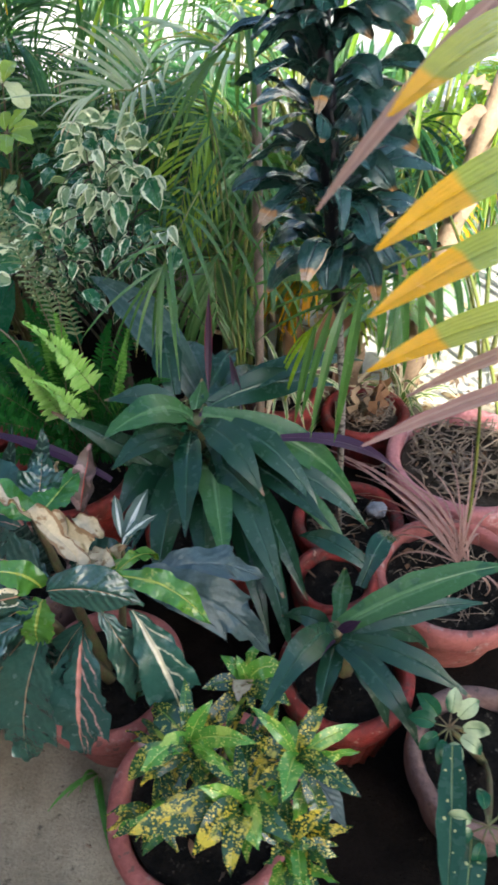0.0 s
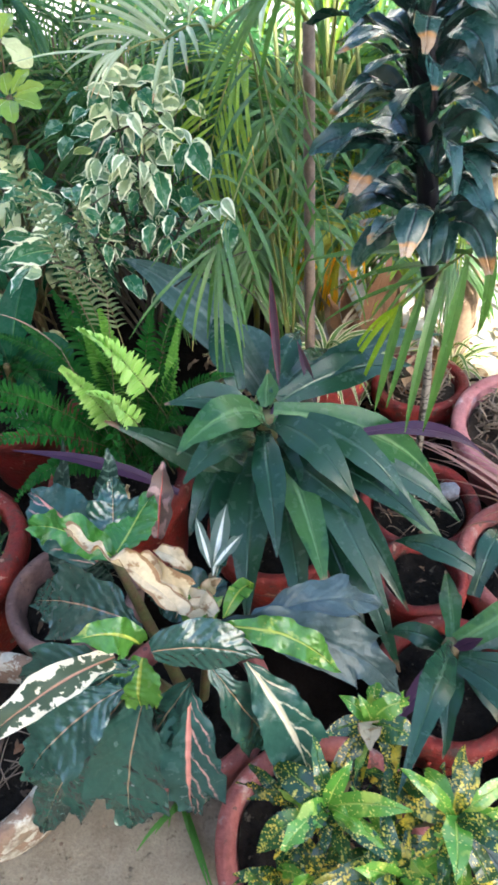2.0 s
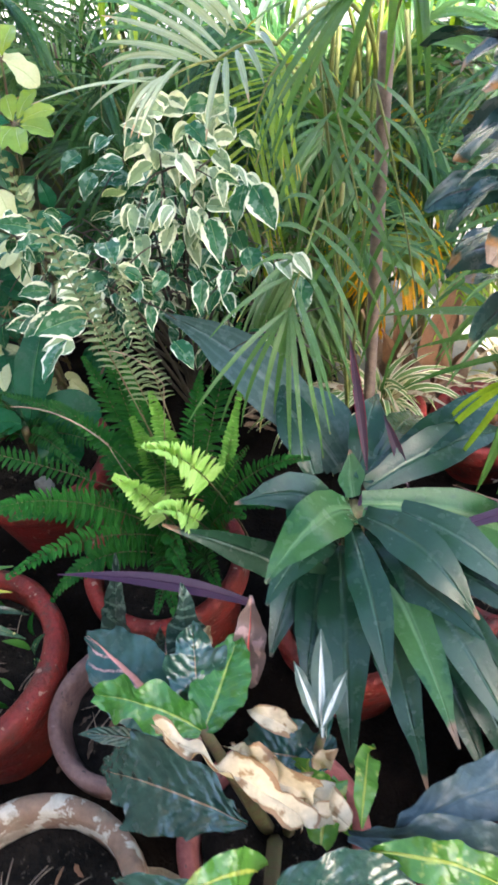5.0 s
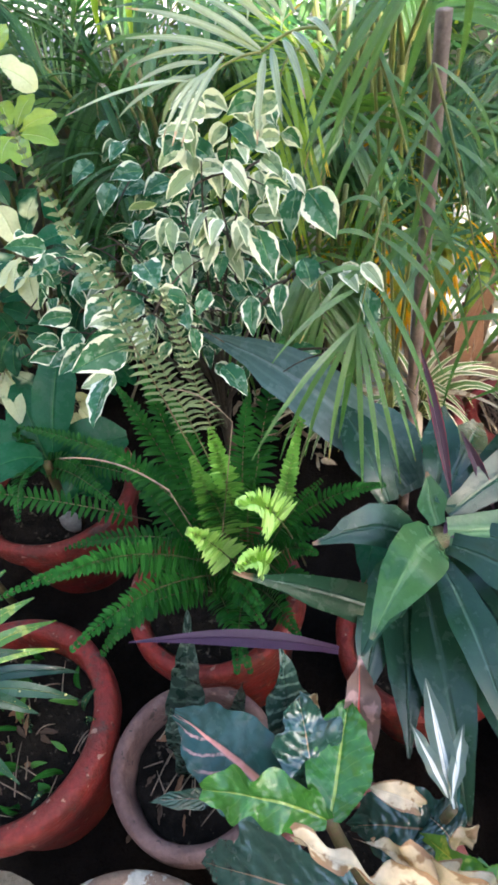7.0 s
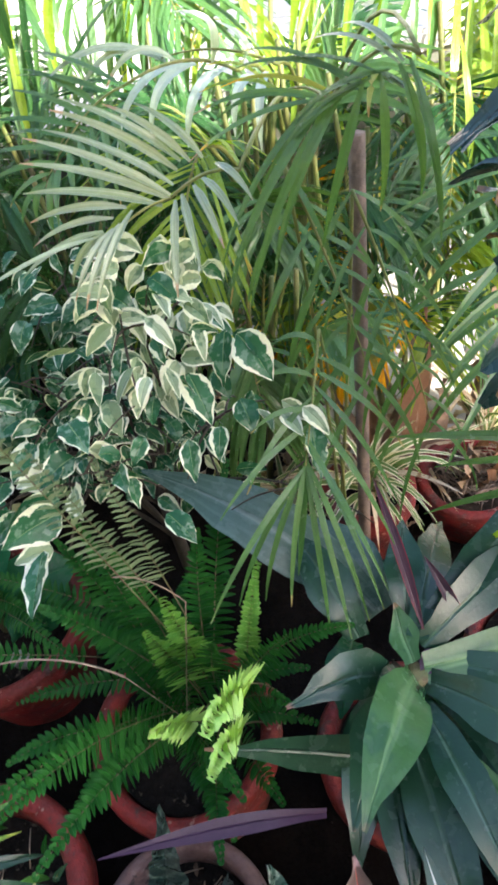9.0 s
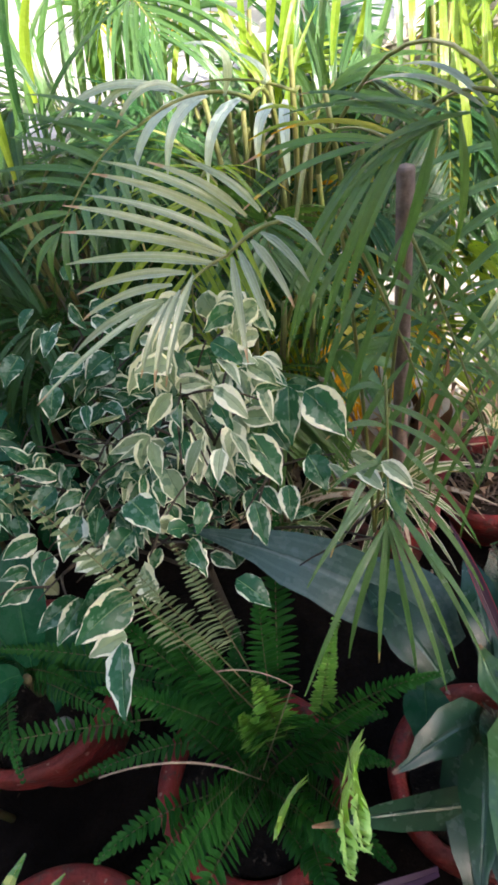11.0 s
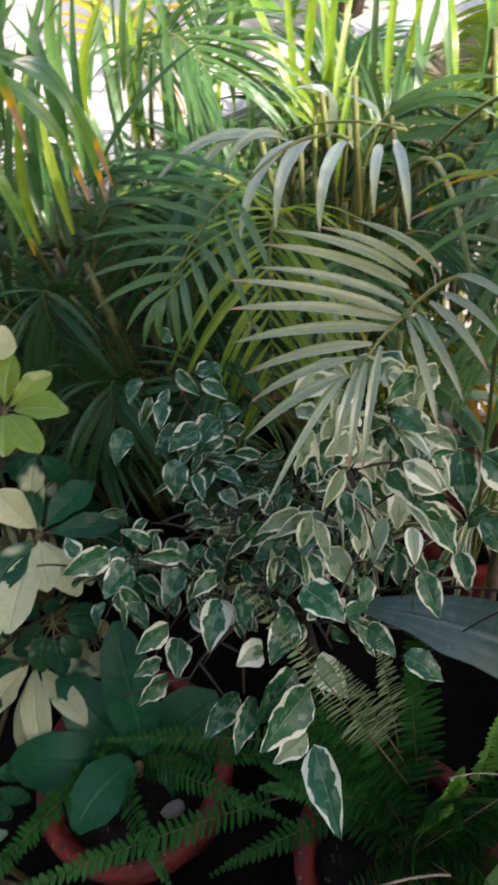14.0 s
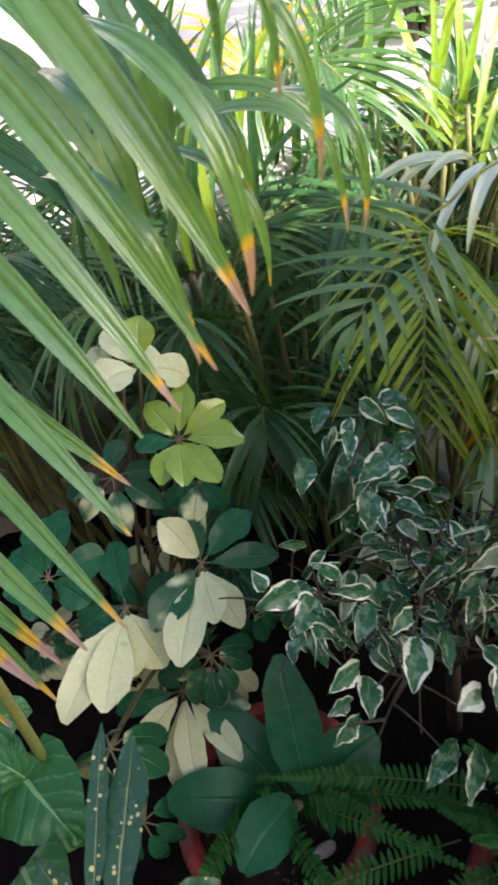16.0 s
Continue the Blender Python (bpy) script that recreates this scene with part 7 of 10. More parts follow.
leaf(crosspalm, "leaflet", PALM, (0.163, 1.713, 0.680), (0.272, 1.540, 0.543), 0.012, "palm", 0.020, n=7, m=2, fold=0.3)
leaf(crosspalm, "leaflet", PALM_MID, (0.172, 1.571, 0.516), (0.053, 1.523, 0.375), 0.014, "palm", 0.020, n=7, m=2, fold=0.3)
leaf(crosspalm, "leaflet", PALM_MID, (0.295, 1.630, 0.456), (0.107, 1.635, 0.358), 0.014, "palm", 0.020, n=7, m=2, fold=0.3)
leaf(crosspalm, "leaflet", PALM_MID, (0.184, 1.648, 0.509), (0.234, 1.543, 0.377), 0.011, "palm", 0.020, n=7, m=2, fold=0.3)
leaf(crosspalm, "leaflet", PALM_MID, (0.204, 1.700, 0.687), (0.270, 1.547, 0.518), 0.010, "palm", 0.020, n=7, m=2, fold=0.3)
leaf(crosspalm, "leaflet", PALM_MID, (0.285, 1.589, 0.437), (0.175, 1.587, 0.346), 0.013, "palm", 0.020, n=7, m=2, fold=0.3)
leaf(crosspalm, "leaflet", PALM, (0.259, 1.520, 0.528), (0.096, 1.556, 0.476), 0.013, "palm", 0.020, n=7, m=2, fold=0.3)
leaf(crosspalm, "leaflet", PALM, (0.355, 1.494, 0.548), (0.233, 1.506, 0.396), 0.010, "palm", 0.020, n=7, m=2, fold=0.3)
leaf(crosspalm, "leaflet", PALM_MID, (0.350, 1.464, 0.458), (0.185, 1.404, 0.301), 0.009, "palm", 0.020, n=7, m=2, fold=0.3)
leaf(crosspalm, "leaflet", PALM, (0.199, 1.586, 0.414), (0.043, 1.620, 0.346), 0.010, "palm", 0.020, n=7, m=2, fold=0.3)
leaf(crosspalm, "leaflet", PALM, (0.428, 1.542, 0.500), (0.300, 1.545, 0.403), 0.011, "palm", 0.020, n=7, m=2, fold=0.3)
leaf(crosspalm, "leaflet", PALM_MID, (0.408, 1.617, 0.618), (0.217, 1.683, 0.487), 0.010, "palm", 0.020, n=7, m=2, fold=0.3)
leaf(crosspalm, "leaflet", PALM, (0.133, 1.544, 0.528), (0.280, 1.416, 0.445), 0.010, "palm", 0.020, n=7, m=2, fold=0.3)
leaf(crosspalm, "leaflet", PALM_MID, (0.237, 1.566, 0.466), (0.097, 1.493, 0.312), 0.011, "palm", 0.020, n=7, m=2, fold=0.3)
leaf(crosspalm, "leaflet", PALM, (0.214, 1.624, 0.644), (0.308, 1.529, 0.518), 0.009, "palm", 0.020, n=7, m=2, fold=0.3)
leaf(crosspalm, "leaflet", PALM_MID, (0.145, 1.660, 0.489), (0.285, 1.492, 0.432), 0.009, "palm", 0.020, n=7, m=2, fold=0.3)
leaf(crosspalm, "leaflet", PALM, (0.262, 1.649, 0.535), (0.123, 1.705, 0.416), 0.012, "palm", 0.020, n=7, m=2, fold=0.3)
leaf(leftpalm, "leaflet", PALM_TIP, (-0.563, 1.309, 1.381), (-0.538, 1.223, 1.255), 0.0164, "palm", 0.050, n=12, m=4, fold=0.25)
leaf(leftpalm, "leaflet", PALM_TIP, (-0.603, 1.327, 1.312), (-0.575, 1.231, 1.224), 0.0180, "palm", 0.050, n=12, m=4, fold=0.25)
leaf(leftpalm, "leaflet", PALM_TIP, (-0.508, 1.417, 1.384), (-0.454, 1.339, 1.294), 0.0139, "palm", 0.050, n=12, m=4, fold=0.25)
leaf(leftpalm, "leaflet", PALM_TIP, (-0.465, 1.448, 1.374), (-0.430, 1.352, 1.223), 0.0148, "palm", 0.050, n=12, m=4, fold=0.25)
leaf(leftpalm, "leaflet", PALM_MID, (-0.539, 1.401, 1.393), (-0.536, 1.338, 1.275), 0.0148, "palm", 0.050, n=12, m=4, fold=0.25)
leaf(leftpalm, "leaflet", PALM_MID, (-0.513, 1.457, 1.388), (-0.471, 1.389, 1.302), 0.0139, "palm", 0.050, n=12, m=4, fold=0.25)
leaf(leftpalm, "leaflet", PALM_MID, (-0.571, 1.447, 1.329), (-0.557, 1.368, 1.228), 0.0164, "palm", 0.050, n=12, m=4, fold=0.25)
leaf(leftpalm, "leaflet", PALM_MID, (-0.588, 1.503, 1.283), (-0.585, 1.405, 1.164), 0.0148, "palm", 0.050, n=12, m=4, fold=0.25)

# ---- variegated fig, leaves placed one by one ----
FIG_HERO = []
FIG_HERO.append((FICUS, (-0.524, 1.343, 0.734), (-0.568, 1.318, 0.735), 0.035, 0.005))
FIG_HERO.append((FICUS, (-0.539, 1.357, 0.753), (-0.597, 1.351, 0.772), 0.035, 0.005))
FIG_HERO.append((FICUS, (-0.464, 1.324, 0.722), (-0.511, 1.338, 0.748), 0.021, 0.005))
FIG_HERO.append((FICUS, (-0.492, 1.352, 0.743), (-0.515, 1.369, 0.773), 0.018, 0.005))
FIG_HERO.append((FICUS, (-0.471, 1.314, 0.718), (-0.511, 1.283, 0.713), 0.029, 0.005))
FIG_HERO.append((FICUS, (-0.437, 1.278, 0.727), (-0.477, 1.263, 0.731), 0.025, 0.005))
FIG_HERO.append((FICUS, (-0.448, 1.252, 0.717), (-0.488, 1.205, 0.705), 0.037, 0.005))
FIG_HERO.append((FICUS, (-0.423, 1.245, 0.725), (-0.444, 1.200, 0.713), 0.030, 0.005))
FIG_HERO.append((FICUS, (-0.517, 1.274, 0.682), (-0.565, 1.258, 0.691), 0.032, 0.005))
FIG_HERO.append((FICUS, (-0.513, 1.267, 0.659), (-0.537, 1.223, 0.651), 0.035, 0.005))
FIG_HERO.append((FICUS, (-0.545, 1.251, 0.658), (-0.579, 1.243, 0.672), 0.023, 0.005))
FIG_HERO.append((FICUS, (-0.545, 1.233, 0.647), (-0.589, 1.217, 0.658), 0.032, 0.005))
FIG_HERO.append((FICUS, (-0.350, 1.260, 0.743), (-0.394, 1.255, 0.747), 0.028, 0.005))
FIG_HERO.append((FICUS_PALE, (-0.327, 1.246, 0.800), (-0.382, 1.248, 0.805), 0.024, 0.005))
FIG_HERO.append((FICUS, (-0.376, 1.155, 0.824), (-0.359, 1.104, 0.815), 0.037, 0.005))
FIG_HERO.append((FICUS, (-0.390, 1.166, 0.758), (-0.437, 1.134, 0.752), 0.035, 0.005))
FIG_HERO.append((FICUS, (-0.479, 1.141, 0.713), (-0.532, 1.116, 0.718), 0.029, 0.005))
FIG_HERO.append((FICUS, (-0.467, 1.122, 0.732), (-0.509, 1.083, 0.731), 0.030, 0.005))
FIG_HERO.append((FICUS, (-0.417, 1.118, 0.744), (-0.482, 1.090, 0.743), 0.040, 0.005))
FIG_HERO.append((FICUS, (-0.414, 1.094, 0.746), (-0.487, 1.065, 0.746), 0.048, 0.005))
FIG_HERO.append((FICUS_PALE, (-0.437, 1.067, 0.717), (-0.481, 1.057, 0.725), 0.028, 0.005))
FIG_HERO.append((FICUS_PALE, (-0.394, 1.112, 0.761), (-0.389, 1.063, 0.756), 0.036, 0.005))
FIG_HERO.append((FICUS, (-0.439, 1.046, 0.747), (-0.459, 0.967, 0.738), 0.036, 0.005))
FIG_HERO.append((FICUS, (-0.336, 1.106, 0.777), (-0.331, 1.065, 0.776), 0.026, 0.005))
FIG_HERO.append((FICUS, (-0.376, 1.477, 0.764), (-0.432, 1.464, 0.763), 0.038, 0.005))
FIG_HERO.append((FICUS, (-0.335, 1.457, 0.754), (-0.388, 1.441, 0.748), 0.035, 0.005))
FIG_HERO.append((FICUS, (-0.450, 1.472, 0.820), (-0.484, 1.439, 0.804), 0.029, 0.005))
FIG_HERO.append((FICUS_PALE, (-0.435, 1.161, 0.737), (-0.468, 1.154, 0.746), 0.031, 0.005))
FIG_HERO.append((FICUS, (-0.196, 1.221, 0.873), (-0.232, 1.194, 0.844), 0.036, 0.005))
FIG_HERO.append((FICUS, (-0.173, 1.174, 0.872), (-0.193, 1.135, 0.825), 0.033, 0.005))
FIG_HERO.append((FICUS, (-0.163, 1.153, 0.879), (-0.140, 1.110, 0.835), 0.044, 0.005))
FIG_HERO.append((FICUS, (-0.227, 1.165, 0.834), (-0.218, 1.120, 0.786), 0.036, 0.005))
FIG_HERO.append((FICUS_PALE, (-0.234, 1.192, 0.834), (-0.258, 1.164, 0.810), 0.030, 0.005))
FIG_HERO.append((FICUS, (-0.178, 1.131, 0.803), (-0.174, 1.097, 0.775), 0.031, 0.005))
FIG_HERO.append((FICUS, (-0.208, 1.126, 0.775), (-0.221, 1.094, 0.750), 0.025, 0.005))
FIG_HERO.append((FICUS, (-0.249, 1.136, 0.758), (-0.256, 1.096, 0.724), 0.027, 0.005))
FIG_HERO.append((FICUS, (-0.111, 1.075, 0.783), (-0.118, 1.030, 0.742), 0.032, 0.005))
FIG_HERO.append((FICUS, (-0.337, 1.459, 0.774), (-0.382, 1.438, 0.767), 0.038, 0.005))
FIG_HERO.append((FICUS, (-0.372, 1.420, 0.814), (-0.421, 1.403, 0.820), 0.032, 0.005))
FIG_HERO.append((FICUS, (-0.417, 1.388, 0.820), (-0.438, 1.356, 0.790), 0.031, 0.005))
FIG_HERO.append((FICUS, (-0.266, 1.298, 0.862), (-0.296, 1.265, 0.825), 0.035, 0.005))
FIG_HERO.append((FICUS_PALE, (-0.289, 1.248, 0.910), (-0.293, 1.223, 0.885), 0.035, 0.005))
FIG_HERO.append((FICUS_PALE, (-0.218, 1.284, 0.945), (-0.215, 1.259, 0.917), 0.031, 0.005))
FIG_HERO.append((FICUS, (-0.193, 1.276, 0.938), (-0.182, 1.252, 0.916), 0.029, 0.005))
FIG_HERO.append((FICUS_PALE, (-0.284, 1.184, 0.950), (-0.320, 1.176, 0.967), 0.024, 0.005))
FIG_HERO.append((FICUS_PALE, (-0.316, 1.238, 0.795), (-0.371, 1.228, 0.811), 0.020, 0.005))
FIG_HERO.append((FICUS, (-0.299, 1.163, 0.757), (-0.324, 1.136, 0.741), 0.023, 0.005))
FIG_HERO.append((FICUS, (-0.331, 1.143, 0.722), (-0.333, 1.107, 0.696), 0.022, 0.005))
FIG_HERO.append((FICUS, (-0.302, 1.096, 0.685), (-0.277, 1.058, 0.658), 0.032, 0.005))
FIG_HERO.append((FICUS, (-0.147, 1.153, 0.878), (-0.145, 1.125, 0.852), 0.024, 0.005))
FIG_HERO.append((FICUS_PALE, (-0.282, 1.199, 0.814), (-0.301, 1.167, 0.786), 0.026, 0.005))
FIG_HERO.append((FICUS_PALE, (-0.329, 1.187, 0.812), (-0.325, 1.152, 0.777), 0.027, 0.005))
FIG_CROWN = Vector((-0.238, 1.222, 0.933))
FIG_HERO.append((FICUS, (-0.238, 1.195, 0.952), (-0.218, 1.171, 0.927), 0.025, 0.006))
FIG_HERO.append((FICUS_PALE, (-0.230, 1.193, 0.929), (-0.201, 1.173, 0.919), 0.025, 0.006))
FIG_HERO.append((FICUS_PALE, (-0.263, 1.267, 0.953), (-0.308, 1.258, 0.959), 0.028, 0.006))
FIG_HERO.append((FICUS_PALE, (-0.284, 1.214, 0.961), (-0.309, 1.193, 0.936), 0.022, 0.006))
FIG_HERO.append((FICUS_PALE, (-0.269, 1.222, 0.905), (-0.264, 1.191, 0.868), 0.022, 0.006))
FIG_HERO.append((FICUS_PALE, (-0.299, 1.274, 0.926), (-0.278, 1.256, 0.908), 0.023, 0.006))
FIG_HERO.append((FICUS_PALE, (-0.266, 1.286, 0.955), (-0.237, 1.269, 0.938), 0.022, 0.006))
FIG_HERO.append((FICUS_PALE, (-0.241, 1.276, 0.917), (-0.266, 1.260, 0.901), 0.023, 0.006))
FIG_HERO.append((FICUS, (-0.295, 1.198, 0.945), (-0.321, 1.182, 0.937), 0.030, 0.006))
FIG_HERO.append((FICUS_PALE, (-0.212, 1.216, 0.882), (-0.215, 1.189, 0.854), 0.025, 0.006))
FIG_HERO.append((FICUS_PALE, (-0.186, 1.278, 0.937), (-0.218, 1.262, 0.908), 0.025, 0.006))
FIG_HERO.append((FICUS_PALE, (-0.218, 1.224, 0.969), (-0.214, 1.204, 0.943), 0.024, 0.006))
FIG_HERO.append((FICUS, (-0.292, 1.230, 0.924), (-0.264, 1.209, 0.901), 0.028, 0.006))
FIG_HERO.append((FICUS_PALE, (-0.202, 1.219, 0.947), (-0.211, 1.199, 0.921), 0.030, 0.006))
FIG_HERO.append((FICUS_PALE, (-0.178, 1.266, 0.912), (-0.199, 1.250, 0.889), 0.024, 0.006))
FIG_HERO.append((FICUS_PALE, (-0.286, 1.208, 0.901), (-0.249, 1.194, 0.897), 0.022, 0.006))
FIG_HERO.append((FICUS_PALE, (-0.225, 1.215, 0.884), (-0.249, 1.197, 0.867), 0.023, 0.006))
FIG_HERO.append((FICUS, (-0.204, 1.205, 0.969), (-0.242, 1.198, 0.963), 0.025, 0.006))
FIG_HERO.append((FICUS_PALE, (-0.210, 1.185, 0.914), (-0.190, 1.160, 0.896), 0.022, 0.006))
FIG_HERO.append((FICUS_PALE, (-0.210, 1.243, 0.954), (-0.209, 1.224, 0.932), 0.023, 0.006))
FIG_HERO.append((FICUS_PALE, (-0.242, 1.286, 0.935), (-0.290, 1.278, 0.938), 0.029, 0.006))
FIG_HERO.append((FICUS_PALE, (-0.181, 1.220, 0.915), (-0.220, 1.216, 0.913), 0.022, 0.006))
FIG_HERO.append((FICUS_PALE, (-0.265, 1.238, 0.906), (-0.276, 1.216, 0.882), 0.025, 0.006))
FIG_HERO.append((FICUS_PALE, (-0.297, 1.243, 0.921), (-0.334, 1.221, 0.904), 0.028, 0.006))
FIG_HERO.append((FICUS_PALE, (-0.180, 1.202, 0.969), (-0.214, 1.193, 0.954), 0.025, 0.006))
FIG_HERO.append((FICUS_PALE, (-0.212, 1.261, 0.939), (-0.185, 1.240, 0.925), 0.026, 0.006))
FIG_HERO.append((FICUS, (-0.261, 1.253, 0.892), (-0.216, 1.234, 0.885), 0.030, 0.006))
FIG_HERO.append((FICUS_PALE, (-0.285, 1.204, 0.960), (-0.288, 1.181, 0.929), 0.024, 0.006))
FIG_HERO.append((FICUS_PALE, (-0.179, 1.211, 0.876), (-0.214, 1.194, 0.855), 0.025, 0.006))
FIG_HERO.append((FICUS_PALE, (-0.266, 1.204, 0.965), (-0.296, 1.194, 0.968), 0.029, 0.006))

# ---- umbrella tree crowns ----
UMBRELLA = []

umb = thing("umbrella_tree", (-0.75, 1.75, 0.0), "umbrella tree with cream and green variegated leaflets", "umbrella tree")
stem(umb, "petiole", STEM, (-0.720, 1.740, 0.300), (-0.580, 1.586, 0.842), 0.020, 0.0040, 0.0022)
stem(umb, "stalk", STEM, (-0.580, 1.586, 0.842), (-0.574, 1.593, 0.847), 0.000, 0.0014, 0.0012)
leaf(umb, "leaflet", SCHEFF, (-0.574, 1.593, 0.847), (-0.536, 1.637, 0.878), 0.034, "spoon", 0.006, n=9, m=6, fold=0.2, wave=0.002)
stem(umb, "stalk", STEM, (-0.580, 1.586, 0.842), (-0.570, 1.587, 0.843), 0.000, 0.0014, 0.0012)
leaf(umb, "leaflet", SCHEFF, (-0.570, 1.587, 0.843), (-0.504, 1.596, 0.853), 0.034, "spoon", 0.006, n=9, m=6, fold=0.2, wave=0.002)
stem(umb, "stalk", STEM, (-0.580, 1.586, 0.842), (-0.570, 1.581, 0.840), 0.000, 0.0014, 0.0012)
leaf(umb, "leaflet", SCHEFF, (-0.570, 1.581, 0.840), (-0.507, 1.545, 0.830), 0.038, "spoon", 0.006, n=9, m=6, fold=0.2, wave=0.002)
stem(umb, "stalk", STEM, (-0.580, 1.586, 0.842), (-0.577, 1.576, 0.839), 0.000, 0.0014, 0.0012)
leaf(umb, "leaflet", SCHEFF, (-0.577, 1.576, 0.839), (-0.561, 1.509, 0.816), 0.039, "spoon", 0.006, n=9, m=6, fold=0.2, wave=0.002)
stem(umb, "stalk", STEM, (-0.580, 1.586, 0.842), (-0.582, 1.578, 0.840), 0.000, 0.0014, 0.0012)
leaf(umb, "leaflet", SCHEFF, (-0.582, 1.578, 0.840), (-0.601, 1.524, 0.825), 0.039, "spoon", 0.006, n=9, m=6, fold=0.2, wave=0.002)
stem(umb, "stalk", STEM, (-0.580, 1.586, 0.842), (-0.586, 1.580, 0.840), 0.000, 0.0014, 0.0012)
leaf(umb, "leaflet", SCHEFF, (-0.586, 1.580, 0.840), (-0.627, 1.542, 0.828), 0.032, "spoon", 0.006, n=9, m=6, fold=0.2, wave=0.002)
stem(umb, "stalk", STEM, (-0.580, 1.586, 0.842), (-0.587, 1.587, 0.843), 0.000, 0.0014, 0.0012)
leaf(umb, "leaflet", RUBBER, (-0.587, 1.587, 0.843), (-0.633, 1.592, 0.849), 0.032, "spoon", 0.006, n=9, m=6, fold=0.2, wave=0.002)
stem(umb, "stalk", STEM, (-0.580, 1.586, 0.842), (-0.582, 1.593, 0.846), 0.000, 0.0014, 0.0012)
leaf(umb, "leaflet", SCHEFF, (-0.582, 1.593, 0.846), (-0.596, 1.640, 0.875), 0.034, "spoon", 0.006, n=9, m=6, fold=0.2, wave=0.002)
stem(umb, "petiole", STEM, (-0.740, 1.740, 0.200), (-0.628, 1.525, 0.663), 0.020, 0.0040, 0.0022)
stem(umb, "stalk", STEM, (-0.628, 1.525, 0.663), (-0.631, 1.532, 0.672), 0.000, 0.0014, 0.0012)
leaf(umb, "leaflet", SCHEFF_CREAM, (-0.631, 1.532, 0.672), (-0.651, 1.574, 0.733), 0.048, "spoon", 0.006, n=9, m=6, fold=0.2, wave=0.002)
stem(umb, "stalk", STEM, (-0.628, 1.525, 0.663), (-0.624, 1.535, 0.668), 0.000, 0.0014, 0.0012)
leaf(umb, "leaflet", SCHEFF_MIX, (-0.624, 1.535, 0.668), (-0.600, 1.601, 0.703), 0.041, "spoon", 0.006, n=9, m=6, fold=0.2, wave=0.002)
stem(umb, "stalk", STEM, (-0.628, 1.525, 0.663), (-0.640, 1.518, 0.663), 0.000, 0.0014, 0.0012)
leaf(umb, "leaflet", SCHEFF_MIX, (-0.640, 1.518, 0.663), (-0.725, 1.465, 0.661), 0.053, "spoon", 0.006, n=9, m=6, fold=0.2, wave=0.002)
stem(umb, "stalk", STEM, (-0.628, 1.525, 0.663), (-0.639, 1.510, 0.660), 0.000, 0.0014, 0.0012)
leaf(umb, "leaflet", SCHEFF_CREAM, (-0.639, 1.510, 0.660), (-0.714, 1.410, 0.641), 0.057, "spoon", 0.006, n=9, m=6, fold=0.2, wave=0.002)
stem(umb, "stalk", STEM, (-0.628, 1.525, 0.663), (-0.630, 1.515, 0.660), 0.000, 0.0014, 0.0012)
leaf(umb, "leaflet", SCHEFF_CREAM, (-0.630, 1.515, 0.660), (-0.646, 1.443, 0.637), 0.046, "spoon", 0.006, n=9, m=6, fold=0.2, wave=0.002)
stem(umb, "stalk", STEM, (-0.628, 1.525, 0.663), (-0.626, 1.515, 0.654), 0.000, 0.0014, 0.0012)
leaf(umb, "leaflet", SCHEFF_CREAM, (-0.626, 1.515, 0.654), (-0.618, 1.445, 0.593), 0.046, "spoon", 0.006, n=9, m=6, fold=0.2, wave=0.002)
stem(umb, "stalk", STEM, (-0.628, 1.525, 0.663), (-0.615, 1.531, 0.663), 0.000, 0.0014, 0.0012)
leaf(umb, "leaflet", RUBBER, (-0.615, 1.531, 0.663), (-0.529, 1.571, 0.659), 0.046, "spoon", 0.006, n=9, m=6, fold=0.2, wave=0.002)
stem(umb, "stalk", STEM, (-0.628, 1.525, 0.663), (-0.614, 1.522, 0.658), 0.000, 0.0014, 0.0012)
leaf(umb, "leaflet", SCHEFF_MIX, (-0.614, 1.522, 0.658), (-0.524, 1.502, 0.622), 0.041, "spoon", 0.006, n=9, m=6, fold=0.2, wave=0.002)
stem(umb, "petiole", STEM, (-0.760, 1.740, 0.200), (-0.745, 1.511, 0.677), 0.020, 0.0040, 0.0022)
stem(umb, "stalk", STEM, (-0.745, 1.511, 0.677), (-0.761, 1.497, 0.677), 0.000, 0.0014, 0.0012)
leaf(umb, "leaflet", SCHEFF_CREAM, (-0.761, 1.497, 0.677), (-0.868, 1.403, 0.672), 0.052, "spoon", 0.006, n=9, m=6, fold=0.2, wave=0.002)
stem(umb, "stalk", STEM, (-0.745, 1.511, 0.677), (-0.755, 1.495, 0.675), 0.000, 0.0014, 0.0012)
leaf(umb, "leaflet", SCHEFF_CREAM, (-0.755, 1.495, 0.675), (-0.819, 1.394, 0.661), 0.060, "spoon", 0.006, n=9, m=6, fold=0.2, wave=0.002)
stem(umb, "stalk", STEM, (-0.745, 1.511, 0.677), (-0.749, 1.500, 0.673), 0.000, 0.0014, 0.0012)
leaf(umb, "leaflet", SCHEFF_CREAM, (-0.749, 1.500, 0.673), (-0.774, 1.429, 0.643), 0.052, "spoon", 0.006, n=9, m=6, fold=0.2, wave=0.002)
stem(umb, "stalk", STEM, (-0.745, 1.511, 0.677), (-0.744, 1.501, 0.669), 0.000, 0.0014, 0.0012)
leaf(umb, "leaflet", SCHEFF_CREAM, (-0.744, 1.501, 0.669), (-0.736, 1.439, 0.609), 0.052, "spoon", 0.006, n=9, m=6, fold=0.2, wave=0.002)
stem(umb, "stalk", STEM, (-0.745, 1.511, 0.677), (-0.755, 1.513, 0.675), 0.000, 0.0014, 0.0012)
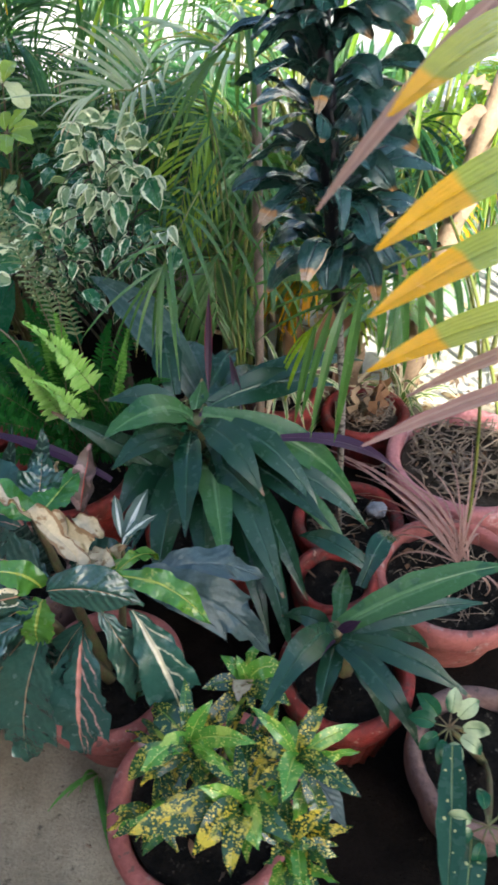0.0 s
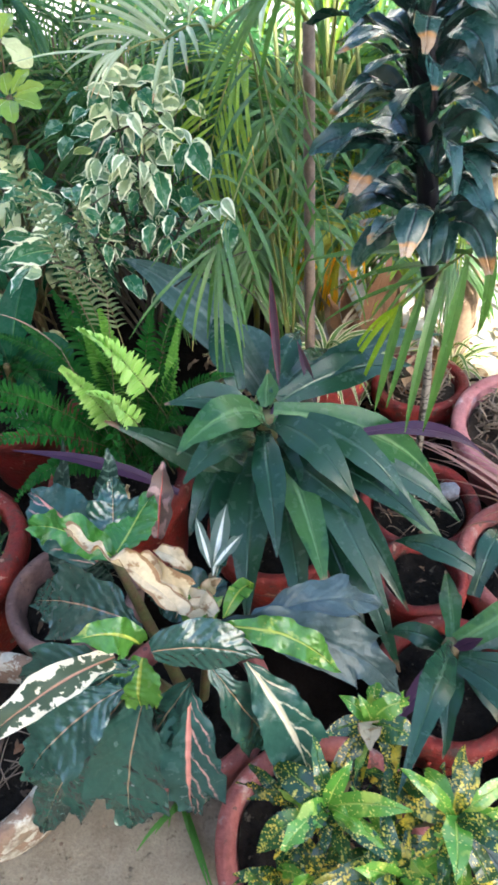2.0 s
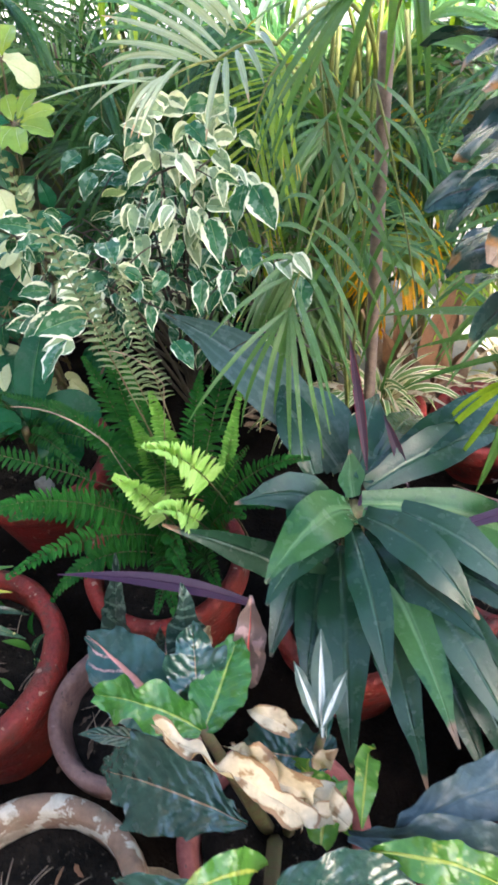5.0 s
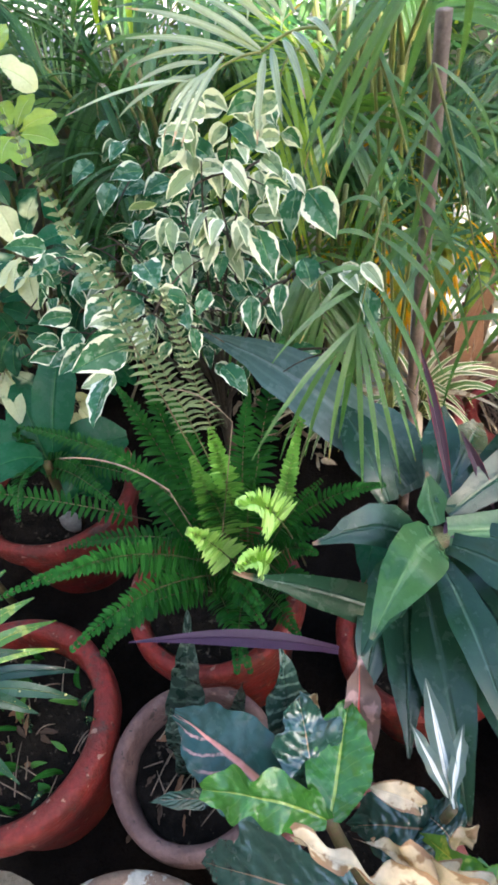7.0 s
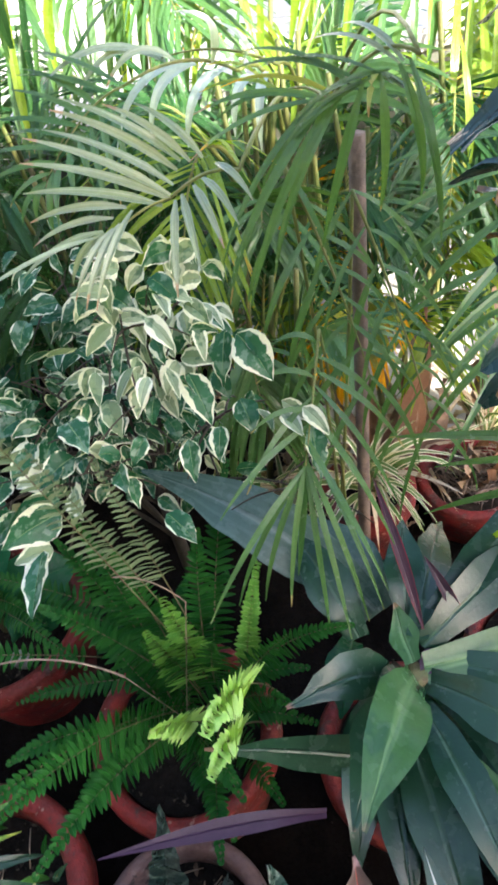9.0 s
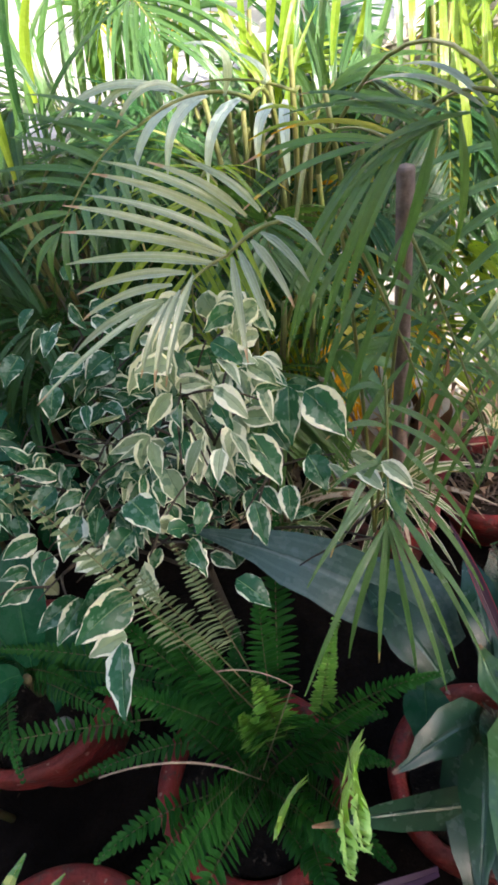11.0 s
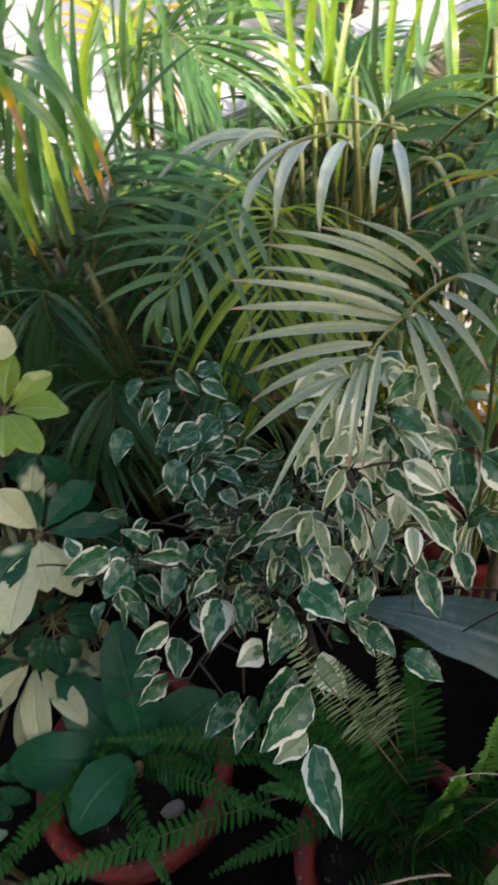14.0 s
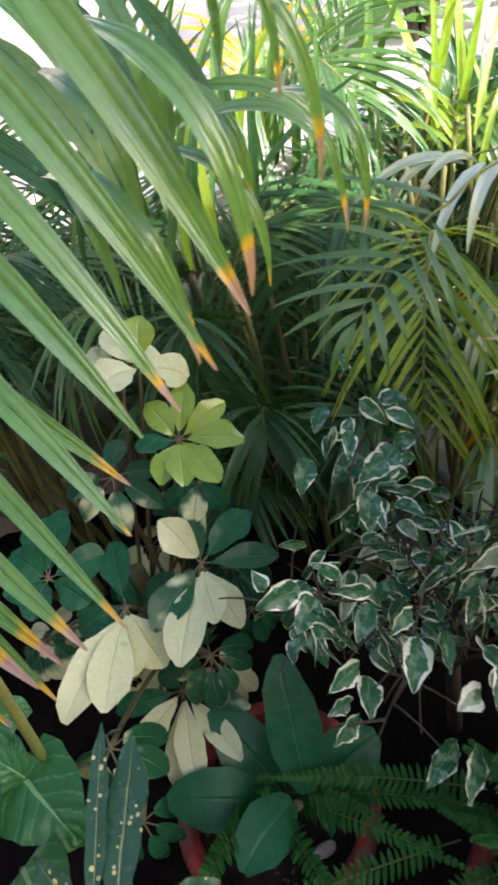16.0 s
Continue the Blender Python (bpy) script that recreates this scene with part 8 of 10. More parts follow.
leaf(umb, "leaflet", RUBBER, (-0.755, 1.513, 0.675), (-0.820, 1.526, 0.655), 0.052, "spoon", 0.006, n=9, m=6, fold=0.2, wave=0.002)
stem(umb, "stalk", STEM, (-0.745, 1.511, 0.677), (-0.743, 1.523, 0.680), 0.000, 0.0014, 0.0012)
leaf(umb, "leaflet", RUBBER, (-0.743, 1.523, 0.680), (-0.726, 1.609, 0.696), 0.046, "spoon", 0.006, n=9, m=6, fold=0.2, wave=0.002)
stem(umb, "petiole", STEM, (-0.740, 1.720, 0.100), (-0.744, 1.482, 0.452), 0.020, 0.0040, 0.0022)
stem(umb, "stalk", STEM, (-0.744, 1.482, 0.452), (-0.733, 1.472, 0.450), 0.000, 0.0014, 0.0012)
leaf(umb, "leaflet", SCHEFF_MIX, (-0.733, 1.472, 0.450), (-0.662, 1.408, 0.436), 0.034, "spoon", 0.006, n=9, m=6, fold=0.2, wave=0.002)
stem(umb, "stalk", STEM, (-0.744, 1.482, 0.452), (-0.739, 1.465, 0.447), 0.000, 0.0014, 0.0012)
leaf(umb, "leaflet", SCHEFF_CREAM, (-0.739, 1.465, 0.447), (-0.707, 1.355, 0.415), 0.041, "spoon", 0.006, n=9, m=6, fold=0.2, wave=0.002)
stem(umb, "stalk", STEM, (-0.744, 1.482, 0.452), (-0.748, 1.465, 0.448), 0.000, 0.0014, 0.0012)
leaf(umb, "leaflet", SCHEFF_CREAM, (-0.748, 1.465, 0.448), (-0.781, 1.355, 0.422), 0.048, "spoon", 0.006, n=9, m=6, fold=0.2, wave=0.002)
stem(umb, "stalk", STEM, (-0.744, 1.482, 0.452), (-0.756, 1.475, 0.451), 0.000, 0.0014, 0.0012)
leaf(umb, "leaflet", SCHEFF_CREAM, (-0.756, 1.475, 0.451), (-0.843, 1.430, 0.444), 0.041, "spoon", 0.006, n=9, m=6, fold=0.2, wave=0.002)
stem(umb, "stalk", STEM, (-0.744, 1.482, 0.452), (-0.753, 1.468, 0.444), 0.000, 0.0014, 0.0012)
leaf(umb, "leaflet", SCHEFF_CREAM, (-0.753, 1.468, 0.444), (-0.816, 1.375, 0.393), 0.034, "spoon", 0.006, n=9, m=6, fold=0.2, wave=0.002)
stem(umb, "stalk", STEM, (-0.744, 1.482, 0.452), (-0.757, 1.484, 0.453), 0.000, 0.0014, 0.0012)
leaf(umb, "leaflet", RUBBER, (-0.757, 1.484, 0.453), (-0.851, 1.499, 0.461), 0.039, "spoon", 0.006, n=9, m=6, fold=0.2, wave=0.002)
stem(umb, "stalk", STEM, (-0.744, 1.482, 0.452), (-0.746, 1.490, 0.450), 0.000, 0.0014, 0.0012)
leaf(umb, "leaflet", RUBBER, (-0.746, 1.490, 0.450), (-0.760, 1.545, 0.435), 0.046, "spoon", 0.006, n=9, m=6, fold=0.2, wave=0.002)
stem(umb, "petiole", STEM, (-0.720, 1.740, 0.250), (-0.576, 1.603, 0.737), 0.020, 0.0040, 0.0022)
stem(umb, "stalk", STEM, (-0.576, 1.603, 0.737), (-0.580, 1.598, 0.732), 0.000, 0.0014, 0.0012)
leaf(umb, "leaflet", SCHEFF_MIX, (-0.580, 1.598, 0.732), (-0.609, 1.568, 0.699), 0.044, "spoon", 0.006, n=9, m=6, fold=0.2, wave=0.002)
stem(umb, "stalk", STEM, (-0.576, 1.603, 0.737), (-0.575, 1.600, 0.729), 0.000, 0.0014, 0.0012)
leaf(umb, "leaflet", RUBBER, (-0.575, 1.600, 0.729), (-0.564, 1.582, 0.675), 0.034, "spoon", 0.006, n=9, m=6, fold=0.2, wave=0.002)
stem(umb, "stalk", STEM, (-0.576, 1.603, 0.737), (-0.583, 1.604, 0.732), 0.000, 0.0014, 0.0012)
leaf(umb, "leaflet", RUBBER, (-0.583, 1.604, 0.732), (-0.632, 1.613, 0.701), 0.034, "spoon", 0.006, n=9, m=6, fold=0.2, wave=0.002)
stem(umb, "petiole", STEM, (-0.800, 1.740, 0.200), (-0.823, 1.585, 0.718), 0.020, 0.0040, 0.0022)
stem(umb, "stalk", STEM, (-0.823, 1.585, 0.718), (-0.827, 1.591, 0.722), 0.000, 0.0014, 0.0012)
leaf(umb, "leaflet", RUBBER, (-0.827, 1.591, 0.722), (-0.855, 1.630, 0.746), 0.046, "spoon", 0.006, n=9, m=6, fold=0.2, wave=0.002)
stem(umb, "stalk", STEM, (-0.823, 1.585, 0.718), (-0.822, 1.596, 0.722), 0.000, 0.0014, 0.0012)
leaf(umb, "leaflet", RUBBER, (-0.822, 1.596, 0.722), (-0.812, 1.667, 0.747), 0.046, "spoon", 0.006, n=9, m=6, fold=0.2, wave=0.002)
stem(umb, "stalk", STEM, (-0.823, 1.585, 0.718), (-0.816, 1.595, 0.722), 0.000, 0.0014, 0.0012)
leaf(umb, "leaflet", RUBBER, (-0.816, 1.595, 0.722), (-0.770, 1.665, 0.744), 0.046, "spoon", 0.006, n=9, m=6, fold=0.2, wave=0.002)
stem(umb, "stalk", STEM, (-0.823, 1.585, 0.718), (-0.812, 1.586, 0.716), 0.000, 0.0014, 0.0012)
leaf(umb, "leaflet", RUBBER, (-0.812, 1.586, 0.716), (-0.741, 1.591, 0.696), 0.048, "spoon", 0.006, n=9, m=6, fold=0.2, wave=0.002)
stem(umb, "stalk", STEM, (-0.823, 1.585, 0.718), (-0.818, 1.578, 0.715), 0.000, 0.0014, 0.0012)
leaf(umb, "leaflet", RUBBER, (-0.818, 1.578, 0.715), (-0.785, 1.532, 0.692), 0.046, "spoon", 0.006, n=9, m=6, fold=0.2, wave=0.002)
stem(umb, "stalk", STEM, (-0.823, 1.585, 0.718), (-0.827, 1.578, 0.719), 0.000, 0.0014, 0.0012)
leaf(umb, "leaflet", SCHEFF_MIX, (-0.827, 1.578, 0.719), (-0.856, 1.529, 0.720), 0.046, "spoon", 0.006, n=9, m=6, fold=0.2, wave=0.002)
stem(umb, "stalk", STEM, (-0.823, 1.585, 0.718), (-0.830, 1.583, 0.721), 0.000, 0.0014, 0.0012)
leaf(umb, "leaflet", RUBBER, (-0.830, 1.583, 0.721), (-0.879, 1.572, 0.738), 0.046, "spoon", 0.006, n=9, m=6, fold=0.2, wave=0.002)
stem(umb, "petiole", STEM, (-0.720, 1.750, 0.400), (-0.582, 1.641, 0.933), 0.020, 0.0040, 0.0022)
stem(umb, "stalk", STEM, (-0.582, 1.641, 0.933), (-0.589, 1.638, 0.935), 0.000, 0.0014, 0.0012)
leaf(umb, "leaflet", SCHEFF_CREAM, (-0.589, 1.638, 0.935), (-0.640, 1.615, 0.949), 0.052, "spoon", 0.006, n=9, m=6, fold=0.2, wave=0.002)
stem(umb, "stalk", STEM, (-0.582, 1.641, 0.933), (-0.575, 1.641, 0.926), 0.000, 0.0014, 0.0012)
leaf(umb, "leaflet", SCHEFF_CREAM, (-0.575, 1.641, 0.926), (-0.532, 1.640, 0.882), 0.048, "spoon", 0.006, n=9, m=6, fold=0.2, wave=0.002)
stem(umb, "stalk", STEM, (-0.582, 1.641, 0.933), (-0.578, 1.646, 0.938), 0.000, 0.0014, 0.0012)
leaf(umb, "leaflet", SCHEFF, (-0.578, 1.646, 0.938), (-0.554, 1.681, 0.974), 0.046, "spoon", 0.006, n=9, m=6, fold=0.2, wave=0.002)
stem(umb, "stalk", STEM, (-0.582, 1.641, 0.933), (-0.584, 1.647, 0.938), 0.000, 0.0014, 0.0012)
leaf(umb, "leaflet", SCHEFF_CREAM, (-0.584, 1.647, 0.938), (-0.600, 1.688, 0.974), 0.046, "spoon", 0.006, n=9, m=6, fold=0.2, wave=0.002)
stem(umb, "petiole", STEM, (-0.740, 1.760, 0.400), (-0.600, 1.658, 0.940), 0.020, 0.0040, 0.0022)
stem(umb, "stalk", STEM, (-0.600, 1.658, 0.940), (-0.606, 1.660, 0.940), 0.000, 0.0014, 0.0012)
leaf(umb, "leaflet", SCHEFF_CREAM, (-0.606, 1.660, 0.940), (-0.646, 1.677, 0.939), 0.046, "spoon", 0.006, n=9, m=6, fold=0.2, wave=0.002)
stem(umb, "stalk", STEM, (-0.600, 1.658, 0.940), (-0.594, 1.660, 0.934), 0.000, 0.0014, 0.0012)
leaf(umb, "leaflet", SCHEFF_CREAM, (-0.594, 1.660, 0.934), (-0.554, 1.674, 0.894), 0.044, "spoon", 0.006, n=9, m=6, fold=0.2, wave=0.002)
stem(umb, "stalk", STEM, (-0.600, 1.658, 0.940), (-0.598, 1.665, 0.941), 0.000, 0.0014, 0.0012)
leaf(umb, "leaflet", SCHEFF_CREAM, (-0.598, 1.665, 0.941), (-0.585, 1.714, 0.943), 0.039, "spoon", 0.006, n=9, m=6, fold=0.2, wave=0.002)
UMBRELLA.append(((-0.677, 1.458, 0.544), SCHEFF_MIX, 0.080, 7, 0.60))
UMBRELLA.append(((-0.684, 1.656, 0.767), SCHEFF_MIX, 0.080, 6, 0.40))
UMBRELLA.append(((-0.834, 1.366, 0.626), SCHEFF_MIX, 0.090, 6, 0.70))
UMBRELLA.append(((-0.871, 1.346, 0.423), RUBBER, 0.080, 6, 0.60))

broad = thing("broad_leaf_plant", (-0.7, 1.335, 0.2), "broad dark green leaves standing in a shaded red pot", "leafy plant")
leaf(broad, "leaf", RUBBER, (-0.642, 1.267, 0.411), (-0.590, 1.406, 0.547), 0.078, "broad", 0.010, wave=0.002)
leaf(broad, "leaf", RUBBER, (-0.667, 1.272, 0.395), (-0.765, 1.219, 0.423), 0.078, "broad", 0.020)
leaf(broad, "leaf", RUBBER, (-0.698, 1.293, 0.366), (-0.829, 1.353, 0.420), 0.090, "broad", 0.020)
leaf(broad, "leaf", RUBBER, (-0.642, 1.267, 0.357), (-0.513, 1.297, 0.384), 0.110, "broad", 0.020)
leaf(broad, "leaf", RUBBER, (-0.642, 1.267, 0.357), (-0.598, 1.246, 0.293), 0.100, "broad", 0.020)
leaf(broad, "leaf", RUBBER, (-0.673, 1.296, 0.319), (-0.714, 1.433, 0.448), 0.090, "broad", 0.020)
stem(broad, "stem", STEM, (-0.700, 1.335, 0.200), (-0.663, 1.269, 0.382), 0.000, 0.0100, 0.0080)

stone = thing("stone", (-0.66, 1.235, 0.21), "pale grey stone chip leaning on the pot soil", "stone")

arrow = thing("arrowhead_plant", (-0.98, 1.32, 0.0), "arrowhead plant with pale-veined green leaves", "leafy plant")
leaf(arrow, "leaf", CALADIUM, (-0.925, 1.367, 0.696), (-0.886, 1.265, 0.651), 0.120, "heart", 0.015, n=10, m=6, wave=0.003)
leaf(arrow, "leaf", CALADIUM, (-0.920, 1.345, 0.679), (-0.909, 1.388, 0.732), 0.060, "heart", 0.015, n=10, m=6, wave=0.003)
leaf(arrow, "leaf", CALADIUM, (-0.955, 1.275, 0.659), (-0.923, 1.171, 0.640), 0.110, "heart", 0.015, n=10, m=6, wave=0.003)
leaf(arrow, "leaf", CALADIUM, (-0.977, 1.361, 0.718), (-0.979, 1.269, 0.692), 0.100, "heart", 0.015, n=10, m=6, wave=0.003)
leaf(arrow, "leaf", CALADIUM, (-0.945, 1.407, 0.738), (-0.879, 1.401, 0.731), 0.080, "heart", 0.015, n=10, m=6, wave=0.003)
leaf(arrow, "leaf", CALADIUM, (-0.916, 1.347, 0.679), (-0.940, 1.381, 0.741), 0.060, "heart", 0.015, n=10, m=6, wave=0.003)
stem(arrow, "petiole", STEM, (-0.980, 1.320, 0.000), (-0.931, 1.364, 0.671), 0.000, 0.0060, 0.0040)
stem(arrow, "petiole", STEM, (-0.970, 1.300, 0.000), (-0.963, 1.282, 0.641), 0.000, 0.0060, 0.0040)

strapspot = thing("croton_plant", (-0.86, 1.22, 0.0), "croton with long yellow-spotted strap leaves", "croton", "crotons")
leaf(strapspot, "leaf", STRAP_SPOT, (-0.863, 1.178, 0.739), (-0.802, 1.331, 0.756), 0.022, "strap", 0.000, n=12, wave=0.003)
leaf(strapspot, "leaf", STRAP_SPOT, (-0.848, 1.162, 0.731), (-0.777, 1.309, 0.739), 0.040, "strap", 0.000, n=12, wave=0.003)
leaf(strapspot, "leaf", STRAP_SPOT, (-0.874, 1.164, 0.741), (-0.904, 1.240, 0.751), 0.030, "strap", 0.000, n=12, wave=0.003)
leaf(strapspot, "leaf", STRAP_SPOT, (-0.822, 1.150, 0.722), (-0.753, 1.151, 0.691), 0.030, "strap", 0.000, n=12, wave=0.003)
stem(strapspot, "stem", STEM, (-0.860, 1.220, 0.000), (-0.853, 1.169, 0.734), 0.000, 0.0080, 0.0060)

redcroton = thing("croton_plant", (-0.78, 0.86, 0.22), "croton with yellow-green speckled strap leaves in the wide red pot", "croton", "crotons")
leaf(redcroton, "leaf", STRAP_SPOT, (-0.800, 0.860, 0.360), (-0.601, 0.836, 0.329), 0.022, "strap", 0.040, wave=0.003)
leaf(redcroton, "leaf", GOLD_GREEN, (-0.800, 0.860, 0.360), (-0.621, 0.901, 0.368), 0.014, "strap", 0.040, wave=0.003)
leaf(redcroton, "leaf", STRAP_SPOT, (-0.800, 0.860, 0.360), (-0.655, 0.820, 0.340), 0.024, "strap", 0.040, wave=0.003)
leaf(redcroton, "leaf", STRAP_SPOT, (-0.800, 0.860, 0.360), (-0.681, 0.733, 0.324), 0.020, "strap", 0.040, wave=0.003)
leaf(redcroton, "leaf", CROTON_LIME, (-0.800, 0.860, 0.360), (-0.646, 0.962, 0.421), 0.026, "strap", 0.040, wave=0.003)
leaf(redcroton, "leaf", CROTON_LIME, (-0.800, 0.860, 0.360), (-0.620, 0.936, 0.390), 0.020, "strap", 0.040, wave=0.003)
leaf(redcroton, "leaf", RHOEO, (-0.800, 0.860, 0.360), (-0.598, 0.871, 0.344), 0.020, "strap", 0.040, wave=0.003)
leaf(redcroton, "leaf", CROTON_LIME, (-0.800, 0.860, 0.360), (-0.676, 0.992, 0.463), 0.030, "strap", 0.040, wave=0.003)
leaf(redcroton, "leaf", STRAP_SPOT, (-0.800, 0.860, 0.360), (-0.858, 0.987, 0.400), 0.025, "strap", 0.050, wave=0.003)
leaf(redcroton, "leaf", STRAP_SPOT, (-0.800, 0.860, 0.360), (-0.936, 0.893, 0.400), 0.025, "strap", 0.050, wave=0.003)
leaf(redcroton, "leaf", STRAP_SPOT, (-0.800, 0.860, 0.360), (-0.911, 0.774, 0.400), 0.025, "strap", 0.050, wave=0.003)
leaf(redcroton, "leaf", STRAP_SPOT, (-0.800, 0.860, 0.360), (-0.802, 0.720, 0.400), 0.025, "strap", 0.050, wave=0.003)
leaf(redcroton, "leaf", STRAP_SPOT, (-0.800, 0.860, 0.360), (-0.691, 0.772, 0.400), 0.025, "strap", 0.050, wave=0.003)
leaf(redcroton, "leaf", STRAP_SPOT, (-0.800, 0.860, 0.360), (-0.663, 0.890, 0.400), 0.025, "strap", 0.050, wave=0.003)
leaf(redcroton, "leaf", STRAP_SPOT, (-0.800, 0.860, 0.360), (-0.739, 0.986, 0.400), 0.025, "strap", 0.050, wave=0.003)
stem(redcroton, "stem", STEM, (-0.780, 0.860, 0.220), (-0.800, 0.860, 0.360), 0.000, 0.0080, 0.0060)

whiterosette = thing("rosette_plant", (0.42, 0.42, 0.17), "small variegated umbrella rosette with cream-edged leaflets", "rosette plant")
UMBRELLA_LOW = [((0.325, 0.374, 0.376), SCHEFF_MIX, 0.06, 9, 0.05), ((0.345, 0.235, 0.4), SCHEFF_MIX, 0.045, 7, 0.3)]
leaf(whiterosette, "leaf", STRAP_SPOT, (0.323, 0.344, 0.385), (0.281, 0.146, 0.389), 0.036, "strap", 0.010, wave=0.002)
leaf(whiterosette, "leaf", STRAP_SPOT, (0.333, 0.241, 0.358), (0.298, 0.135, 0.392), 0.040, "strap", 0.010, wave=0.002)
stem(whiterosette, "stem", STEM, (0.420, 0.420, 0.170), (0.325, 0.374, 0.376), 0.000, 0.0070, 0.0040)

pinkgrass = thing("grass_plant", (0.43, 0.8, 0.16), "dry pinkish grassy plant with long thin arching blades", "grass")
leaf(pinkgrass, "blade", PINK_BLADE, (0.440, 0.800, 0.220), (0.245, 1.011, 0.264), 0.005, "palm", 0.050, n=10, m=2, fold=0.3)
leaf(pinkgrass, "blade", PINK_BLADE, (0.440, 0.800, 0.220), (0.233, 1.035, 0.293), 0.005, "palm", 0.050, n=10, m=2, fold=0.3)
leaf(pinkgrass, "blade", PINK_BLADE, (0.440, 0.800, 0.220), (0.353, 0.949, 0.212), 0.005, "palm", 0.050, n=10, m=2, fold=0.3)
leaf(pinkgrass, "blade", PINK_BLADE, (0.440, 0.800, 0.220), (0.340, 0.914, 0.179), 0.005, "palm", 0.050, n=10, m=2, fold=0.3)
leaf(pinkgrass, "blade", PINK_BLADE, (0.440, 0.800, 0.220), (0.377, 0.955, 0.224), 0.005, "palm", 0.050, n=10, m=2, fold=0.3)
leaf(pinkgrass, "blade", PINK_BLADE, (0.440, 0.800, 0.220), (0.489, 1.027, 0.356), 0.005, "palm", 0.050, n=10, m=2, fold=0.3)
leaf(pinkgrass, "blade", PINK_BLADE, (0.440, 0.800, 0.220), (0.511, 0.985, 0.313), 0.005, "palm", 0.050, n=10, m=2, fold=0.3)
leaf(pinkgrass, "blade", PINK_BLADE, (0.440, 0.800, 0.220), (0.420, 0.885, 0.176), 0.005, "palm", 0.050, n=10, m=2, fold=0.3)
leaf(pinkgrass, "blade", PINK_BLADE, (0.440, 0.800, 0.220), (0.497, 0.870, 0.194), 0.005, "palm", 0.050, n=10, m=2, fold=0.3)
leaf(pinkgrass, "blade", PINK_BLADE, (0.440, 0.800, 0.220), (0.468, 0.948, 0.249), 0.005, "palm", 0.050, n=10, m=2, fold=0.3)
leaf(pinkgrass, "blade", PINK_BLADE, (0.440, 0.800, 0.220), (0.301, 0.848, 0.125), 0.005, "palm", 0.050, n=10, m=2, fold=0.3)
leaf(pinkgrass, "blade", PINK_BLADE, (0.440, 0.800, 0.220), (0.531, 0.915, 0.249), 0.005, "palm", 0.050, n=10, m=2, fold=0.3)
leaf(pinkgrass, "blade", PINK_BLADE, (0.440, 0.800, 0.220), (0.133, 1.056, 0.332), 0.005, "palm", 0.050, n=10, m=2, fold=0.3)
leaf(pinkgrass, "blade", PINK_BLADE, (0.440, 0.800, 0.220), (0.183, 1.038, 0.299), 0.005, "palm", 0.050, n=10, m=2, fold=0.3)
leaf(pinkgrass, "blade", PINK_BLADE, (0.440, 0.800, 0.220), (0.257, 0.981, 0.232), 0.005, "palm", 0.050, n=10, m=2, fold=0.3)
leaf(pinkgrass, "blade", PINK_BLADE, (0.440, 0.800, 0.220), (0.293, 0.954, 0.207), 0.005, "palm", 0.050, n=10, m=2, fold=0.3)
leaf(pinkgrass, "blade", PINK_BLADE, (0.440, 0.800, 0.220), (0.330, 0.986, 0.245), 0.005, "palm", 0.050, n=10, m=2, fold=0.3)
leaf(pinkgrass, "blade", PINK_BLADE, (0.440, 0.800, 0.220), (0.401, 0.986, 0.263), 0.005, "palm", 0.050, n=10, m=2, fold=0.3)
leaf(pinkgrass, "blade", PINK_BLADE, (0.440, 0.800, 0.220), (0.446, 1.016, 0.317), 0.005, "palm", 0.050, n=10, m=2, fold=0.3)
leaf(pinkgrass, "blade", PINK_BLADE, (0.440, 0.800, 0.220), (0.433, 0.911, 0.201), 0.005, "palm", 0.050, n=10, m=2, fold=0.3)
leaf(pinkgrass, "blade", PINK_BLADE, (0.440, 0.800, 0.220), (0.384, 0.861, 0.148), 0.005, "palm", 0.050, n=10, m=2, fold=0.3)
leaf(pinkgrass, "blade", PINK_BLADE, (0.440, 0.800, 0.220), (0.478, 0.777, 0.125), 0.005, "palm", 0.050, n=10, m=2, fold=0.3)
leaf(pinkgrass, "blade", PINK_BLADE, (0.440, 0.800, 0.220), (0.517, 0.749, 0.126), 0.005, "palm", 0.050, n=10, m=2, fold=0.3)
leaf(pinkgrass, "blade", PINK_BLADE, (0.440, 0.800, 0.220), (0.292, 0.898, 0.159), 0.005, "palm", 0.050, n=10, m=2, fold=0.3)
leaf(pinkgrass, "blade", PINK_BLADE, (0.460, 0.800, 0.220), (0.198, 1.054, 0.281), 0.005, "palm", 0.060, n=12, m=2, fold=0.3)
leaf(pinkgrass, "blade", PINK_BLADE, (0.460, 0.800, 0.220), (0.259, 1.044, 0.273), 0.005, "palm", 0.060, n=12, m=2, fold=0.3)
leaf(pinkgrass, "blade", PINK_BLADE, (0.460, 0.800, 0.220), (0.277, 1.017, 0.247), 0.005, "palm", 0.060, n=12, m=2, fold=0.3)
leaf(pinkgrass, "blade", PINK_BLADE, (0.460, 0.800, 0.220), (0.320, 1.014, 0.252), 0.005, "palm", 0.060, n=12, m=2, fold=0.3)
leaf(pinkgrass, "blade", PINK_BLADE, (0.460, 0.800, 0.220), (0.148, 1.069, 0.302), 0.005, "palm", 0.060, n=12, m=2, fold=0.3)
leaf(pinkgrass, "blade", PINK_BLADE, (0.460, 0.800, 0.220), (0.342, 1.001, 0.245), 0.005, "palm", 0.060, n=12, m=2, fold=0.3)
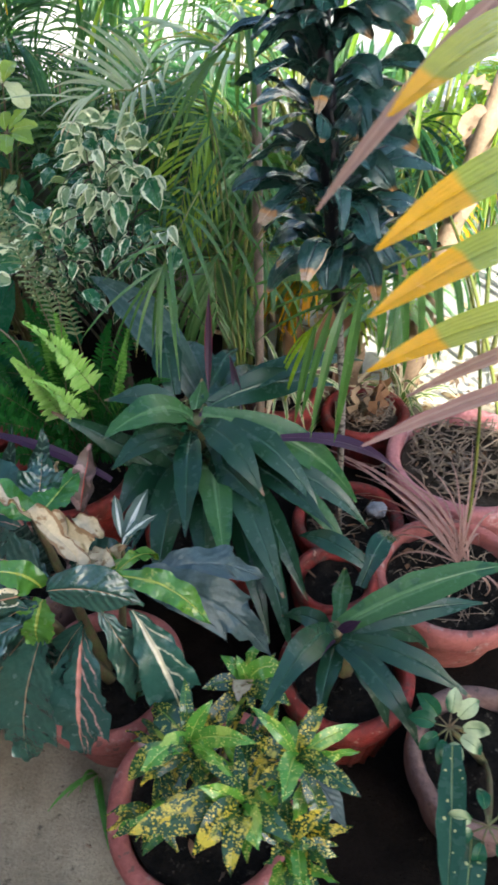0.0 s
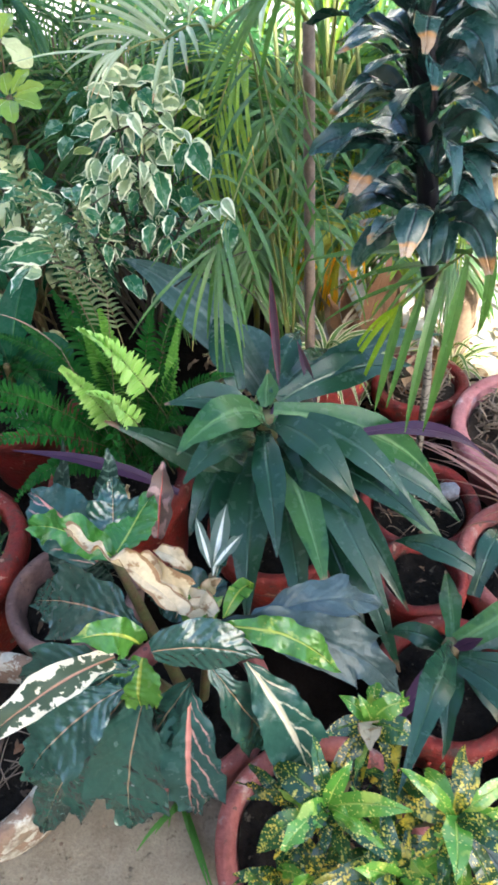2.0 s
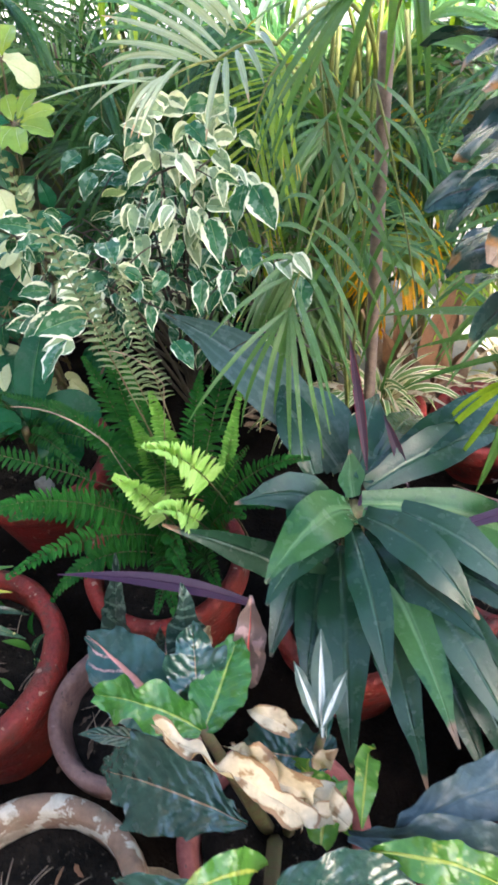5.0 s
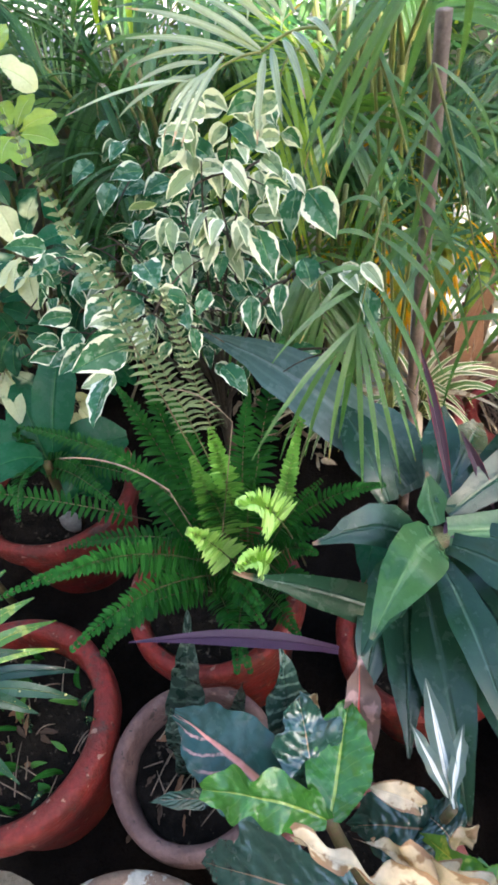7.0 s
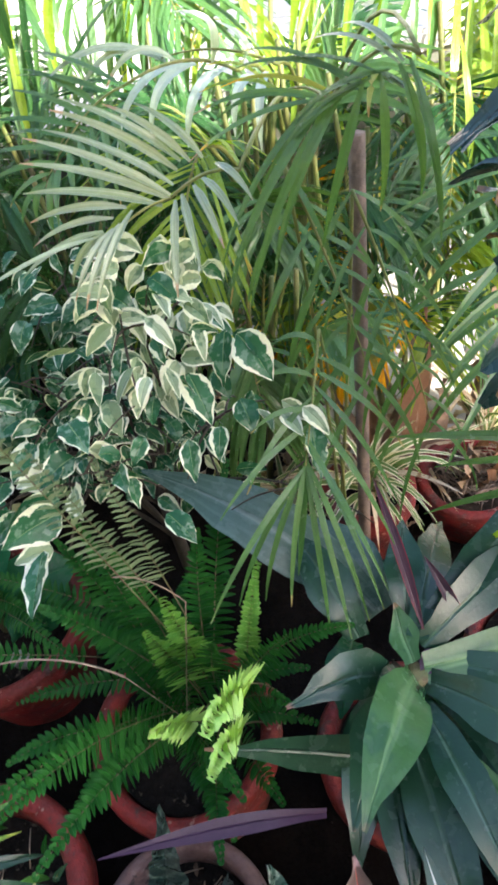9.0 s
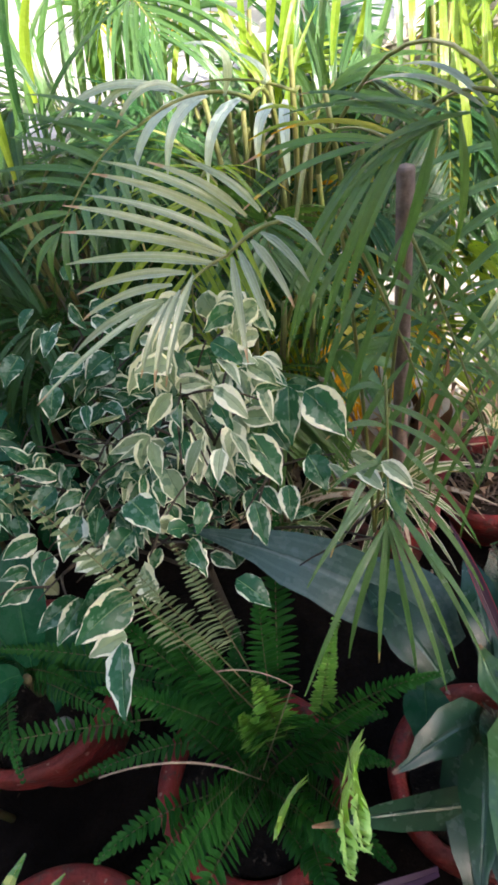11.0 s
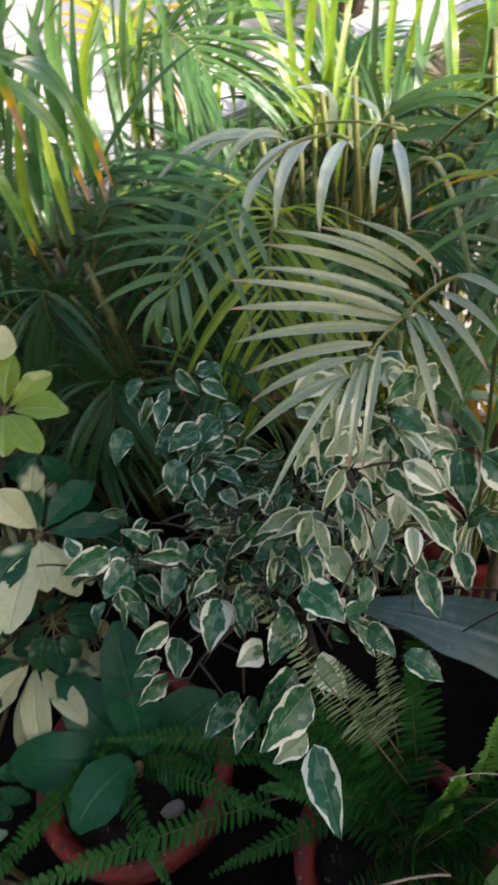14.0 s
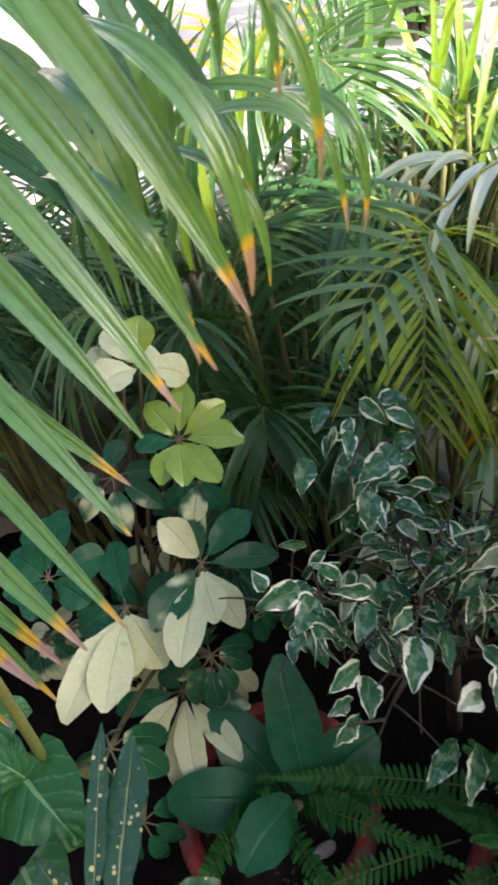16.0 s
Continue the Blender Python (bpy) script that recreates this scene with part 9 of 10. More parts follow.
leaf(pinkgrass, "blade", PINK_BLADE, (0.460, 0.800, 0.220), (0.388, 1.027, 0.288), 0.005, "palm", 0.060, n=12, m=2, fold=0.3)
leaf(pinkgrass, "blade", PINK_BLADE, (0.460, 0.800, 0.220), (0.421, 0.970, 0.241), 0.005, "palm", 0.060, n=12, m=2, fold=0.3)
leaf(pinkgrass, "blade", PINK_BLADE, (0.460, 0.800, 0.220), (0.210, 1.077, 0.311), 0.005, "palm", 0.060, n=12, m=2, fold=0.3)
leaf(pinkgrass, "blade", PINK_BLADE, (0.460, 0.800, 0.220), (0.295, 1.049, 0.285), 0.005, "palm", 0.060, n=12, m=2, fold=0.3)

# ---- fern fronds ----
FERN_FRONDS = []
FERN_FRONDS.append((FERN_LIME, (-0.318, 0.960, 0.330), (-0.366, 0.830, 0.698), 0.036, 0.030))
FERN_FRONDS.append((FERN_FRESH, (-0.325, 1.002, 0.345), (-0.327, 0.970, 0.700), 0.036, 0.020))
FERN_FRONDS.append((FERN_FRESH, (-0.343, 1.005, 0.346), (-0.356, 0.950, 0.676), 0.034, 0.020))
FERN_FRONDS.append((FERN_FRESH, (-0.285, 0.985, 0.345), (-0.214, 1.020, 0.632), 0.022, 0.020))
FERN_FRONDS.append((FERN_LIME, (-0.235, 0.990, 0.330), (-0.302, 0.770, 0.800), 0.038, 0.060))
FERN_FRONDS.append((FERN_LIME, (-0.265, 0.950, 0.330), (-0.318, 0.775, 0.690), 0.032, 0.050))
FERN_FRONDS.append((FERN, (-0.320, 0.986, 0.334), (-0.207, 0.916, 0.633), 0.026, 0.020))
FERN_FRONDS.append((FERN, (-0.361, 1.007, 0.349), (-0.576, 0.805, 0.672), 0.022, 0.050))
FERN_FRONDS.append((FERN, (-0.363, 1.000, 0.344), (-0.513, 0.796, 0.700), 0.034, 0.050))
FERN_FRONDS.append((FERN, (-0.369, 1.015, 0.355), (-0.414, 1.122, 0.682), 0.034, 0.030))
FERN_FRONDS.append((FERN, (-0.373, 1.038, 0.372), (-0.460, 1.153, 0.628), 0.034, 0.030))
FERN_FRONDS.append((FERN, (-0.355, 1.036, 0.369), (-0.380, 1.080, 0.665), 0.034, 0.030))
FERN_FRONDS.append((FERN, (-0.326, 1.039, 0.371), (-0.276, 1.126, 0.595), 0.032, 0.030))
FERN_FRONDS.append((FERN, (-0.319, 1.031, 0.365), (-0.209, 1.215, 0.614), 0.034, 0.030))
FERN_FRONDS.append((FERN, (-0.346, 0.990, 0.337), (-0.520, 0.773, 0.595), 0.030, 0.050))
FERN_FRONDS.append((FERN, (-0.332, 0.972, 0.326), (-0.348, 0.751, 0.512), 0.028, 0.030))
FERN_FRONDS.append((FERN, (-0.323, 0.971, 0.325), (-0.268, 0.793, 0.485), 0.030, 0.030))
FERN_FRONDS.append((FERN, (-0.316, 1.001, 0.344), (-0.127, 0.928, 0.584), 0.028, 0.050))
FERN_FRONDS.append((FERN, (-0.311, 0.984, 0.334), (-0.226, 0.890, 0.516), 0.030, 0.040))
FERN_FRONDS.append((FERN, (-0.322, 1.017, 0.355), (-0.287, 0.928, 0.642), 0.034, 0.030))
FERN_FRONDS.append((FERN, (-0.358, 1.022, 0.359), (-0.506, 1.080, 0.609), 0.030, 0.040))
FERN_FRONDS.append((FERN, (-0.331, 1.018, 0.355), (-0.367, 0.953, 0.656), 0.034, 0.030))
FERN_FRONDS.append((FERN, (-0.342, 1.012, 0.351), (-0.346, 0.942, 0.619), 0.034, 0.030))
FERN_FRONDS.append((FERN_DULL, (-0.335, 1.040, 0.380), (-0.448, 1.045, 1.080), 0.028, 0.020))
FERN_FRONDS.append((FERN_DULL, (-0.325, 1.055, 0.380), (-0.400, 1.045, 0.900), 0.029, 0.020))
FERN_FRONDS.append((FERN_DULL, (-0.325, 1.080, 0.380), (-0.350, 1.060, 0.850), 0.028, 0.020))
FERN_FRONDS.append((FERN, (-0.700, 1.330, 0.300), (-0.862, 1.127, 0.587), 0.024, 0.050))
FERN_FRONDS.append((FERN, (-0.700, 1.330, 0.300), (-0.663, 1.077, 0.467), 0.024, 0.050))
FERN_FRONDS.append((FERN, (-0.700, 1.330, 0.300), (-0.692, 1.280, 0.449), 0.024, 0.050))
FERN_FRONDS.append((FERN, (-0.700, 1.330, 0.300), (-0.499, 1.080, 0.415), 0.024, 0.050))
FERN_FRONDS.append((FERN, (-0.700, 1.330, 0.300), (-0.566, 1.199, 0.383), 0.024, 0.050))
FERN_FRONDS.append((FERN, (-0.700, 1.330, 0.300), (-0.410, 1.116, 0.390), 0.024, 0.050))
FERN_FRONDS.append((FERN, (-0.700, 1.330, 0.300), (-0.815, 1.204, 0.497), 0.024, 0.050))
FERN_FRONDS.append((FERN, (-0.415, 1.165, 0.354), (-0.691, 1.305, 0.450), 0.026, 0.030))
FERN_FRONDS.append((FERN, (-0.483, 1.134, 0.332), (-0.907, 1.173, 0.498), 0.026, 0.030))
FERN_FRONDS.append((FERN, (-0.391, 1.062, 0.336), (-0.629, 1.097, 0.346), 0.024, 0.030))

stick = thing("dry_stalk", (-0.385, 0.99, 0.3), "thin dry brown stalk sticking out of the fern", "stalk")
stem(stick, "stalk", DRY, (-0.385, 0.990, 0.300), (-0.298, 0.924, 0.751), 0.000, 0.0009, 0.0007)
stem(stick, "stalk", DRY, (-0.358, 0.951, 0.791), (-0.298, 0.924, 0.751), 0.010, 0.0008, 0.0006)
stem(stick, "stalk", DRY, (-0.360, 0.980, 0.300), (-0.386, 0.907, 0.675), 0.000, 0.0009, 0.0007)
stem(stick, "stalk", DRY, (-0.386, 0.907, 0.675), (-0.496, 0.929, 0.739), 0.015, 0.0013, 0.0009)

stakeo = thing("stake", (0.09, 1.42, 0.0), "brown wooden stake standing among the palms", "stake")
stakeo.location = (0.017, 1.289, 0.000)
ORIGIN[stakeo.name] = Vector((0.017, 1.289, 0.000))
stem(stakeo, "pole", WOOD, (0.017, 1.289, 0.000), (0.035, 1.286, 1.000), 0.000, 0.0120, 0.0105)

# ---- gold dust croton, the crowded remainder ----
rng = random.Random(41)
for centre in (G1, G2, G3, G4, G1 + Vector((0.07, -0.02, -0.03)), G3 + Vector((-0.09, 0.02, -0.05)), G2 + Vector((0.0, -0.06, -0.05)), G3 + Vector((0.05, -0.03, -0.02)), Vector((-0.09, 0.27, 0.34)), Vector((-0.07, 0.34, 0.37)), Vector((0.06, 0.36, 0.37))):
    for i in range(13):
        a = rng.uniform(0, 6.28)
        d = Vector((math.cos(a), math.sin(a), rng.uniform(-0.25, 0.9))).normalized() * rng.uniform(0.05, 0.09)
        b = centre + Vector((0, 0, -rng.uniform(0.0, 0.07)))
        leaf(gold, "leaf", rng.choice((GOLD, GOLD, GOLD_YELLOW, GOLD_YELLOW, GOLD_GREEN, GOLD_GREEN)), b, b + d, rng.uniform(0.013, 0.021), "lance", 0.014, wave=0.004, n=9, twist=rng.uniform(-50, 50))

# ---- variegated weeping fig ----
fig = thing("weeping_fig", (-0.33, 1.36, 0.0), "bushy variegated weeping fig with cream-edged green leaves", "fig tree")
FIG_TOP = Vector((-0.33, 1.36, 0.42))
put("trunk", tube(bow((-0.33, 1.36, 0.0), FIG_TOP, 0.0, 8), [0.016 - 0.0006 * i for i in range(9)], 8), BARK, fig)
for mat, b, t, w, arch in FIG_HERO:
    put("leaf", blade(b, t, w, "drop", arch, 0.25, n=9, m=6, hint=(rng.uniform(-0.5, 0.5), -0.7, 0.6), roll=rng.uniform(-25, 25), twist=rng.uniform(-25, 25), wave=0.002, phase=rng.uniform(0, 6)), mat, fig)
FIG_ENDS = [FIG_CROWN, FIG_CROWN + Vector((0.05, 0.02, -0.03)), (-0.28, 1.19, 0.92), (-0.24, 1.16, 0.88), (-0.15, 1.12, 0.8), (-0.12, 1.04, 0.7), (-0.38, 1.1, 0.79), (-0.52, 1.24, 0.68), (-0.58, 1.35, 0.74),
            (-0.37, 1.51, 0.86), (-0.4, 1.47, 0.74), (-0.35, 1.28, 0.75), (-0.54, 1.2, 0.66), (-0.32, 1.24, 0.84), (-0.43, 1.28, 0.8),
            (-0.48, 1.4, 0.72), (-0.2, 1.24, 0.82), (-0.5, 1.32, 0.62), (-0.27, 1.3, 0.86), (-0.42, 1.2, 0.76), (-0.56, 1.42, 0.66)]
rng = random.Random(7)
loose, made = [], 0
for end in FIG_ENDS:
    end = Vector(end)
    pts = bow(FIG_TOP - Vector((0, 0, rng.uniform(0, 0.15))), end, 0.07, 12)
    put("branch", tube(pts, [0.0045 - 0.0003 * i for i in range(13)], 5), BARK, fig)
    for i in range(4):
        k = rng.randrange(6, 12)
        a = rng.uniform(0, 6.28)
        put("twig", tube(bow(pts[k], pts[k] + Vector((0.09 * math.cos(a), 0.09 * math.sin(a), rng.uniform(-0.06, 0.05))), 0.012, 5), [0.002, 0.0018, 0.0016, 0.0014, 0.0012, 0.001], 4), BARK, fig)
    for i in range(27 if end.y > 1.3 else 19):
        s = rng.uniform(0.4, 1.02)
        k = min(11, int(s * 12))
        p = pts[k].lerp(pts[k + 1], min(1, s * 12 - k))
        a = rng.uniform(0, 6.28)
        out = Vector((math.cos(a), math.sin(a) - 0.35, rng.uniform(-0.1, 0.5)))
        b = p + out * rng.uniform(0.01, 0.05)
        d = (out * 0.7 + Vector((0, -0.15, -rng.uniform(0.2, 1.1)))).normalized() * rng.uniform(0.03, 0.047)
        if (b.y < 1.17 and b.z < 0.74) or (b.y < 1.3 and b.x < -0.4):
            continue
        mesh = blade(b, b + d, rng.uniform(0.018, 0.026), "drop", 0.005, 0.25, n=6, m=4, hint=(rng.uniform(-0.8, 0.8), -0.6, rng.uniform(0.1, 1.0)), roll=rng.uniform(-60, 60))
        mat = FICUS_PALE if (b.z > 0.78 and b.y < 1.4 and rng.random() < 0.55) or rng.random() < 0.15 else FICUS
        if made < 240:
            put("leaf", mesh, mat, fig)
            made += 1
        else:
            loose.append((mesh, mat))
tagged(put("leaf_mass", join(*[m for m, c in loose if c is FICUS]), FICUS, fig), kind="stuff")
tagged(put("leaf_mass", join(*[m for m, c in loose if c is FICUS_PALE]), FICUS_PALE, fig), kind="stuff")

# ---- umbrella trees ----
rng = random.Random(17)
for k, (c, mat, rad, n, droop) in enumerate(UMBRELLA):
    umbrella(umb, c, mat, rad, n, droop, rng, (-0.75 + 0.05 * math.sin(k), 1.75, 0.12 + 0.02 * k))
put("trunk", tube(bow((-0.75, 1.75, 0), (-0.74, 1.74, 0.45), 0.0), [0.016] * 9, 7), STEM, umb)
for k in range(14):
    a = rng.uniform(0, 6.28)
    c = (-0.75 + 0.2 * math.cos(a), 1.72 + 0.12 * math.sin(a), rng.uniform(0.2, 0.6))
    umbrella(umb, c, rng.choice((SCHEFF_MIX, SCHEFF_MIX, RUBBER, SCHEFF_CREAM)), rng.uniform(0.08, 0.1), 7, rng.uniform(0.3, 0.8), rng, (-0.75, 1.75, 0.1 + 0.02 * k))
for c, mat, rad, n, droop in UMBRELLA_LOW:
    umbrella(whiterosette, c, mat, rad, n, droop, rng, (0.42, 0.42, 0.17))

# ---- ferns ----
fern = thing("boston_fern", (-0.392, 1.0, 0.26), "boston fern with arching fronds, the young ones bright lime", "fern", "ferns")
fern_two = thing("boston_fern", (-0.7, 1.335, 0.21), "dark fern fronds arching out of a shaded pot", "fern", "ferns")
rng = random.Random(19)
for mat, b, t, length, arch in FERN_FRONDS:
    lime = mat in (FERN_LIME, FERN_FRESH)
    owner = fern_two if b[1] > 1.3 and b[0] < -0.65 else fern
    pairs = int(6 + (42 if mat is FERN_DULL else 55 if lime else 78) * (Vector(t) - Vector(b)).length)
    rachis, pieces = frond_mesh(b, t, arch, pairs, length, 0.0155 if lime else 0.0058 if mat is FERN_DULL else 0.0085, rng, (0, -1.0, 0.1) if mat is FERN_DULL else (0, -0.5, 0.8), 82, 0.12, 0.42 if mat is FERN_DULL else 0.45 if mat is FERN_LIME else 0.3 if lime else 0.08, 0.0016, "pinna", 4, 2)
    fr = put("frond", rachis, STEM, owner)
    tagged(put("pinna_mass", join(*pieces), mat, fr), kind="stuff")
for i in range(15):
    a = rng.uniform(0, 6.28)
    b = Vector((-0.385, 0.99, 0.3))
    t = b + Vector((math.cos(a) * 0.2, math.sin(a) * 0.2, rng.uniform(0.02, 0.26)))
    rachis, pieces = frond_mesh(b, t, 0.06, 24, 0.03, 0.0092, rng, (0, -0.4, 0.9), 82, 0.15, 0.1, 0.0016, "pinna", 4, 2)
    fr = put("frond", rachis, STEM, fern)
    tagged(put("pinna_mass", join(*pieces), FERN, fr), kind="stuff")

# ---- dark cordyline on its ringed stem ----
cordy = thing("cordyline", (0.21, 0.985, 0.12), "tall dark bronze cordyline with burnt leaf tips on ringed stem", "cordyline")
AXIS = [Vector(p) for p in ((0.212, 0.985, 0.1), (0.205, 0.95, 0.3), (0.197, 0.925, 0.55), (0.18, 0.92, 0.75), (0.16, 0.945, 0.95), (0.14, 0.96, 1.15), (0.13, 0.97, 1.4))]
put("stem", tube(AXIS[:4], [0.0075, 0.007, 0.0068, 0.0065], 8), RING_STEM, cordy)
put("crown_stem", tube([AXIS[3] - (AXIS[3] - AXIS[2]) * 0.1] + AXIS[3:], [0.008, 0.013, 0.016, 0.015, 0.008], 8), CORDY_STEM, cordy)
rng = random.Random(23)
count = 165
for i in range(count):
    f = i / (count - 1)
    z = 0.77 + 0.66 * f
    j = next((k for k in range(len(AXIS) - 1) if AXIS[k + 1].z >= z - 1e-6), len(AXIS) - 2)
    p = AXIS[j].lerp(AXIS[j + 1], (z - AXIS[j].z) / (AXIS[j + 1].z - AXIS[j].z))
    a = i * 2.399 + rng.uniform(-0.3, 0.3)
    flat = Vector((math.cos(a), math.sin(a), 0))
    reach = rng.uniform(0.11, 0.18) * (1.0 - 0.12 * f) * (1.0 + 0.25 * min(0.0, flat.y))
    t = p + flat * reach + Vector((0, 0, rng.uniform(-0.02, 0.055) + 0.05 * f))
    leaf(cordy, "leaf", CORDY, p, t, rng.uniform(0.03, 0.05), "stalked", rng.uniform(0.03, 0.05), wave=rng.uniform(0.001, 0.006), waves=1.6, n=16, m=6, fold=rng.uniform(-0.3, 0.5), roll=rng.uniform(-35, 35), twist=rng.uniform(-40, 40), skew=1.25, crumple=0.006, hint=(0, -0.2, 1.0))

# ---- areca palms behind ----
rng = random.Random(29)


def areca(x, y, canes, fronds, reach, top, seed, mats, label, length=0.3, front=1.42, low=0.35):
    r = random.Random(seed)
    p = thing("areca_palm", (x, y, 0.0), label, "palm", "palms")
    for i in range(canes * 2 // 3):
        a = r.uniform(0, 6.28)
        b = Vector((x + 0.11 * math.cos(a) * r.random(), y + 0.11 * math.sin(a) * r.random(), 0))
        t = b + Vector((r.uniform(-0.12, 0.12), r.uniform(-0.1, 0.1), r.uniform(0.5, 0.95)))
        put("cane", tube(bow(b, t, 0.01), [0.009 - 0.0005 * k for k in range(9)], 7), CANE, p)
    for i in range(fronds):
        a = 6.283 * (i + r.uniform(-0.3, 0.3)) / fronds
        b = Vector((x + 0.05 * math.cos(a), y + 0.05 * math.sin(a), r.uniform(low, low + 0.35)))
        h = r.uniform(0.55, 1.0) * top
        t = Vector((x + reach * math.cos(a) * r.uniform(0.6, 1.1), y + reach * math.sin(a) * r.uniform(0.5, 1.0) , h))
        if t.y < front:
            t.y = front + r.uniform(0, 0.12)
        frond(p, b, t, r.uniform(0.1, 0.22), 22, length * r.uniform(0.85, 1.15), r.uniform(0.009, 0.0145), r.choice(mats), r, i % 3 == 0 and i < 18, spread=55, droop=r.uniform(0.25, 0.6), start=0.3)
    return p


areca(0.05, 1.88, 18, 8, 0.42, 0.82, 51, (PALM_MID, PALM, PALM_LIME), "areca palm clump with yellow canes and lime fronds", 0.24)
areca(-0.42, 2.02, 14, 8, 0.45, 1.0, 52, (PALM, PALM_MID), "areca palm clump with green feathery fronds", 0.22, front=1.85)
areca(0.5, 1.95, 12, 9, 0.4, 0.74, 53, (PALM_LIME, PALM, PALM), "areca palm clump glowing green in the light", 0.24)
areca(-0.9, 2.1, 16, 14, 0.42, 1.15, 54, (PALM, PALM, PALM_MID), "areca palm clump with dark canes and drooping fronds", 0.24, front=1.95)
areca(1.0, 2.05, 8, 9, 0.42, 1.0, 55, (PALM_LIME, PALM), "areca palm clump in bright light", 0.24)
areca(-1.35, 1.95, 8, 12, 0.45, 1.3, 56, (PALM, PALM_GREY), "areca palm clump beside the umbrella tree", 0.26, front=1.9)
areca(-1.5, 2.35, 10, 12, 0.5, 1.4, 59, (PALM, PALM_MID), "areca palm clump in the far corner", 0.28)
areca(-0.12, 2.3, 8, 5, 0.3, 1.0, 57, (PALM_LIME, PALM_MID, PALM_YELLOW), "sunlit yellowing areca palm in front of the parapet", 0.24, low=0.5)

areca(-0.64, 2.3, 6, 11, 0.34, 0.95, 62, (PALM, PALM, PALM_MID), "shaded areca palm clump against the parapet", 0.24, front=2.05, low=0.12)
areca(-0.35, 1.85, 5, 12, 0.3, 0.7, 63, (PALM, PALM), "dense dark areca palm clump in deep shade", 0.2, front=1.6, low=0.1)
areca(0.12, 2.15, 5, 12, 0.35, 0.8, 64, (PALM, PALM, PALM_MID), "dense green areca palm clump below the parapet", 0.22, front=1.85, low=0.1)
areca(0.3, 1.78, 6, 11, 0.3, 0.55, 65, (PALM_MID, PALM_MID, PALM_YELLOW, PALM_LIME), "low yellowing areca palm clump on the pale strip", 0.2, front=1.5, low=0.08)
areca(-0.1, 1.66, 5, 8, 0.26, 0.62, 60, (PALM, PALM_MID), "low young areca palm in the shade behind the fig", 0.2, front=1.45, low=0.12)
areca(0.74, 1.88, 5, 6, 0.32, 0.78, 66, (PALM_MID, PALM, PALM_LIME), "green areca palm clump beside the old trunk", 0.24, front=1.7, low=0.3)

# ---- striped spider plants ----
def spider_plant(x, y, z, n, reach, seed, label):
    r = random.Random(seed)
    p = thing("spider_plant", (x, y, z), label, "spider plant", "spider plants")
    for i in range(n):
        a = r.uniform(0, 6.28)
        b = Vector((x, y, z)) + Vector((math.cos(a), math.sin(a), 0)) * 0.01
        t = b + Vector((math.cos(a), math.sin(a), 0)) * reach * r.uniform(0.5, 1.05) + Vector((0, 0, r.uniform(-0.04, 0.16)))
        leaf(p, "leaf", SPIDER if r.random() < 0.75 else DEAD, b, t, r.uniform(0.011, 0.018), "palm", r.uniform(0.04, 0.08), n=8, m=4, twist=r.uniform(-40, 40))


spider_plant(0.075, 1.41, 0.18, 44, 0.2, 31, "white-striped spider plant in a bright red pot")
spider_plant(0.235, 1.5, 0.02, 46, 0.2, 33, "white-striped spider plant spilling over dry ground")
spider_plant(0.43, 1.55, 0.02, 34, 0.18, 34, "straggly white-striped spider plant on dry ground")
spider_plant(-0.08, 1.55, 0.02, 30, 0.18, 35, "shaded white-striped spider plant under the palms")

# ---- old palm trunk and dry sheaths ----
trunk = thing("palm_trunk", (0.5, 1.62, 0.0), "old leaning tan palm trunk with torn dry sheaths", "palm trunk")
AX = [Vector(p) for p in ((0.44, 1.6, 0.0), (0.455, 1.61, 0.15), (0.475, 1.62, 0.32), (0.505, 1.63, 0.5), (0.55, 1.65, 0.72), (0.6, 1.66, 0.95))]
put("stem", tube(AX, [0.04, 0.034, 0.03, 0.028, 0.026, 0.022], 10), TAN, trunk)
rng = random.Random(37)
for i in range(16):
    q = AX[i % 5].lerp(AX[i % 5 + 1], rng.random())
    a = rng.uniform(0, 6.28)
    o = Vector((math.cos(a), math.sin(a), 0))
    leaf(trunk, "sheath", TAN, q + o * 0.024, q + o * rng.uniform(0.05, 0.09) + Vector((0, 0, rng.uniform(-0.12, 0.1))), rng.uniform(0.02, 0.05), "strap", 0.02, wave=0.008, n=7, m=4)
dry = thing("dry_palm_stub", (0.19, 1.54, 0.0), "withered tan leaf sheaths standing behind the ringed stem", "dry leaves")
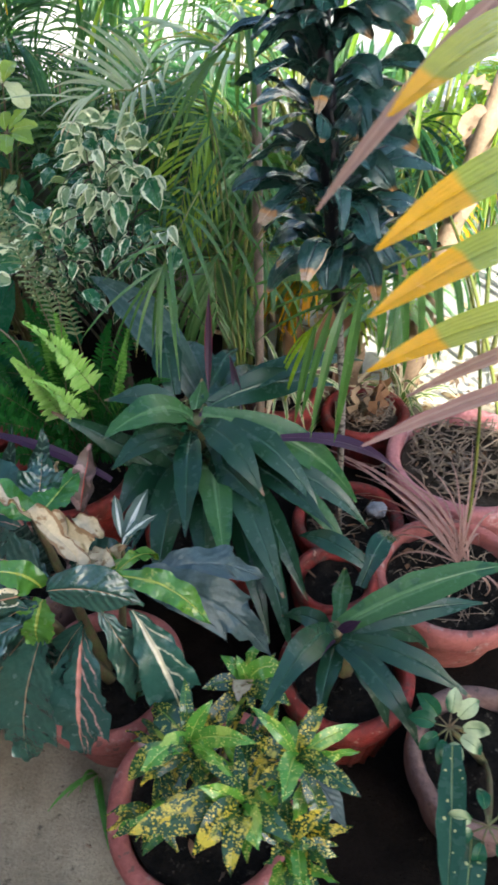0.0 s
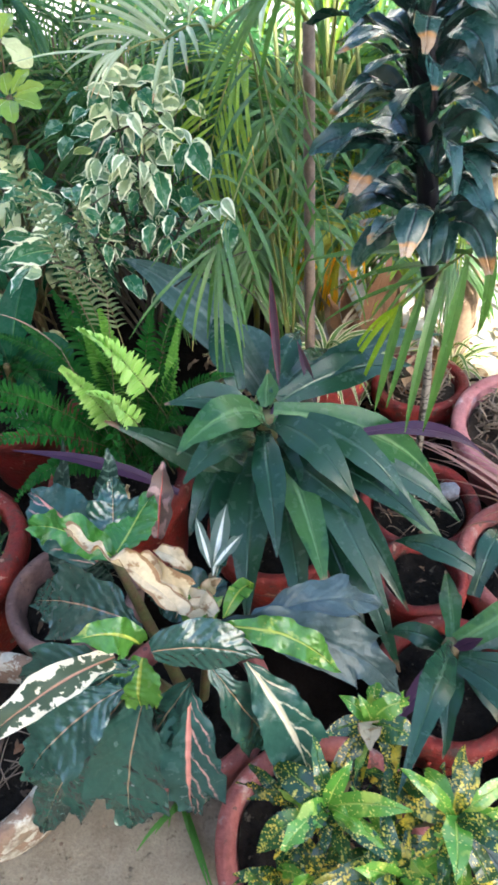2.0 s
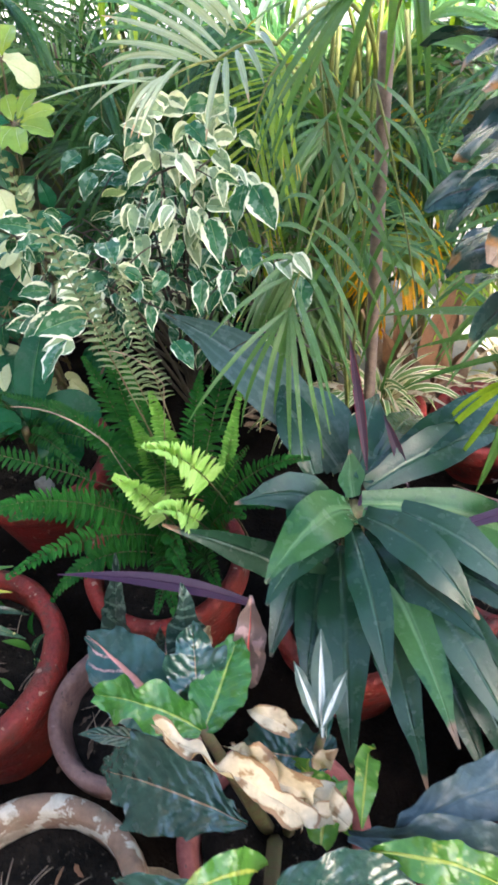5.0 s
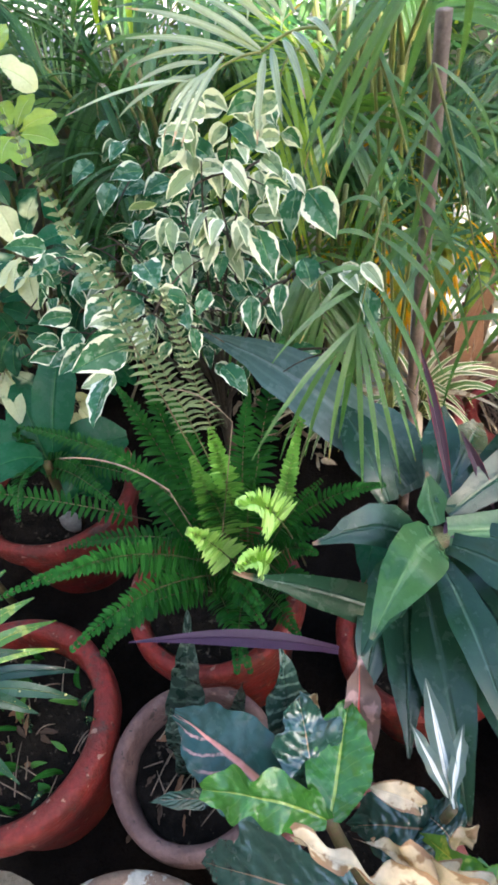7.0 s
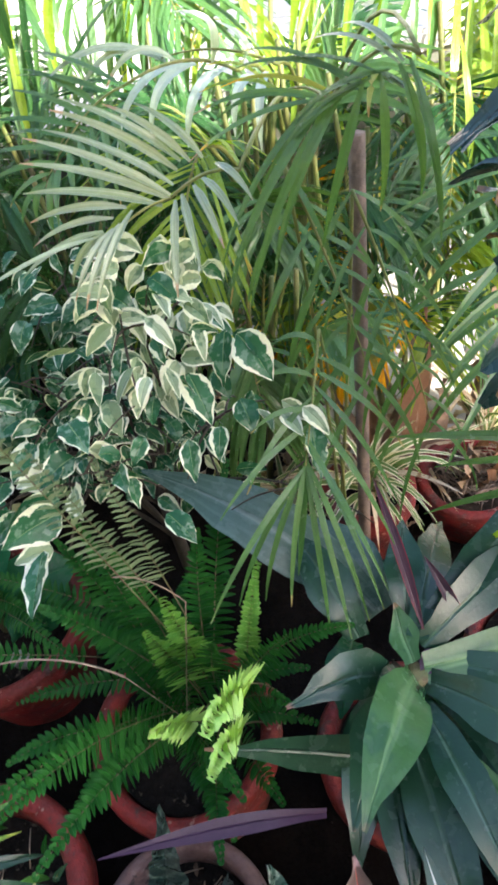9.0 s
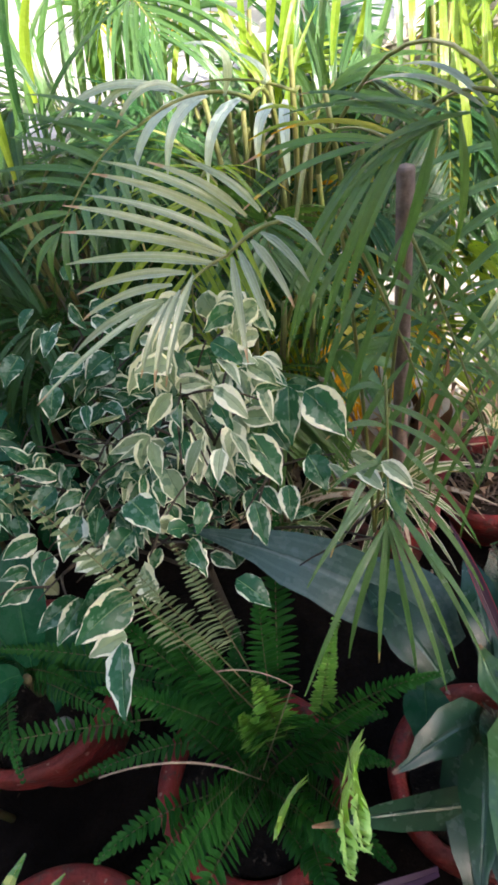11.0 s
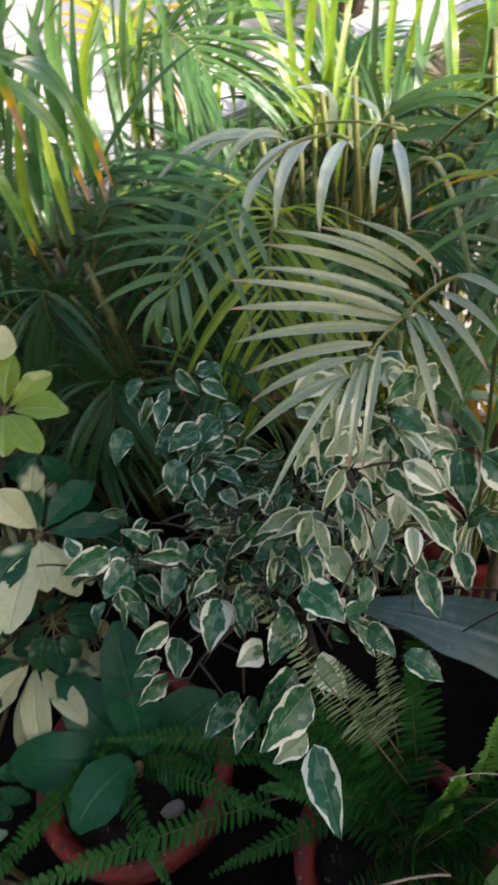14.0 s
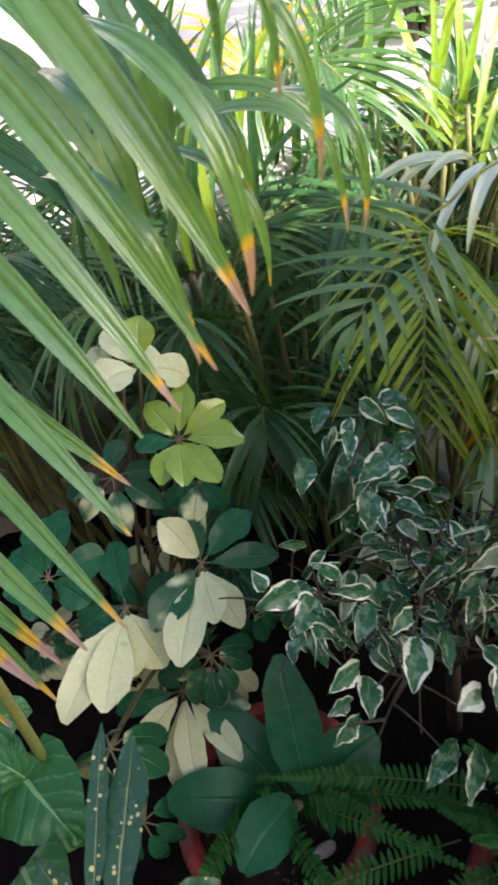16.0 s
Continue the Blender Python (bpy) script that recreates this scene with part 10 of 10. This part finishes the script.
for i in range(15):
    a = rng.uniform(0, 6.28)
    b = Vector((0.19 + 0.05 * math.cos(a), 1.54 + 0.03 * math.sin(a), 0.0))
    t = b + Vector((rng.uniform(-0.1, 0.1), rng.uniform(-0.08, 0.06), rng.uniform(0.25, 0.55)))
    leaf(dry, "sheath", rng.choice((TAN, TAN, RUST)), b, t, rng.uniform(0.025, 0.06), "strap", 0.03, wave=0.012, n=10, m=4, twist=rng.uniform(-80, 80))
for i in range(5):
    b = Vector((0.305 + rng.uniform(-0.05, 0.06), 1.385 + rng.uniform(-0.04, 0.05), 0.13))
    leaf(dry, "leaf", rng.choice((TAN, RUST)), b, b + Vector((rng.uniform(-0.04, 0.05), rng.uniform(-0.04, 0.02), rng.uniform(0.08, 0.16))), rng.uniform(0.03, 0.05), "oak", 0.02, wave=0.012, n=8, m=4, twist=70)

# ---- stone chip ----
bm = bmesh.new()
bmesh.ops.create_icosphere(bm, subdivisions=2, radius=0.03)
for v in bm.verts:
    v.co = Vector((v.co.x * 0.7, v.co.y * 0.25, v.co.z * 1.1)) * (1 + 0.25 * noise.noise(v.co * 60))
    v.co += Vector((-0.66, 1.235, 0.245))
part("chip", bm, CHIP, stone, smooth=True)

# ---- weeds in the wide red pot ----
weeds = thing("weeds", (-0.745, 0.85, 0.22), "small green weeds sprouting over dark soil in the red pot", "weeds")
rng = random.Random(43)
for i in range(46):
    a, k = rng.uniform(0, 6.28), 0.13 * math.sqrt(rng.random())
    b = Vector((-0.745 + k * math.cos(a), 0.85 + k * math.sin(a), 0.222))
    t = b + Vector((rng.uniform(-0.04, 0.04), rng.uniform(-0.04, 0.03), rng.uniform(0.015, 0.07)))
    leaf(weeds, "leaf", rng.choice((GRASS, FERN, FERN, STRAP_SPOT)), b, t, rng.uniform(0.008, 0.02), rng.choice(("lance", "oval")), 0.008, n=5, m=2)

# ---- pale clod in the pot ----
clod = thing("stone", (0.305, 1.03, 0.12), "rough pale grey clod lying on the pot soil", "stone")
bm = bmesh.new()
bmesh.ops.create_icosphere(bm, subdivisions=3, radius=0.026)
for v in bm.verts:
    v.co = Vector((v.co.x * 0.95, v.co.y * 0.8, v.co.z * 0.7)) * (1 + 0.3 * noise.noise(v.co * 70) + 0.12 * noise.noise(v.co * 220))
    v.co += Vector((0.305, 1.03, 0.135))
part("lump", bm, CLOD, clod, smooth=True)
